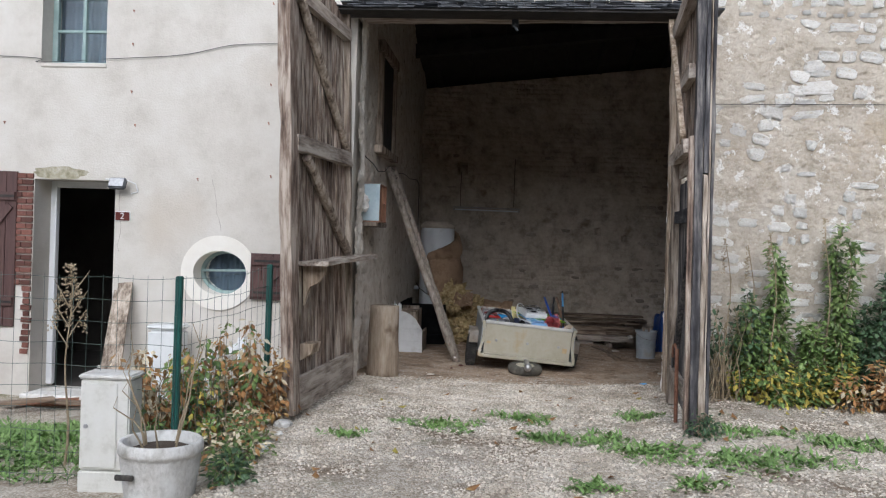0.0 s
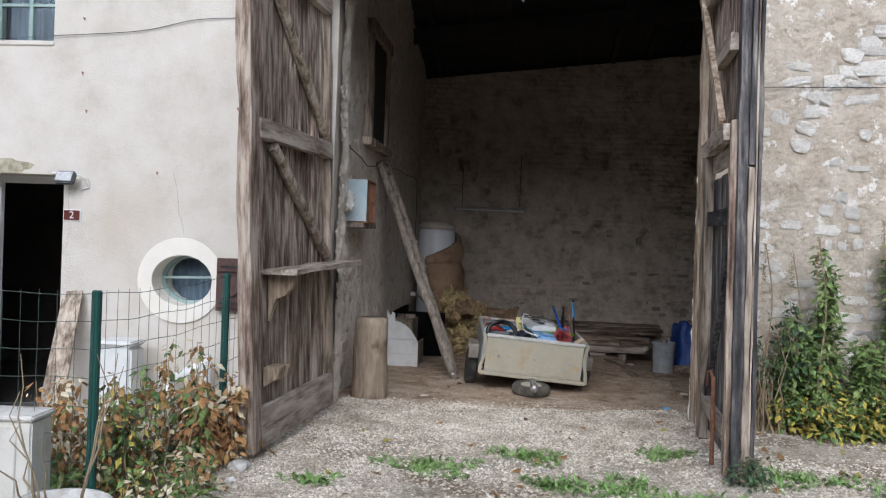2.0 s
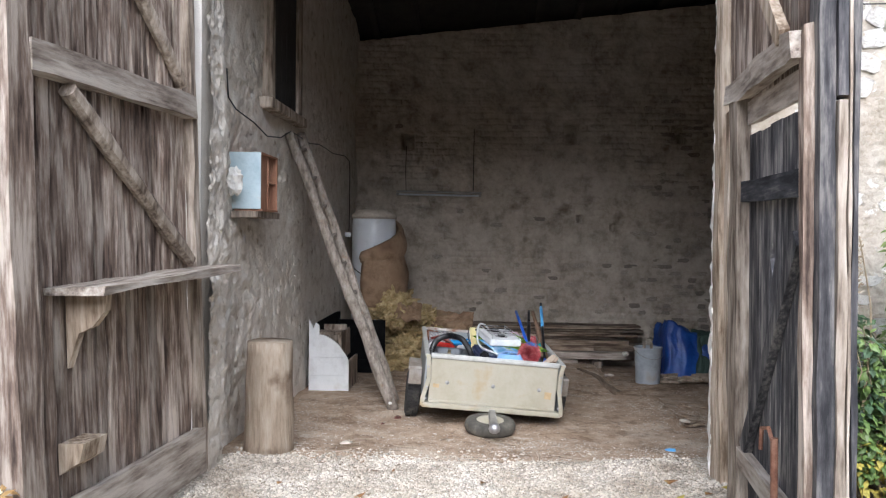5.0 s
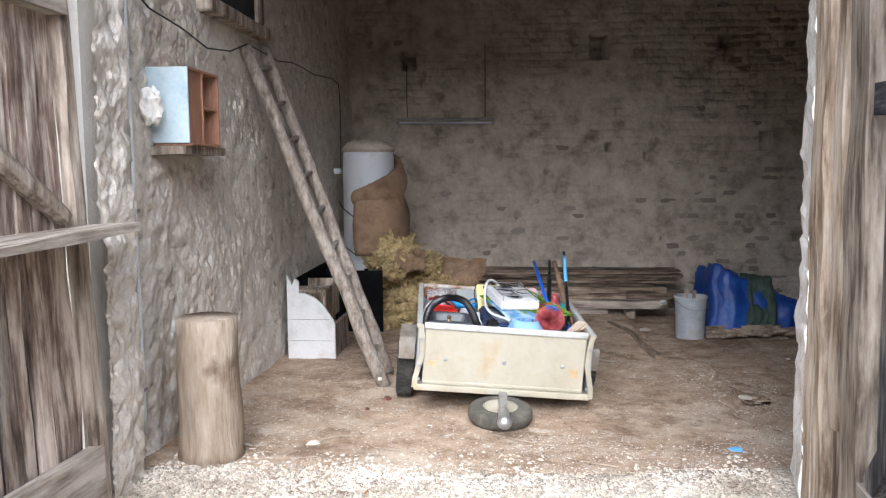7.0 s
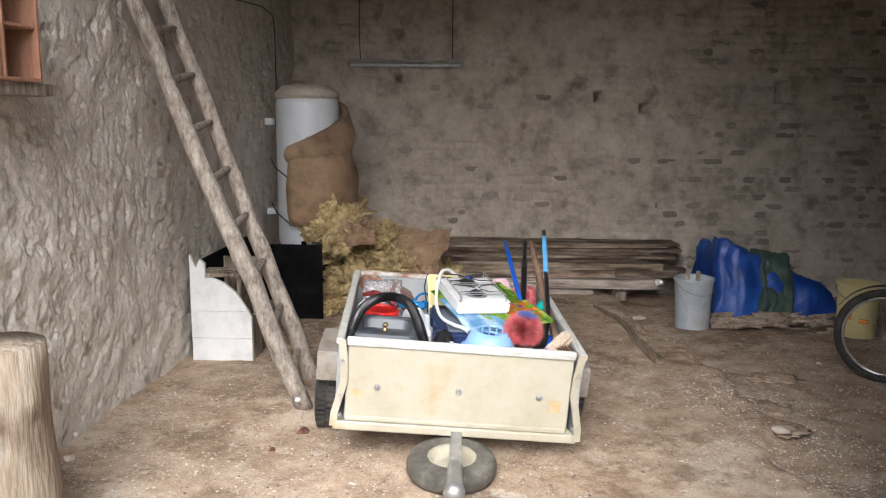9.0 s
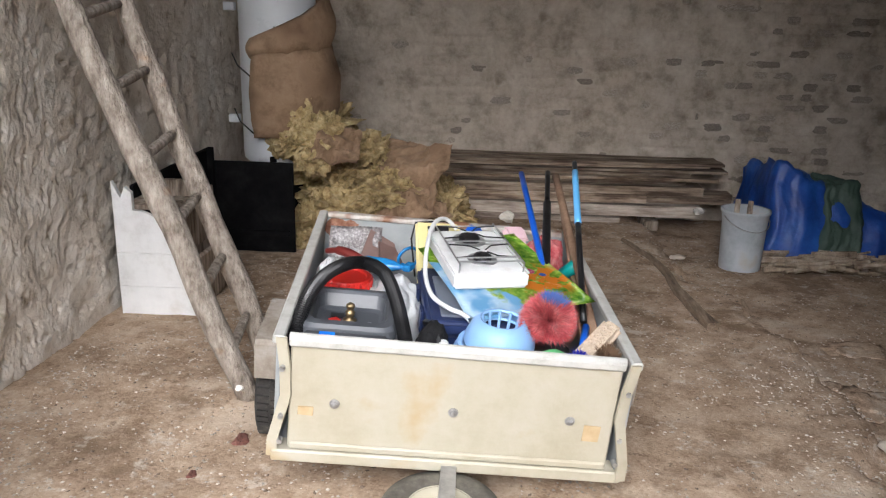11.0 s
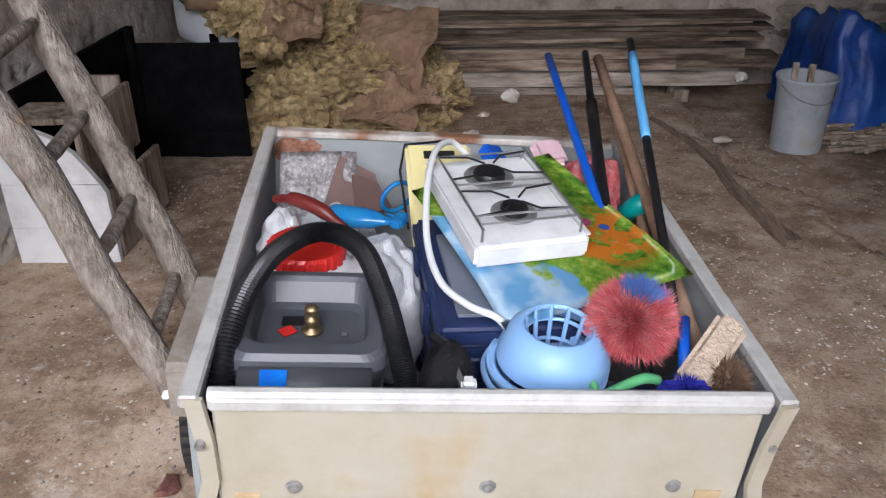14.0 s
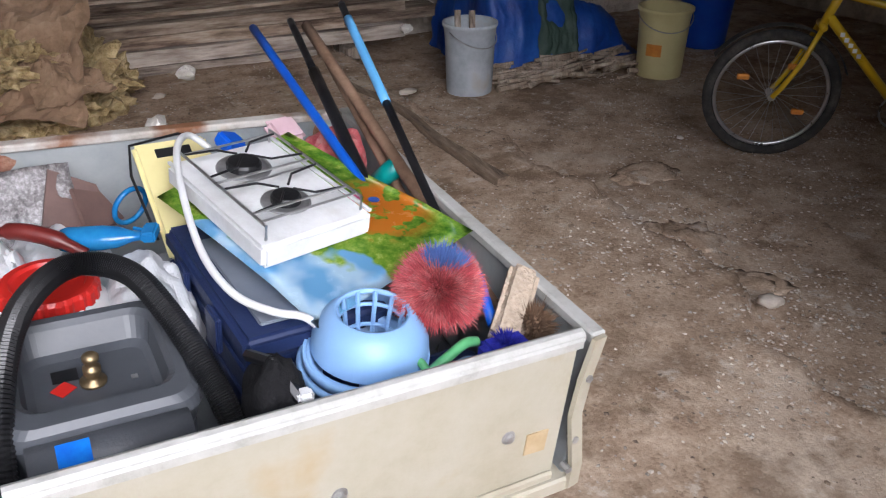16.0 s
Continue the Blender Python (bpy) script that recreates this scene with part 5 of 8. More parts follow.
box(bm, (-hw + 0.05, -0.012, -TH + 0.03), (hw - 0.05, 0.001, -TH + 0.055), bevel=0.005)
part("pressed_rib", bm, CREAM, tr)
bm = bmesh.new()
box(bm, (-hw - 0.005, -0.02, -TH - 0.015), (hw + 0.005, 0.06, -TH + 0.028), bevel=0.006)
part("chassis_beam", bm, CREAM, tr)
for s in (-1, 1):
    bm = bmesh.new()
    box(bm, (min(s * hw, s * (hw - 0.016)), 0.0, -TH), (max(s * hw, s * (hw - 0.016)), TL, -0.02), bevel=0.003)
    part("side_panel", bm, ZINC, tr, "grey steel side panel")
    bm = bmesh.new()
    box(bm, (min(s * (hw + 0.012), s * (hw - 0.026)), -0.01, -0.024), (max(s * (hw + 0.012), s * (hw - 0.026)), TL + 0.01, 0.004), bevel=0.005)
    part("side_rim", bm, RIM, tr, "off-white folded top rim")
    bm = bmesh.new()
    pts = [(s * (hw - 0.01), 0.0), (s * (hw - 0.025), -0.10), (s * (hw - 0.03), -0.2), (s * (hw - 0.012), -0.28), (s * (hw + 0.006), -0.36), (s * (hw + 0.008), -TH)]
    for (xa, za), (xb, zb2) in zip(pts, pts[1:]):
        q = [bm.verts.new(p) for p in ((xa - s * 0.022, -0.016, za), (xa + s * 0.012, -0.010, za), (xb + s * 0.012, -0.010, zb2), (xb - s * 0.022, -0.016, zb2))]
        bm.faces.new(q)
    bmesh.ops.remove_doubles(bm, verts=bm.verts, dist=1e-4)
    bmesh.ops.solidify(bm, geom=bm.faces[:], thickness=0.012)
    part("corner_flange", bm, CREAM, tr, "bent cream corner flange")
    for z in (-0.10, -0.27, -0.36):
        bm = bmesh.new()
        tube(bm, [(s * (hw - 0.024), -0.03, z), (s * (hw - 0.024), -0.005, z)], 0.009, 6)
        part("bolt", bm, GALV, tr)
bm = bmesh.new()
box(bm, (-hw + 0.018, TL - 0.02, -TH), (hw - 0.018, TL, -0.012), bevel=0.003)
part("rear_panel", bm, ZINC, tr, "grey steel rear panel with rust")
RUSTRIM = surf("rusted_white_rim", [(0.42, 0.38, 0.33), (0.56, 0.53, 0.48), (0.62, 0.60, 0.56)], 9, 0.55, 0.2, 40, stain=(0.26, 0.12, 0.06), stain_scale=6, stain_at=0.47)
RUST = surf("flaking_rust", [(0.16, 0.06, 0.03), (0.28, 0.13, 0.08), (0.40, 0.24, 0.17)], 24, 0.9, 0.5, 60)
bm = bmesh.new()
box(bm, (-hw + 0.028, TL - 0.03, -0.018), (hw - 0.028, TL + 0.012, 0.004), bevel=0.004)
part("rear_rim", bm, RUSTRIM, tr, "rusty top rim")
for x, z, w, h in ((-0.50, -0.07, 0.10, 0.10), (-0.44, -0.05, 0.07, 0.05), (0.47, -0.08, 0.06, 0.09)):
    bm = bmesh.new()
    lump(bm, (x, TL - 0.021, z), 0.5, 3, 0.5, 3, (w, 0.004, h))
    part("rust_patch", bm, RUST, tr, "flaking rust")
bm = bmesh.new()
box(bm, (-hw + 0.018, 0.024, -TH), (hw - 0.018, TL - 0.022, -TH + 0.02))
part("floor_pan", bm, ZINC, tr)
for x in (-0.38, 0.0, 0.38):
    bm = bmesh.new()
    lathe(bm, [(0.0, 0.012), (0.009, 0.010), (0.011, 0.004), (0.016, 0.003), (0.017, 0.0)], 12, m=pose(x, 0.0, -0.225, 90, 0, 0))
    part("bolt", bm, GALV, tr)
PATCH = surf("tan_patch", [(0.45, 0.33, 0.18), (0.55, 0.43, 0.26)], 14, 0.7, 0.1)
for x, z, w, h in ((-0.47, -0.255, 0.05, 0.03), (0.455, -0.265, 0.055, 0.06)):
    bm = bmesh.new()
    box(bm, (x - w / 2, -0.0035, z - h / 2), (x + w / 2, 0.001, z + h / 2), jitter=0.002)
    part("worn_label", bm, PATCH, tr, "faded tan label")


def road_wheel(x, zc, yc, s):
    w = thing("wheel", "", "", pose(0, 0, 0))
    w.parent = tr
    w.matrix_local = pose(x, yc, zc)
    bm = bmesh.new()
    prof = [(0.11, -0.05), (0.16, -0.062), (0.187, -0.055), (0.195, -0.03), (0.197, 0.0), (0.195, 0.03), (0.187, 0.055), (0.16, 0.062), (0.11, 0.05)]
    lathe(bm, prof, 36, m=pose(0, 0, 0, 0, 90, 0), caps=False)
    for k in range(40):
        a = 2 * math.pi * k / 40
        for sx in (-0.026, 0.026):
            c = Vector((sx, 0.196 * math.cos(a + (0.08 if sx > 0 else 0)), 0.196 * math.sin(a + (0.08 if sx > 0 else 0))))
            box(bm, (c.x - 0.022, c.y - 0.009, c.z - 0.009), (c.x + 0.022, c.y + 0.009, c.z + 0.009))
    part("tyre", bm, RUBBER, w, "dusty black knobbly tyre")
    bm = bmesh.new()
    lathe(bm, [(0.0, -0.02), (0.04, -0.03), (0.05, -0.01), (0.09, -0.01), (0.112, -0.045), (0.115, 0.045), (0.09, 0.01), (0.0, 0.015)], 24, m=pose(0, 0, 0, 0, 90, 0))
    part("rim", bm, CREAM, w, smooth=True)


DUSTSTEEL = surf("dusty_galvanised_steel", [(0.20, 0.165, 0.13), (0.29, 0.255, 0.215), (0.36, 0.34, 0.31)], 8, 0.8, 0.2, 50)


def place_wheel(s):
    x, yc = s * (hw + 0.068), 0.56
    p = TM @ Vector((x, yc, 0))
    return x, (floor_z(p.x, p.y) + 0.20 - p.z), yc


for s in (-1, 1):
    x, zc, yc = place_wheel(s)
    road_wheel(x, zc, yc, s)
    bm = bmesh.new()
    prof = [(0.325, -0.335), (0.32, -0.20), (0.335, -0.185), (0.70, -0.185), (0.715, -0.20), (0.72, -0.30)]
    xa, xb = sorted((s * (hw + 0.012), s * (hw + 0.122)))
    for (ya, za), (yb2, zb2) in zip(prof, prof[1:]):
        bm.faces.new([bm.verts.new(p) for p in ((xa, ya, za), (xb, ya, za), (xb, yb2, zb2), (xa, yb2, zb2))])
    bmesh.ops.remove_doubles(bm, verts=bm.verts, dist=1e-4)
    bmesh.ops.solidify(bm, geom=bm.faces[:], thickness=0.006)
    part("mudguard", bm, DUSTSTEEL, tr, "dusty grey folded steel mudguard")
bm = bmesh.new()
tube(bm, [(-hw - 0.08, 0.6, -0.46), (hw + 0.08, 0.6, -0.42)], 0.02, 8)
part("axle", bm, GALV, tr)
# drawbar, laid from the beam to the ground
c0, c1 = TI @ Vector((1.31, 10.1, 0.01)), TI @ Vector((1.325, 9.42, 0.035))
bm = bmesh.new()
plank(bm, c0, c1, 0.05, 0.05, n=4, wob=0.001)
part("drawbar", bm, GALV, tr, "worn galvanised drawbar")
bm = bmesh.new()
c2 = TI @ Vector((1.327, 9.36, 0.03))
tube(bm, [c1 + (c0 - c1) * 0.28, c1, c2, c2 + (c2 - c1) * 0.5], [0.032, 0.036, 0.045, 0.03], 10)
part("coupling", bm, GALV, tr, "dull steel tow coupling", smooth=True)
sp = thing("spare_wheel", "sun-bleached spare wheel lying flat on the earth under a drawbar", "wheel", pose(1.30, 9.80, floor_z(1.3, 9.8) + 0.055, 5, 2, 0))
bm = bmesh.new()
lathe(bm, [(0.105, -0.045), (0.15, -0.055), (0.19, -0.042), (0.203, -0.015), (0.203, 0.015), (0.19, 0.042), (0.15, 0.055), (0.105, 0.045)], 40, caps=False)
part("tyre", bm, DUSTYRUBBER, sp, smooth=True)
bm = bmesh.new()
lathe(bm, [(0.0, 0.005), (0.03, 0.008), (0.035, 0.0), (0.08, 0.0), (0.10, 0.03), (0.112, 0.045), (0.108, 0.048), (0.09, 0.02), (0.075, -0.03), (0.0, -0.03)], 32)
part("rim", bm, CREAM, sp, "cream steel rim", smooth=True)


# ---- what lies in the trailer ----
def loaded(name, label, category, x, y, z, rx=0, ry=0, rz=0):
    return thing(name, label, category, TM @ pose(x, y, z, rx, ry, rz))


DARKGREY = surf("dark_grey_plastic", [(0.055, 0.06, 0.068), (0.075, 0.08, 0.09)], 6, 0.45, 0.1, 120)
MIDGREY = surf("grey_moulded_plastic", [(0.062, 0.068, 0.078), (0.085, 0.092, 0.104)], 6, 0.4, 0.015, 120)
BLACKPL = surf("black_plastic", [(0.008, 0.008, 0.009), (0.016, 0.016, 0.017)], 8, 0.38, 0.05, 80)
REDPL = surf("red_plastic", [(0.50, 0.02, 0.015), (0.62, 0.03, 0.02)], 4, 0.35, 0.0)
WHITEPL = surf("white_plastic", [(0.66, 0.67, 0.67), (0.76, 0.77, 0.77)], 4, 0.4, 0.05, 30)
NAVY = surf("navy_blue_plastic", [(0.012, 0.022, 0.075), (0.02, 0.035, 0.11)], 4, 0.45, 0.08, 60)
SKYPL = surf("light_blue_plastic", [(0.24, 0.43, 0.74), (0.30, 0.50, 0.80)], 3, 0.4, 0.05)
BRASS = surf("brass", [(0.26, 0.19, 0.10), (0.40, 0.31, 0.18)], 20, 0.45, 0.0, metal=0.9)
FLOORZ = -TH + 0.022


def rounded(bm, lo, hi, r, m=None, taper=0.0):
    """A box with well-rounded edges."""
    vs = bmesh.ops.create_cube(bm, size=1.0)["verts"]
    for v in vs:
        k = 1 - taper * (v.co.z + 0.5)
        v.co = Vector(((lo[0] + hi[0]) / 2 + v.co.x * (hi[0] - lo[0]) * k, (lo[1] + hi[1]) / 2 + v.co.y * (hi[1] - lo[1]) * k, lo[2] + (v.co.z + 0.5) * (hi[2] - lo[2])))
    got = bmesh.ops.bevel(bm, geom=list({e for v in vs for e in v.link_edges}), offset=r, segments=3, affect="EDGES")
    if m is not None:
        bmesh.ops.transform(bm, matrix=m, verts=list({v for f in got["faces"] for v in f.verts}))


# carpet cleaner: tray-topped body, brass coupling, hose
mac = loaded("carpet_cleaner", "grey moulded plastic cleaning machine with a recessed top tray", "cleaning machine", -0.365, 0.315, FLOORZ)
mh = -FLOORZ - 0.02
bm = bmesh.new()
rounded(bm, (-0.155, -0.15, 0.0), (0.155, 0.15, mh - 0.075), 0.02)
part("body", bm, MIDGREY, mac)
bm = bmesh.new()
def soft_rect(x0, x1, y0, y1, r, z, n=6):
    out = []
    for cx_, cy_, a0 in ((x1 - r, y1 - r, 0), (x0 + r, y1 - r, 90), (x0 + r, y0 + r, 180), (x1 - r, y0 + r, 270)):
        for k in range(n + 1):
            a_ = radians(a0 + 90 * k / n)
            out.append((cx_ + r * math.cos(a_), cy_ + r * math.sin(a_), z))
    return out


loops = []
for x_, ya, yb_, r_, z in ((0.150, -0.16, 0.155, 0.03, mh - 0.09), (0.163, -0.175, 0.165, 0.04, mh - 0.035), (0.160, -0.172, 0.162, 0.045, mh - 0.012), (0.150, -0.162, 0.152, 0.045, mh),
                           (0.132, -0.128, 0.134, 0.045, mh), (0.122, -0.116, 0.124, 0.042, mh - 0.010), (0.114, -0.102, 0.100, 0.035, mh - 0.050), (0.100, -0.088, 0.082, 0.028, mh - 0.058)):
    loops.append([bm.verts.new(p) for p in soft_rect(-x_, x_, ya, yb_, r_, z)])
for a, b in zip(loops, loops[1:]):
    for k in range(len(a)):
        bm.faces.new((a[k], a[(k + 1) % len(a)], b[(k + 1) % len(a)], b[k]))
bm.faces.new(loops[-1])
part("tray_top", bm, MIDGREY, mac, "moulded grey rim and tray")
bm = bmesh.new()
lathe(bm, [(0.024, 0.0), (0.024, 0.006), (0.012, 0.008), (0.012, 0.02), (0.016, 0.022), (0.016, 0.036), (0.011, 0.038), (0.011, 0.05), (0.015, 0.052), (0.015, 0.06), (0.008, 0.066), (0.0, 0.066)], 14, m=pose(0.0, -0.005, mh - 0.055))
part("coupling", bm, BRASS, mac, "brass hose coupling", smooth=True)
LABELBLUE = surf("blue_label", [(0.005, 0.10, 0.50), (0.01, 0.17, 0.60)], 30, 0.75, 0.0, spec=0.15)
for nm, mat, x, y, w, h, z, rz in (("red_warning_sticker", REDPL, -0.052, -0.012, 0.034, 0.030, mh - 0.0525, 38), ("instruction_label", BLACKPL, -0.045, 0.028, 0.045, 0.035, mh - 0.0532, 0), ("plug", GALV, 0.07, -0.02, 0.012, 0.012, mh - 0.0525, 0)):
    bm = bmesh.new()
    box(bm, (-w / 2, -h / 2, 0), (w / 2, h / 2, 0.0015), m=pose(x, y, z, 0, 0, rz))
    part(nm, bm, mat, mac)
bm = bmesh.new()
tube(bm, [(-0.13, -0.195, mh - 0.062), (0.13, -0.195, mh - 0.062)], 0.045, 14)
part("front_roll", bm, DARKGREY, mac, smooth=True)
bm = bmesh.new()
box(bm, (-0.026, -0.026, 0.0), (0.026, 0.026, 0.002), m=pose(-0.06, -0.222, mh - 0.026, 42, 0, 0))
part("maker_label", bm, LABELBLUE, mac, "small blue label")

hose = loaded("vacuum_hose", "black corrugated hose arched over a cleaning machine", "hose", 0, 0, 0)
key = [(-0.53, 0.06, -0.30), (-0.535, 0.10, -0.12), (-0.515, 0.22, 0.01), (-0.47, 0.37, 0.055), (-0.40, 0.46, 0.075), (-0.33, 0.475, 0.08), (-0.26, 0.42, 0.07), (-0.215, 0.31, 0.03), (-0.185, 0.20, -0.02), (-0.165, 0.12, -0.08), (-0.165, 0.07, -0.18), (-0.18, 0.05, -0.3)]


def spline(pts, n):
    pts = [Vector(p) for p in pts]
    out = []
    for i in range(len(pts) - 1):
        p0, p1, p2, p3 = pts[max(i - 1, 0)], pts[i], pts[i + 1], pts[min(i + 2, len(pts) - 1)]
        for k in range(n):
            t = k / n
            out.append(0.5 * ((2 * p1) + (p2 - p0) * t + (2 * p0 - 5 * p1 + 4 * p2 - p3) * t * t + (3 * p1 - p0 - 3 * p2 + p3) * t ** 3))
    out.append(pts[-1])
    return out


bm = bmesh.new()
pts = spline(key, 44)
tube(bm, pts, [0.025 if k % 2 else 0.0215 for k in range(len(pts))], 12)
part("corrugated_tube", bm, BLACKPL, hose)
for p, q in ((pts[0], pts[14]), (pts[-1], pts[-15])):
    bm = bmesh.new()
    tube(bm, [p, p.lerp(q, 0.5), q], 0.029, 12)
    part("cuff", bm, BLACKPL, hose, "smooth black end cuff", smooth=True)

# white drum with red lid
drum = loaded("plastic_drum", "white plastic drum with a red screw lid", "drum", -0.40, 0.61, FLOORZ)
bm = bmesh.new()
dh = -FLOORZ - 0.05
lathe(bm, [(0.0, 0.0), (0.12, 0.0), (0.13, 0.02), (0.13, dh - 0.10), (0.125, dh - 0.05), (0.10, dh - 0.01), (0.085, dh)], 32)
part("body", bm, WHITEPL, drum, smooth=True)
bm = bmesh.new()
prof = [(0.095, dh - 0.015), (0.098, dh - 0.01), (0.098, dh + 0.018), (0.09, dh + 0.026), (0.075, dh + 0.027), (0.07, dh + 0.02), (0.0, dh + 0.02)]
lathe(bm, prof, 96)
for v in bm.verts:
    if v.co.xy.length > 0.093:
        k = 1 + 0.022 * (1 if math.sin(24 * math.atan2(v.co.y, v.co.x)) > 0 else -1)
        v.co.x, v.co.y = v.co.x * k, v.co.y * k
part("lid", bm, REDPL, drum, "red screw lid")
bm = bmesh.new()
tube(bm, [(-0.11, -0.075, dh - 0.03), (0.02, -0.13, dh - 0.055), (0.10, -0.09, dh - 0.03)], 0.003, 5)
part("wire_handle", bm, GALV, drum)


def crumple(nm, label, cat, x, y, zc, rx_, ry_, rz_, mat, amp=0.35, freq=3.0, seg=4):
    bm = bmesh.new()
    lump(bm, (0, 0, 0), 1.0, seg, amp, freq)
    for v in bm.verts:
        v.co = Vector((v.co.x * rx_, v.co.y * ry_, v.co.z * rz_))
        f = noise.noise(v.co * 16 + Vector((x, y, 0)) * 9)
        v.co *= 1 + 0.16 * abs(f) - 0.06
        v.co.z = max(v.co.z, -rz_)
    ob = solo(nm, bm, mat, label, cat, m=TM @ pose(x, y, zc))
    return ob


BAGWHITE = surf("white_bag_plastic", [(0.50, 0.52, 0.54), (0.64, 0.66, 0.68), (0.72, 0.73, 0.74)], 6, 0.35, 0.3, 20)
FOIL = surf("grey_speckled_sheet", [(0.07, 0.062, 0.062), (0.20, 0.185, 0.185), (0.42, 0.40, 0.40)], 70, 0.35, 0.3, 40)
DARKRED = surf("dark_red_plastic", [(0.10, 0.012, 0.01), (0.16, 0.02, 0.016)], 8, 0.4, 0.0)
TEAL = surf("teal_plastic", [(0.0, 0.20, 0.19), (0.01, 0.30, 0.28)], 4, 0.4, 0.0)
TILE = surf("brown_tile", [(0.13, 0.08, 0.07), (0.17, 0.105, 0.09)], 8, 0.6, 0.1)
REDWHITE = surf("red_and_white_bag_film", [(0.52, 0.53, 0.54), (0.66, 0.67, 0.68), (0.74, 0.74, 0.74)], 6, 0.35, 0.3, 20, stain=(0.58, 0.03, 0.02), stain_scale=7, stain_at=0.50)
crumple("plastic_bag", "crumpled white plastic sack beside a drum", "bag", -0.205, 0.60, -0.20, 0.115, 0.19, 0.19, BAGWHITE, 0.2, 2.0, 5)
crumple("plastic_bag", "crumpled red and white carrier bag", "bag", -0.475, 0.83, -0.22, 0.075, 0.13, 0.17, REDWHITE, 0.3, 2.5)
crumple("plastic_bag", "crumpled white carrier bag with clutter", "bag", -0.36, 0.95, -0.26, 0.17, 0.20, 0.16, BAGWHITE, 0.25, 2.5, 5)
crumple("cloth_rag", "teal cloth rag among bags", "cloth", -0.40, 0.80, -0.14, 0.07, 0.05, 0.05, TEAL, 0.4, 3.0, 3)
bm = bmesh.new()
me = sheet("sandpaper_sheet", steps(-0.11, 0.11, 14), steps(-0.10, 0.10, 12), lambda u, v: (u, v, 0.03 * math.sin(u * 16) + 0.012 * fbm(u * 18, v * 18, 2)), FOIL)
bm.from_mesh(me)
bpy.data.meshes.remove(me)
bmesh.ops.solidify(bm, geom=bm.faces[:], thickness=0.003)
solo("sandpaper_sheet", bm, FOIL, "creased grey speckled sheet standing in a bag", "sheet", m=TM @ pose(-0.40, 1.07, -0.08, 52, 6, 8))
for x, y, rz, s in ((-0.29, 1.06, 10, 0.10), (-0.25, 1.02, 40, 0.07)):
    bm = bmesh.new()
    f = bm.faces.new([bm.verts.new(p) for p in ((-s, -s * 0.8, 0), (s * 0.9, -s * 0.7, 0), (s * 0.6, s * 0.5, 0), (-s * 0.5, s, 0))])
    got = bmesh.ops.extrude_face_region(bm, geom=[f])
    bmesh.ops.translate(bm, vec=(0, 0, 0.012), verts=[v for v in got["geom"] if isinstance(v, bmesh.types.BMVert)])
    solo("broken_tile", bm, TILE, "broken piece of matt brown tile", "tile", m=TM @ pose(x, y, -0.09, 48, 8, rz))
bm = bmesh.new()
tube(bm, spline([(-0.50, 0.84, -0.02), (-0.44, 0.80, 0.0), (-0.37, 0.76, -0.01), (-0.31, 0.72, -0.04)], 6), [0.012] * 5 + [0.02] * 9 + [0.014] * 5, 8)
solo("curved_tool", bm, DARKRED, "dark red curved tool handle lying on bags", "tool", m=TM, smooth=True)

bot = loaded("spray_bottle", "translucent blue spray bottle lying on bags", "bottle", -0.25, 0.76, -0.03, 0, 84, -24)
bot.scale = (0.85, 0.85, 0.85)
BLUECLEAR = surf("clear_blue_plastic", [(0.015, 0.14, 0.40), (0.03, 0.24, 0.52)], 5, 0.2, 0.0)
bm = bmesh.new()
lathe(bm, [(0.0, -0.13), (0.036, -0.13), (0.042, -0.115), (0.042, -0.02), (0.036, 0.02), (0.018, 0.06), (0.014, 0.08), (0.0, 0.08)], 20, sx=0.75)
part("bottle", bm, BLUECLEAR, bot, smooth=True)
bm = bmesh.new()
rounded(bm, (-0.016, -0.018, 0.08), (0.016, 0.05, 0.12), 0.006)
tube(bm, [(0, 0.03, 0.085), (0, 0.045, 0.05)], 0.006, 6)
part("spray_head", bm, BLUECLEAR, bot)

# storage box under the stove
sb = loaded("storage_box", "navy blue plastic storage crate with a clip-on lid", "storage box", 0.065, 0.53, FLOORZ, 0, 0, 4)
bh = -FLOORZ - 0.03
bm = bmesh.new()
rounded(bm, (-0.165, -0.245, 0.0), (0.165, 0.245, bh - 0.05), 0.016)
part("body", bm, NAVY, sb)
for z in (0.10, 0.20, 0.27):
    bm = bmesh.new()
    box(bm, (-0.171, -0.251, z), (0.171, 0.251, z + 0.012), bevel=0.004)
    part("rib", bm, NAVY, sb)
bm = bmesh.new()
rounded(bm, (-0.178, -0.258, bh - 0.055), (0.178, 0.258, bh), 0.014)
part("lid", bm, NAVY, sb)
GREYBLUE = surf("grey_blue_plastic", [(0.16, 0.18, 0.22), (0.21, 0.235, 0.28)], 4, 0.4, 0.05)
bm = bmesh.new()
rounded(bm, (-0.13, -0.22, bh), (0.05, 0.15, bh + 0.008), 0.003)
part("lid_panel", bm, GREYBLUE, sb, "grey-blue lid inset")
for y in (-0.1, 0.1):
    bm = bmesh.new()
    rounded(bm, (-0.192, y - 0.035, bh - 0.11), (-0.178, y + 0.035, bh - 0.02), 0.005)
    part("clip", bm, NAVY, sb)

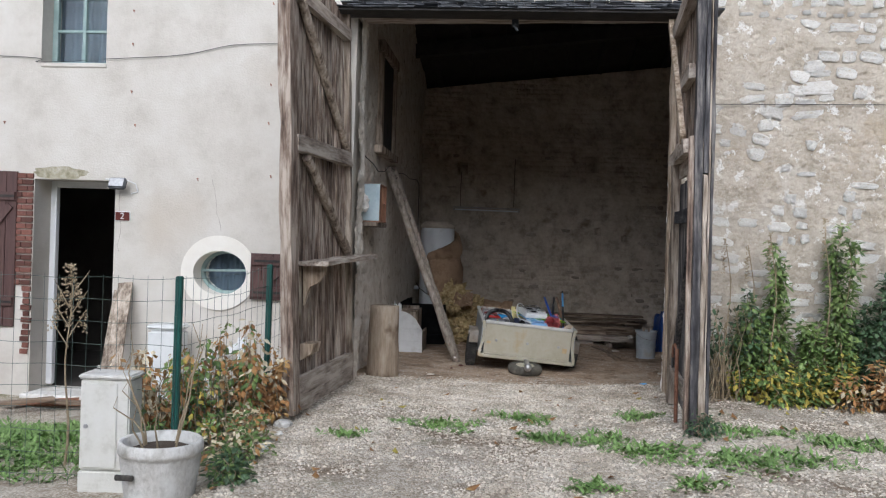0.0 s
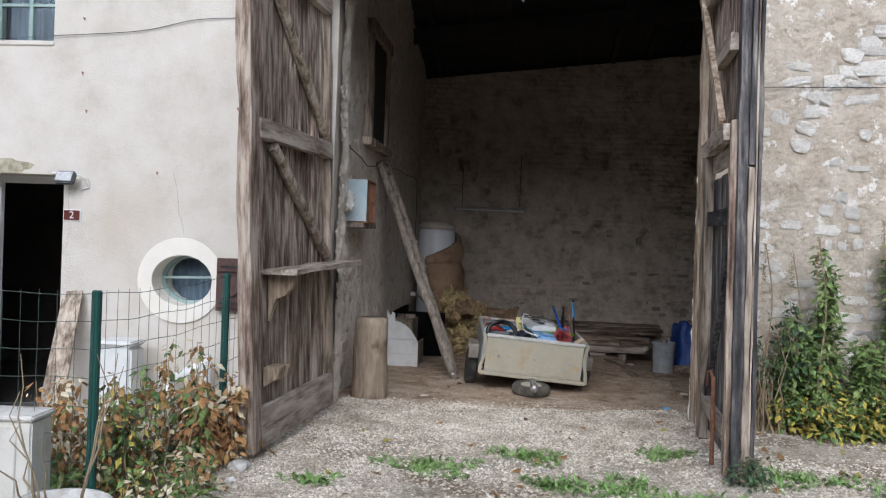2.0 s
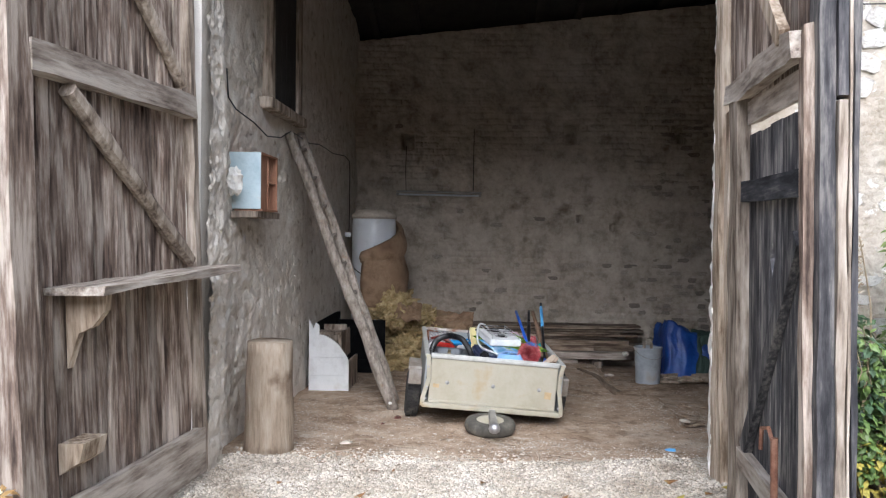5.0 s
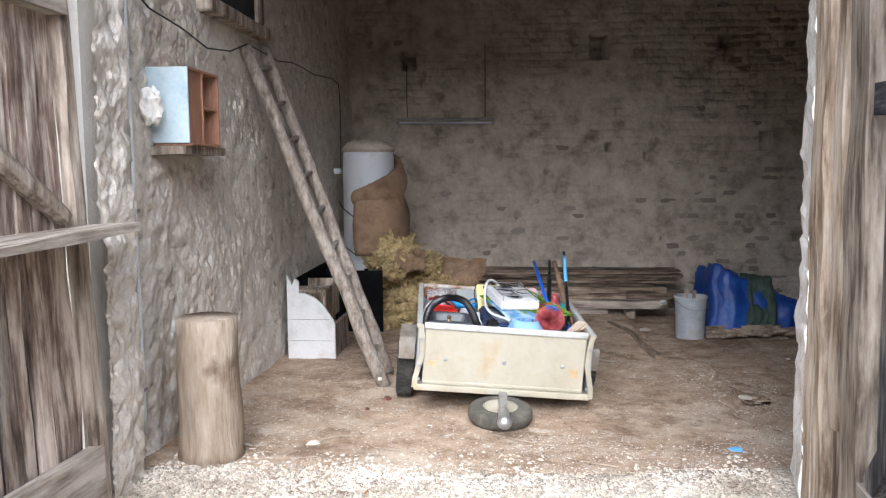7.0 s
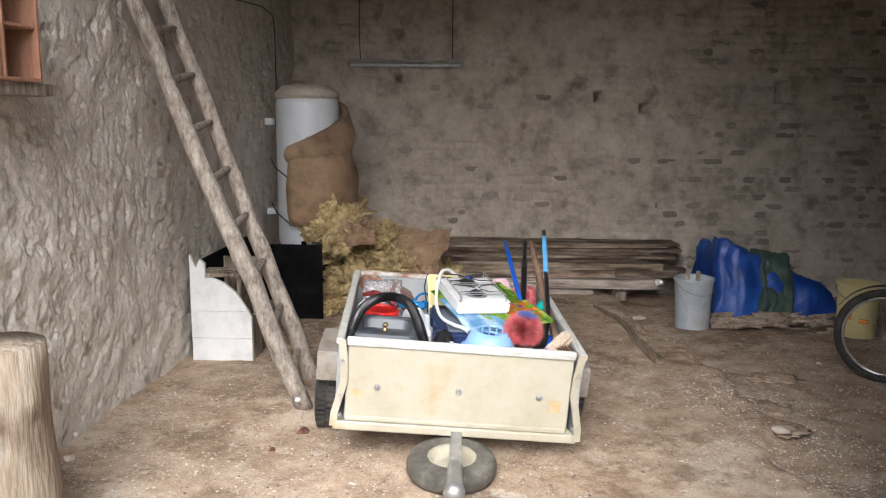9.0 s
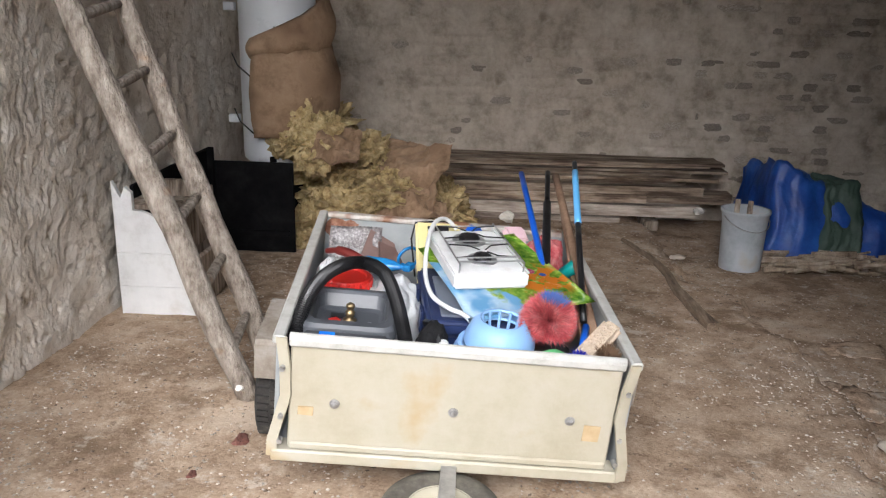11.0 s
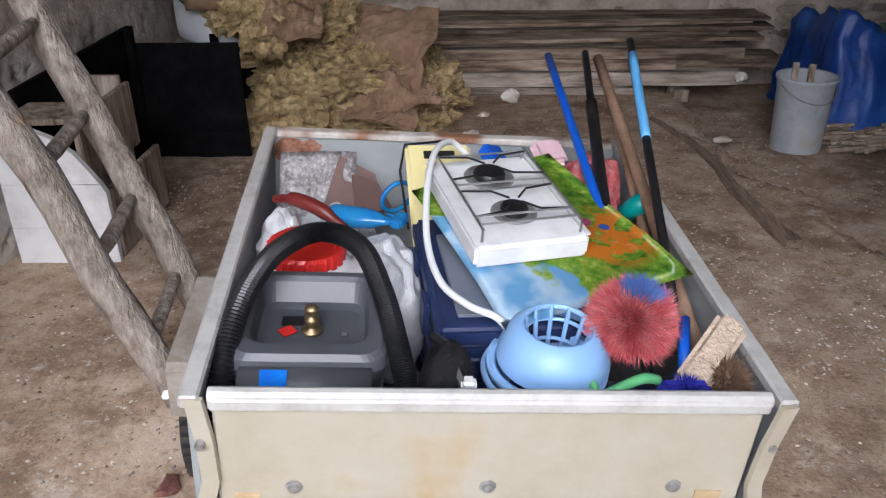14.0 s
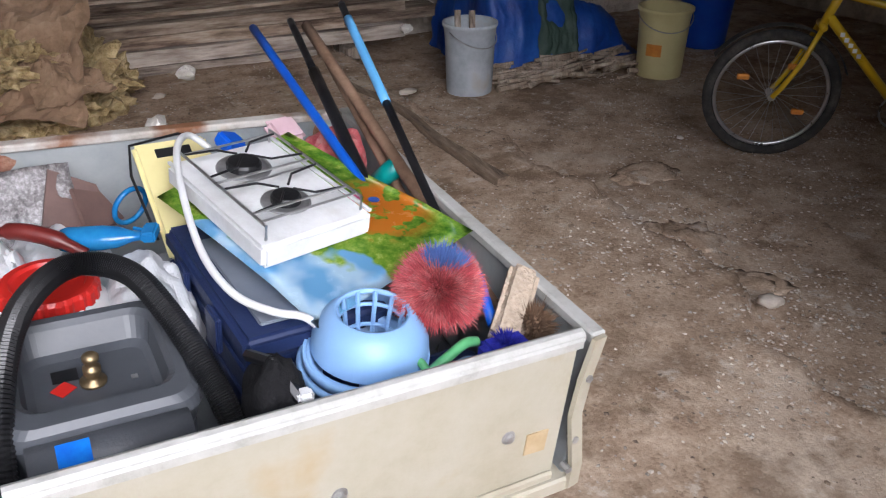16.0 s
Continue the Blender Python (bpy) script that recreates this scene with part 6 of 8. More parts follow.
# printed mat, stove
def mat_node():
    m = surf("printed_mat", [(0.06, 0.20, 0.02), (0.22, 0.42, 0.04), (0.50, 0.62, 0.10)], 22, 0.25, 0.0)
    nt = m.node_tree
    N, L = nt.nodes, nt.links
    b = N["Principled BSDF"]
    green = b.inputs["Base Color"].links[0].from_socket
    tc = N.new("ShaderNodeTexCoord")
    sp_ = N.new("ShaderNodeSeparateXYZ")
    L.new(tc.outputs["Object"], sp_.inputs[0])

    def band(sock, a, z):
        r = N.new("ShaderNodeMapRange")
        r.inputs["From Min"].default_value, r.inputs["From Max"].default_value = a, z
        L.new(sock, r.inputs["Value"])
        return r.outputs[0]

    def mix(fac, a, bcol):
        x = N.new("ShaderNodeMix")
        x.data_type = "RGBA"
        L.new(fac, x.inputs[0])
        if isinstance(a, tuple):
            x.inputs[6].default_value = rgb(a)
        else:
            L.new(a, x.inputs[6])
        if isinstance(bcol, tuple):
            x.inputs[7].default_value = rgb(bcol)
        else:
            L.new(bcol, x.inputs[7])
        return x.outputs[2]

    wob = N.new("ShaderNodeTexNoise")
    wob.inputs["Scale"].default_value = 11.0
    L.new(tc.outputs["Object"], wob.inputs["Vector"])
    mul = N.new("ShaderNodeMath")
    mul.operation = "MULTIPLY_ADD"
    L.new(wob.outputs["Fac"], mul.inputs[0])
    mul.inputs[1].default_value = 0.22
    lean = N.new("ShaderNodeMath")
    lean.operation = "MULTIPLY_ADD"
    L.new(sp_.outputs["Y"], lean.inputs[0])
    lean.inputs[1].default_value = 0.44
    L.new(sp_.outputs["X"], lean.inputs[2])
    L.new(lean.outputs[0], mul.inputs[2])
    skyc = mix(band(wob.outputs["Fac"], 0.42, 0.6), (0.22, 0.50, 0.78), (0.55, 0.74, 0.88))
    col = mix(band(mul.outputs[0], -0.06, -0.045), skyc, green)
    vo = N.new("ShaderNodeTexVoronoi")
    vo.inputs["Scale"].default_value = 9.0
    L.new(tc.outputs["Object"], vo.inputs["Vector"])
    blob = N.new("ShaderNodeTexNoise")
    blob.inputs["Scale"].default_value, blob.inputs["Detail"].default_value = 16.0, 3.0
    L.new(tc.outputs["Object"], blob.inputs["Vector"])
    near = N.new("ShaderNodeVectorMath")
    near.operation = "DISTANCE"
    L.new(tc.outputs["Object"], near.inputs[0])
    near.inputs[1].default_value = (0.13, -0.09, 0.0)
    inside = band(near.outputs["Value"], 0.16, 0.10)
    gate = N.new("ShaderNodeMath")
    gate.operation = "MULTIPLY"
    L.new(inside, gate.inputs[0])
    L.new(band(blob.outputs["Fac"], 0.47, 0.50), gate.inputs[1])
    col = mix(gate.outputs[0], col, (0.75, 0.27, 0.03))
    for pc, prad, cc in (((0.12, -0.02), 0.026, (0.65, 0.12, 0.28)), ((0.16, -0.06), 0.016, (0.08, 0.18, 0.6)), ((0.06, -0.06), 0.022, (0.75, 0.6, 0.05)), ((0.02, 0.16), 0.03, (0.72, 0.62, 0.30)), ((0.10, 0.25), 0.02, (0.6, 0.65, 0.7))):
        dn = N.new("ShaderNodeVectorMath")
        dn.operation = "DISTANCE"
        L.new(tc.outputs["Object"], dn.inputs[0])
        dn.inputs[1].default_value = (pc[0], pc[1], 0)
        col = mix(band(dn.outputs["Value"], prad, prad * 0.85), col, cc)
    L.new(col, b.inputs["Base Color"])
    return m


corner = [Vector((-0.136, 0.79, 0.035)), Vector((0.043, 0.228, 0.005)), Vector((0.511, 0.415, 0.04)), Vector((0.277, 1.04, 0.065))]
ctr = sum(corner, Vector()) / 4
bm = bmesh.new()
ang = radians(21)
gridv = []
for j in range(13):
    row = []
    for i in range(13):
        u, v = i / 12, j / 12
        p = corner[1].lerp(corner[2], u).lerp(corner[0].lerp(corner[3], u), v) - ctr
        p.z += 0.012 * math.sin(3.2 * u + 1.0) * math.sin(2.5 * v) - 0.03 * max(0, 0.25 - v) * 4 * 0.4
        p.rotate(Euler((0, 0, -ang)))
        row.append(bm.verts.new(p))
    gridv.append(row)
for j in range(12):
    for i in range(12):
        bm.faces.new((gridv[j][i], gridv[j][i + 1], gridv[j + 1][i + 1], gridv[j + 1][i]))
bmesh.ops.solidify(bm, geom=bm.faces[:], thickness=0.0015)
solo("printed_mat", bm, mat_node(), "glossy laminated mat printed with blue sky and green garden", "place mat", m=TM @ pose(ctr.x, ctr.y, ctr.z, 0, 0, 21), smooth=True)

st = loaded("camping_stove", "white enamelled two-burner camping stove with wire grates", "camping stove", 0.083, 0.645, 0.045, 3.5, -1, 13)
bm = bmesh.new()
rounded(bm, (-0.142, -0.212, 0.0), (0.142, 0.212, 0.058), 0.010)
part("body", bm, WHITEPAINT, st, "white enamelled body")
bm = bmesh.new()
for lo, hi in (((-0.142, -0.205, 0.058), (-0.134, 0.205, 0.064)), ((0.134, -0.205, 0.058), (0.142, 0.205, 0.064))):
    box(bm, lo, hi)
part("edge_bead", bm, WHITEPAINT, st)
for y, r in ((0.105, 0.052), (-0.075, 0.043)):
    bm = bmesh.new()
    lathe(bm, [(r + 0.014, 0.058), (r + 0.012, 0.062), (r, 0.061), (r * 0.75, 0.060)], 28, m=pose(0.0, y, 0.0))
    part("drip_ring", bm, GALV, st, "grey stained drip ring", smooth=True)
    bm = bmesh.new()
    lathe(bm, [(r * 0.8, 0.058), (r * 0.8, 0.072), (r * 0.7, 0.078), (r * 0.2, 0.08), (0.0, 0.08)], 24, m=pose(0.0, y, 0.0))
    part("burner", bm, BLACKPL, st, "black burner cap")
    bm = bmesh.new()
    for sx in (-1, 1):
        for sy in (-1, 1):
            tube(bm, [(0.012 * sx, y + 0.01 * sy, 0.094), (0.045 * sx, y + 0.048 * sy, 0.094), (0.12 * sx, y + 0.06 * sy, 0.094)], 0.003, 6)
    part("pan_support", bm, BLACKPL, st)
bm = bmesh.new()
for sx in (-0.122, 0.122):
    tube(bm, [(sx, -0.19, 0.06), (sx, -0.19, 0.094), (sx, 0.19, 0.094), (sx, 0.19, 0.06)], 0.0035, 6)
for y in (-0.17, -0.135, -0.015, 0.015, 0.165):
    tube(bm, [(-0.122, y, 0.094), (0.122, y, 0.094)], 0.003, 6)
part("grate", bm, CHROME, st, "wire pan grate")
for x in (-0.06, 0.06):
    bm = bmesh.new()
    lathe(bm, [(0.014, 0.0), (0.014, 0.018), (0.0, 0.02)], 12, m=pose(0.142, x, 0.03, 0, 90, 0))
    part("knob", bm, BLACKPL, st)
gh = loaded("gas_hose", "white rubber gas hose looped from a camping stove", "hose", 0, 0, 0)
bm = bmesh.new()
tube(bm, spline([(0.02, 0.90, 0.10), (-0.03, 0.90, 0.14), (-0.08, 0.80, 0.15), (-0.105, 0.66, 0.11), (-0.11, 0.50, 0.05), (-0.085, 0.37, 0.02), (-0.03, 0.29, 0.012), (0.03, 0.262, 0.0), (0.075, 0.25, -0.05)], 8), 0.0085, 10)
part("tube", bm, WHITEPL, gh, smooth=True)

# yellow board with a hand slot
YBOARD = surf("pale_yellow_board_plastic", [(0.68, 0.60, 0.27), (0.76, 0.69, 0.36)], 3, 0.4, 0.05)
yb2 = loaded("chopping_board", "pale yellow plastic board with a dark hand slot", "board", -0.045, 0.90, -0.02, 38, 0, 6)
bm = bmesh.new()
rounded(bm, (-0.095, -0.17, 0.0), (0.095, 0.15, 0.025), 0.010)
part("slab", bm, YBOARD, yb2)
bm = bmesh.new()
rounded(bm, (-0.045, 0.10, 0.0255), (0.045, 0.125, 0.029), 0.0015)
part("hand_slot", bm, BLACKPL, yb2, "dark hand slot")
bm = bmesh.new()
tube(bm, [(-0.10, -0.1, -0.01), (-0.11, 0.08, -0.01), (-0.09, 0.165, -0.01), (0.04, 0.18, -0.01), (0.09, 0.15, -0.01)], 0.004, 6)
part("wire_rim", bm, BLACKPL, yb2)

# mop bucket with wringer
mb = loaded("mop_bucket", "light blue plastic mop bucket with slotted wringer cone", "bucket", 0.135, 0.205, FLOORZ, 2, 0, 0)
bm = bmesh.new()
h = -FLOORZ - 0.06
lathe(bm, [(0.0, 0.0), (0.10, 0.0), (0.125, h - 0.01), (0.138, h), (0.138, h - 0.018), (0.131, h - 0.02), (0.131, h), (0.120, h - 0.004), (0.098, 0.01), (0.0, 0.01)], 36, sx=1.02)
part("body", bm, SKYPL, mb, smooth=True)
wr = part("wringer", bmesh.new(), SKYPL, mb, "slotted wringer cone")
bm = bmesh.new()
lathe(bm, [(0.132, h - 0.004), (0.130, h + 0.02), (0.112, h + 0.06), (0.084, h + 0.085), (0.078, h + 0.085), (0.078, h + 0.075)], 36, m=pose(0.015, 0.015, 0.0), caps=False)
bm.to_mesh(wr.data)
bm.free()
for p in wr.data.polygons:
    p.use_smooth = True
for k in range(12):
    a = 2 * math.pi * k / 12
    bm = bmesh.new()
    tube(bm, [(0.015 + 0.079 * math.cos(a), 0.015 + 0.079 * math.sin(a), h + 0.083), (0.015 + 0.062 * math.cos(a), 0.015 + 0.062 * math.sin(a), h - 0.02), (0.015 + 0.02 * math.cos(a), 0.015 + 0.02 * math.sin(a), h - 0.05)], 0.0055, 6)
    part("basket_bar", bm, SKYPL, mb)
for r, z in ((0.076, h + 0.05), (0.066, h + 0.005), (0.045, h - 0.035)):
    bm = bmesh.new()
    torus(bm, r, 0.0045, 28, 6, m=pose(0.015, 0.015, z, 90, 0, 0))
    part("basket_ring", bm, SKYPL, mb)
bm = bmesh.new()
lathe(bm, [(0.0, h - 0.058), (0.03, h - 0.056)], 16, m=pose(0.015, 0.015, 0))
part("basket_floor", bm, SKYPL, mb)
bm = bmesh.new()
tube(bm, [(0.145 * math.cos(a), 0.145 * math.sin(a), h - 0.03) for a in [radians(130 + 10 * k) for k in range(16)]], 0.008, 8)
part("handle", bm, SKYPL, mb, smooth=True)
mb.scale = (0.92, 0.92, 1.0)

# fuzzy duster
FUZZR = surf("faded_red_bristles", [(0.42, 0.045, 0.06), (0.60, 0.13, 0.14), (0.70, 0.32, 0.31)], 24, 0.8, 0.0, rand=0.4, island=True)
FUZZB = surf("blue_bristles", [(0.07, 0.14, 0.40), (0.13, 0.23, 0.52)], 14, 0.8, 0.0, rand=0.25, island=True)
FUZZN = surf("brown_bristles", [(0.13, 0.075, 0.04), (0.20, 0.125, 0.075)], 14, 0.85, 0.0, rand=0.25, island=True)
CORE = surf("dark_core", [(0.12, 0.03, 0.03), (0.18, 0.05, 0.05)], 8, 0.9, 0.0)


def bristles(bm, c, r, count, length, rng, keep, thick=0.0016):
    for i in range(count):
        z = rng.uniform(-0.6, 1)
        a = rng.uniform(0, 2 * math.pi)
        s = math.sqrt(1 - z * z)
        d = Vector((s * math.cos(a), s * math.sin(a), z))
        if not keep(d):
            continue
        o = d.orthogonal().normalized() * thick
        j = Vector((rng.uniform(-1, 1), rng.uniform(-1, 1), rng.uniform(-1, 1))) * 0.013
        p = Vector(c) + d * r
        q = Vector(c) + d * (r + length * rng.uniform(0.7, 1.15)) + j
        bm.faces.new([bm.verts.new(p + o), bm.verts.new(p - o), bm.verts.new(q)])
        o2 = d.cross(o)
        bm.faces.new([bm.verts.new(p + o2), bm.verts.new(p - o2), bm.verts.new(q)])


rng = random.Random(9)
du = loaded("ceiling_brush", "round fuzzy brush head in faded red with a blue patch", "brush", 0.305, 0.215, 0.03)
bm = bmesh.new()
lump(bm, (0, 0, 0), 0.058, 3, 0.08, 3)
part("core", bm, CORE, du)
isblue = lambda d: (d - Vector((0.15, 0.10, 0.95)).normalized()).length < 0.55
bm = bmesh.new()
bristles(bm, (0, 0, 0), 0.056, 9000, 0.040, rng, lambda d: not isblue(d), 0.0017)
part("red_bristles", bm, FUZZR, du)
bm = bmesh.new()
bristles(bm, (0, 0, 0), 0.056, 9000, 0.042, rng, isblue, 0.0017)
part("blue_bristles", bm, FUZZB, du)

BEIGE = surf("beige_fleece", [(0.42, 0.33, 0.24), (0.58, 0.48, 0.37)], 60, 0.9, 0.6, 90)
pr = loaded("paint_pad", "beige fleece pad brush leaning in a trailer corner", "brush", 0.475, 0.175, -0.03, 24, 16, -38)
bm = bmesh.new()
rounded(bm, (-0.036, -0.10, 0.0), (0.036, 0.10, 0.035), 0.014)
part("pad", bm, BEIGE, pr)
bm = bmesh.new()
rounded(bm, (-0.033, -0.095, -0.014), (0.033, 0.095, -0.001), 0.004)
part("back_plate", bm, PALEWOOD, pr)
bb = loaded("round_brush", "brown bristle brush lying in a trailer corner", "brush", 0.495, 0.125, -0.055)
bm = bmesh.new()
lump(bm, (0, 0, 0), 0.035, 2, 0.05, 3)
part("core", bm, FUZZN, bb)
bm = bmesh.new()
bristles(bm, (0, 0, 0), 0.03, 1500, 0.026, rng, lambda d: True, 0.002)
part("bristles", bm, FUZZN, bb)
fl = loaded("blue_sponge", "royal blue chenille sponge lying beside brushes", "sponge", 0.395, 0.075, -0.05)
DEEPBLUE = surf("royal_blue_chenille", [(0.01, 0.012, 0.25), (0.025, 0.03, 0.42)], 60, 0.9, 0.5, 90)
bm = bmesh.new()
rounded(bm, (-0.055, -0.035, -0.03), (0.055, 0.035, 0.02), 0.014)
part("sponge", bm, DEEPBLUE, fl)
bm = bmesh.new()
bristles(bm, (0, 0, 0.01), 0.012, 300, 0.02, rng, lambda d: d.z > 0, 0.003)
part("tufts", bm, DEEPBLUE, fl)
GREENPL = surf("light_green_plastic", [(0.10, 0.42, 0.16), (0.16, 0.52, 0.22)], 4, 0.4, 0.0)
bm = bmesh.new()
tube(bm, spline([(0.20, 0.09, -0.09), (0.25, 0.09, -0.055), (0.31, 0.105, -0.035), (0.35, 0.12, -0.05)], 6), 0.011, 8)
solo("brush_handle", bm, GREENPL, "light green curved plastic brush handle", "handle", m=TM, smooth=True)
bm = bmesh.new()
tube(bm, spline([(0.18, 0.15, -0.06), (0.21, 0.10, -0.05), (0.225, 0.06, -0.10)], 6), 0.009, 8)
solo("brush_handle", bm, GREENPL, "thin light green plastic handle", "handle", m=TM, smooth=True)
crumple("cloth_bundle", "dark navy cloth bundle under brushes", "cloth", 0.33, 0.15, -0.25, 0.16, 0.10, 0.15, NAVY, 0.2, 2)
crumple("plastic_bowl_rim", "blue plastic basin wedged under brushes", "basin", 0.33, 0.085, -0.12, 0.075, 0.055, 0.05, SKYPL, 0.08, 1.5)
BLACKCLOTH = surf("black_nylon_cloth", [(0.006, 0.006, 0.007), (0.014, 0.014, 0.015)], 30, 0.85, 0.3, 90, spec=0.2)
bp = loaded("tool_bag", "black fabric tool bag with a white buckle", "bag", -0.078, 0.115, -0.085)
bm = bmesh.new()
lump(bm, (0, 0, 0), 1.0, 4, 0.25, 2.5)
for v in bm.verts:
    v.co = Vector((v.co.x * 0.06, v.co.y * 0.082, v.co.z * 0.12))
part("body", bm, BLACKCLOTH, bp, smooth=True)
bm = bmesh.new()
rounded(bm, (0.012, -0.075, 0.06), (0.042, -0.045, 0.085), 0.006)
part("buckle", bm, WHITEPL, bp, "white plastic buckle")
bm = bmesh.new()
tube(bm, [(-0.03, 0.08, 0.08), (-0.01, 0.0, 0.115), (0.025, -0.07, 0.06)], 0.012, 6)
part("strap", bm, BLACKPL, bp)


# long handles standing out over the rear
def pole(label, tip, low, r, bits, cat="broom handle"):
    tip, low = TI @ Vector(tip), Vector(low)
    p = thing("long_handle", label, cat, TM)
    for a, b, mat, rr, nm in bits:
        bm = bmesh.new()
        n_ = 6
        tube(bm, [low.lerp(tip, a + (b - a) * k / n_) for k in range(n_ + 1)], r * rr, 10, wob=0.12 if mat is GREYWOOD or mat is PALEWOOD else 0)
        part(nm, bm, mat, p, smooth=True)


BRIGHT = surf("bright_blue_handle", [(0.01, 0.09, 0.55), (0.015, 0.13, 0.66)], 3, 0.35, 0.0)
CYANPL = surf("light_blue_grip", [(0.10, 0.36, 0.72), (0.14, 0.44, 0.80)], 3, 0.35, 0.0)
BROWNPOLE = surf("brown_wooden_pole", [(0.15, 0.085, 0.05), (0.24, 0.15, 0.095), (0.32, 0.21, 0.14)], 8, 0.75, 0.3, 30)
pole("bright blue plastic broom handle standing in a trailer", (1.572, 11.60, 0.695), TI @ Vector((1.66, 10.45, 0.43)), 0.014, [(0, 1, BRIGHT, 1.0, "shaft")])
pole("black metal pole standing in a trailer", (1.703, 11.62, 0.70), TI @ Vector((1.635, 10.45, 0.42)), 0.014, [(0, 0.72, BLACKPL, 1.3, "shaft"), (0.72, 1, BLACKPL, 0.9, "upper_shaft")])
pole("brown wooden broom pole standing in a trailer", (1.737, 11.545, 0.698), (0.525, 0.29, -0.13), 0.018, [(0, 1, BROWNPOLE, 1.0, "shaft")])
pole("pale worn wooden pole lying along a trailer side", (1.752, 11.40, 0.64), (0.515, 0.42, -0.20), 0.015, [(0, 1, BROWNPOLE, 1.0, "shaft")])
pole("black mop pole with light blue grip standing in a trailer", (1.802, 11.35, 0.803), TI @ Vector((1.775, 10.42, 0.385)), 0.013, [(0, 0.56, BLACKPL, 0.95, "shaft"), (0.56, 0.93, CYANPL, 1.1, "grip"), (0.93, 1.0, BLACKPL, 0.9, "end_cap")])
bm = bmesh.new()
tube(bm, [(0.425, 0.17, -0.06), (0.46, 0.30, -0.02)], 0.013, 8)
solo("brush_handle", bm, BRIGHT, "short blue plastic brush handle", "handle", m=TM, smooth=True)
# small things towards the rear
PINK = surf("pale_pink_foam", [(0.62, 0.42, 0.46), (0.72, 0.52, 0.55)], 4, 0.7, 0.05)
bm = bmesh.new()
rounded(bm, (-0.055, -0.05, -0.02), (0.055, 0.05, 0.02), 0.018)
solo("foam_pad", bm, PINK, "pale pink round foam pad on a heap", "foam pad", m=TM @ pose(0.30, 1.13, 0.02, 30, 0, 20))
crumple("patterned_bag", "red and white patterned bag on a heap", "bag", 0.42, 1.03, -0.10, 0.11, 0.12, 0.16, FUZZR, 0.25, 3.0)
crumple("plastic_bag", "crumpled white bag under a broom", "bag", 0.22, 1.08, -0.17, 0.14, 0.12, 0.15, BAGWHITE, 0.25, 3.0)
bm = bmesh.new()
lathe(bm, [(0.0, -0.04), (0.028, -0.04), (0.03, 0.03), (0.02, 0.04), (0.0, 0.04)], 16)
solo("plastic_cup", bm, TEAL, "small teal plastic cup wedged beside poles", "cup", m=TM @ pose(0.505, 0.86, -0.02, 20, 40, 0), smooth=True)
bm = bmesh.new()
rounded(bm, (-0.035, -0.03, -0.02), (0.035, 0.03, 0.02), 0.008)
solo("plastic_clip", bm, BRIGHT, "small bright blue plastic clip", "clip", m=TM @ pose(0.11, 1.03, 0.05, 20, 20, 30))
crumple("plastic_bag", "dark clutter of bags at the trailer's bottom", "bag", 0.35, 0.62, -0.33, 0.2, 0.4, 0.09, DARKGREY, 0.3, 3.0)
bm = bmesh.new()
torus(bm, 0.05, 0.007, 28, 8)
solo("plastic_ring", bm, BLUECLEAR, "clear blue plastic ring by the rear panel", "ring", m=TM @ pose(-0.165, 1.0, -0.08, 10, 0, 30), smooth=True)


# ---- the yard ----
CONCRETE = surf("weathered_concrete", [(0.45, 0.43, 0.39), (0.64, 0.625, 0.59), (0.74, 0.73, 0.70)], 7, 0.9, 0.5, 40, stain=(0.25, 0.23, 0.18), stain_scale=4, stain_at=0.60)
PALEBOX = surf("weathered_cabinet_plastic", [(0.54, 0.525, 0.47), (0.66, 0.65, 0.60), (0.70, 0.69, 0.65)], 5, 0.6, 0.15, 60, stain=(0.42, 0.38, 0.29), stain_scale=3, stain_at=0.62)
GREENMETAL = surf("green_fence_paint", [(0.008, 0.06, 0.05), (0.015, 0.09, 0.075)], 8, 0.45, 0.05)
WIRE = surf("dull_green_wire", [(0.06, 0.10, 0.09), (0.10, 0.14, 0.12)], 8, 0.5, 0.0)
SOIL = surf("dark_soil", [(0.05, 0.035, 0.025), (0.09, 0.065, 0.045)], 30, 0.95, 0.8, 60)

cab = thing("meter_cabinet", "weathered pale grey utility cabinet on a plinth", "utility cabinet", pose(-1.60, 5.03, ground_z(-1.45, 5.1) - 0.03, 0, 0, 4))
CZ = 0.53 - ground_z(-1.45, 5.1)
bm = bmesh.new()
rounded(bm, (0.0, 0.0, 0.0), (0.325, 0.22, CZ - 0.62), 0.008)
part("plinth", bm, PALEBOX, cab)
bm = bmesh.new()
rounded(bm, (0.004, 0.004, CZ - 0.614), (0.321, 0.216, CZ - 0.03), 0.010)
part("body", bm, PALEBOX, cab)
bm = bmesh.new()
rounded(bm, (0.018, -0.006, CZ - 0.595), (0.245, 0.006, CZ - 0.055), 0.004)
part("door", bm, PALEBOX, cab)
bm = bmesh.new()
rounded(bm, (-0.008, -0.01, CZ - 0.03), (0.333, 0.23, CZ), 0.010)
part("cap", bm, CONCRETE, cab, "stained cap")
bm = bmesh.new()
lathe(bm, [(0.014, 0.0), (0.014, 0.01), (0.0, 0.012)], 12, m=pose(0.05, -0.006, CZ - 0.33, 90, 0, 0))
part("lock", bm, GALV, cab)

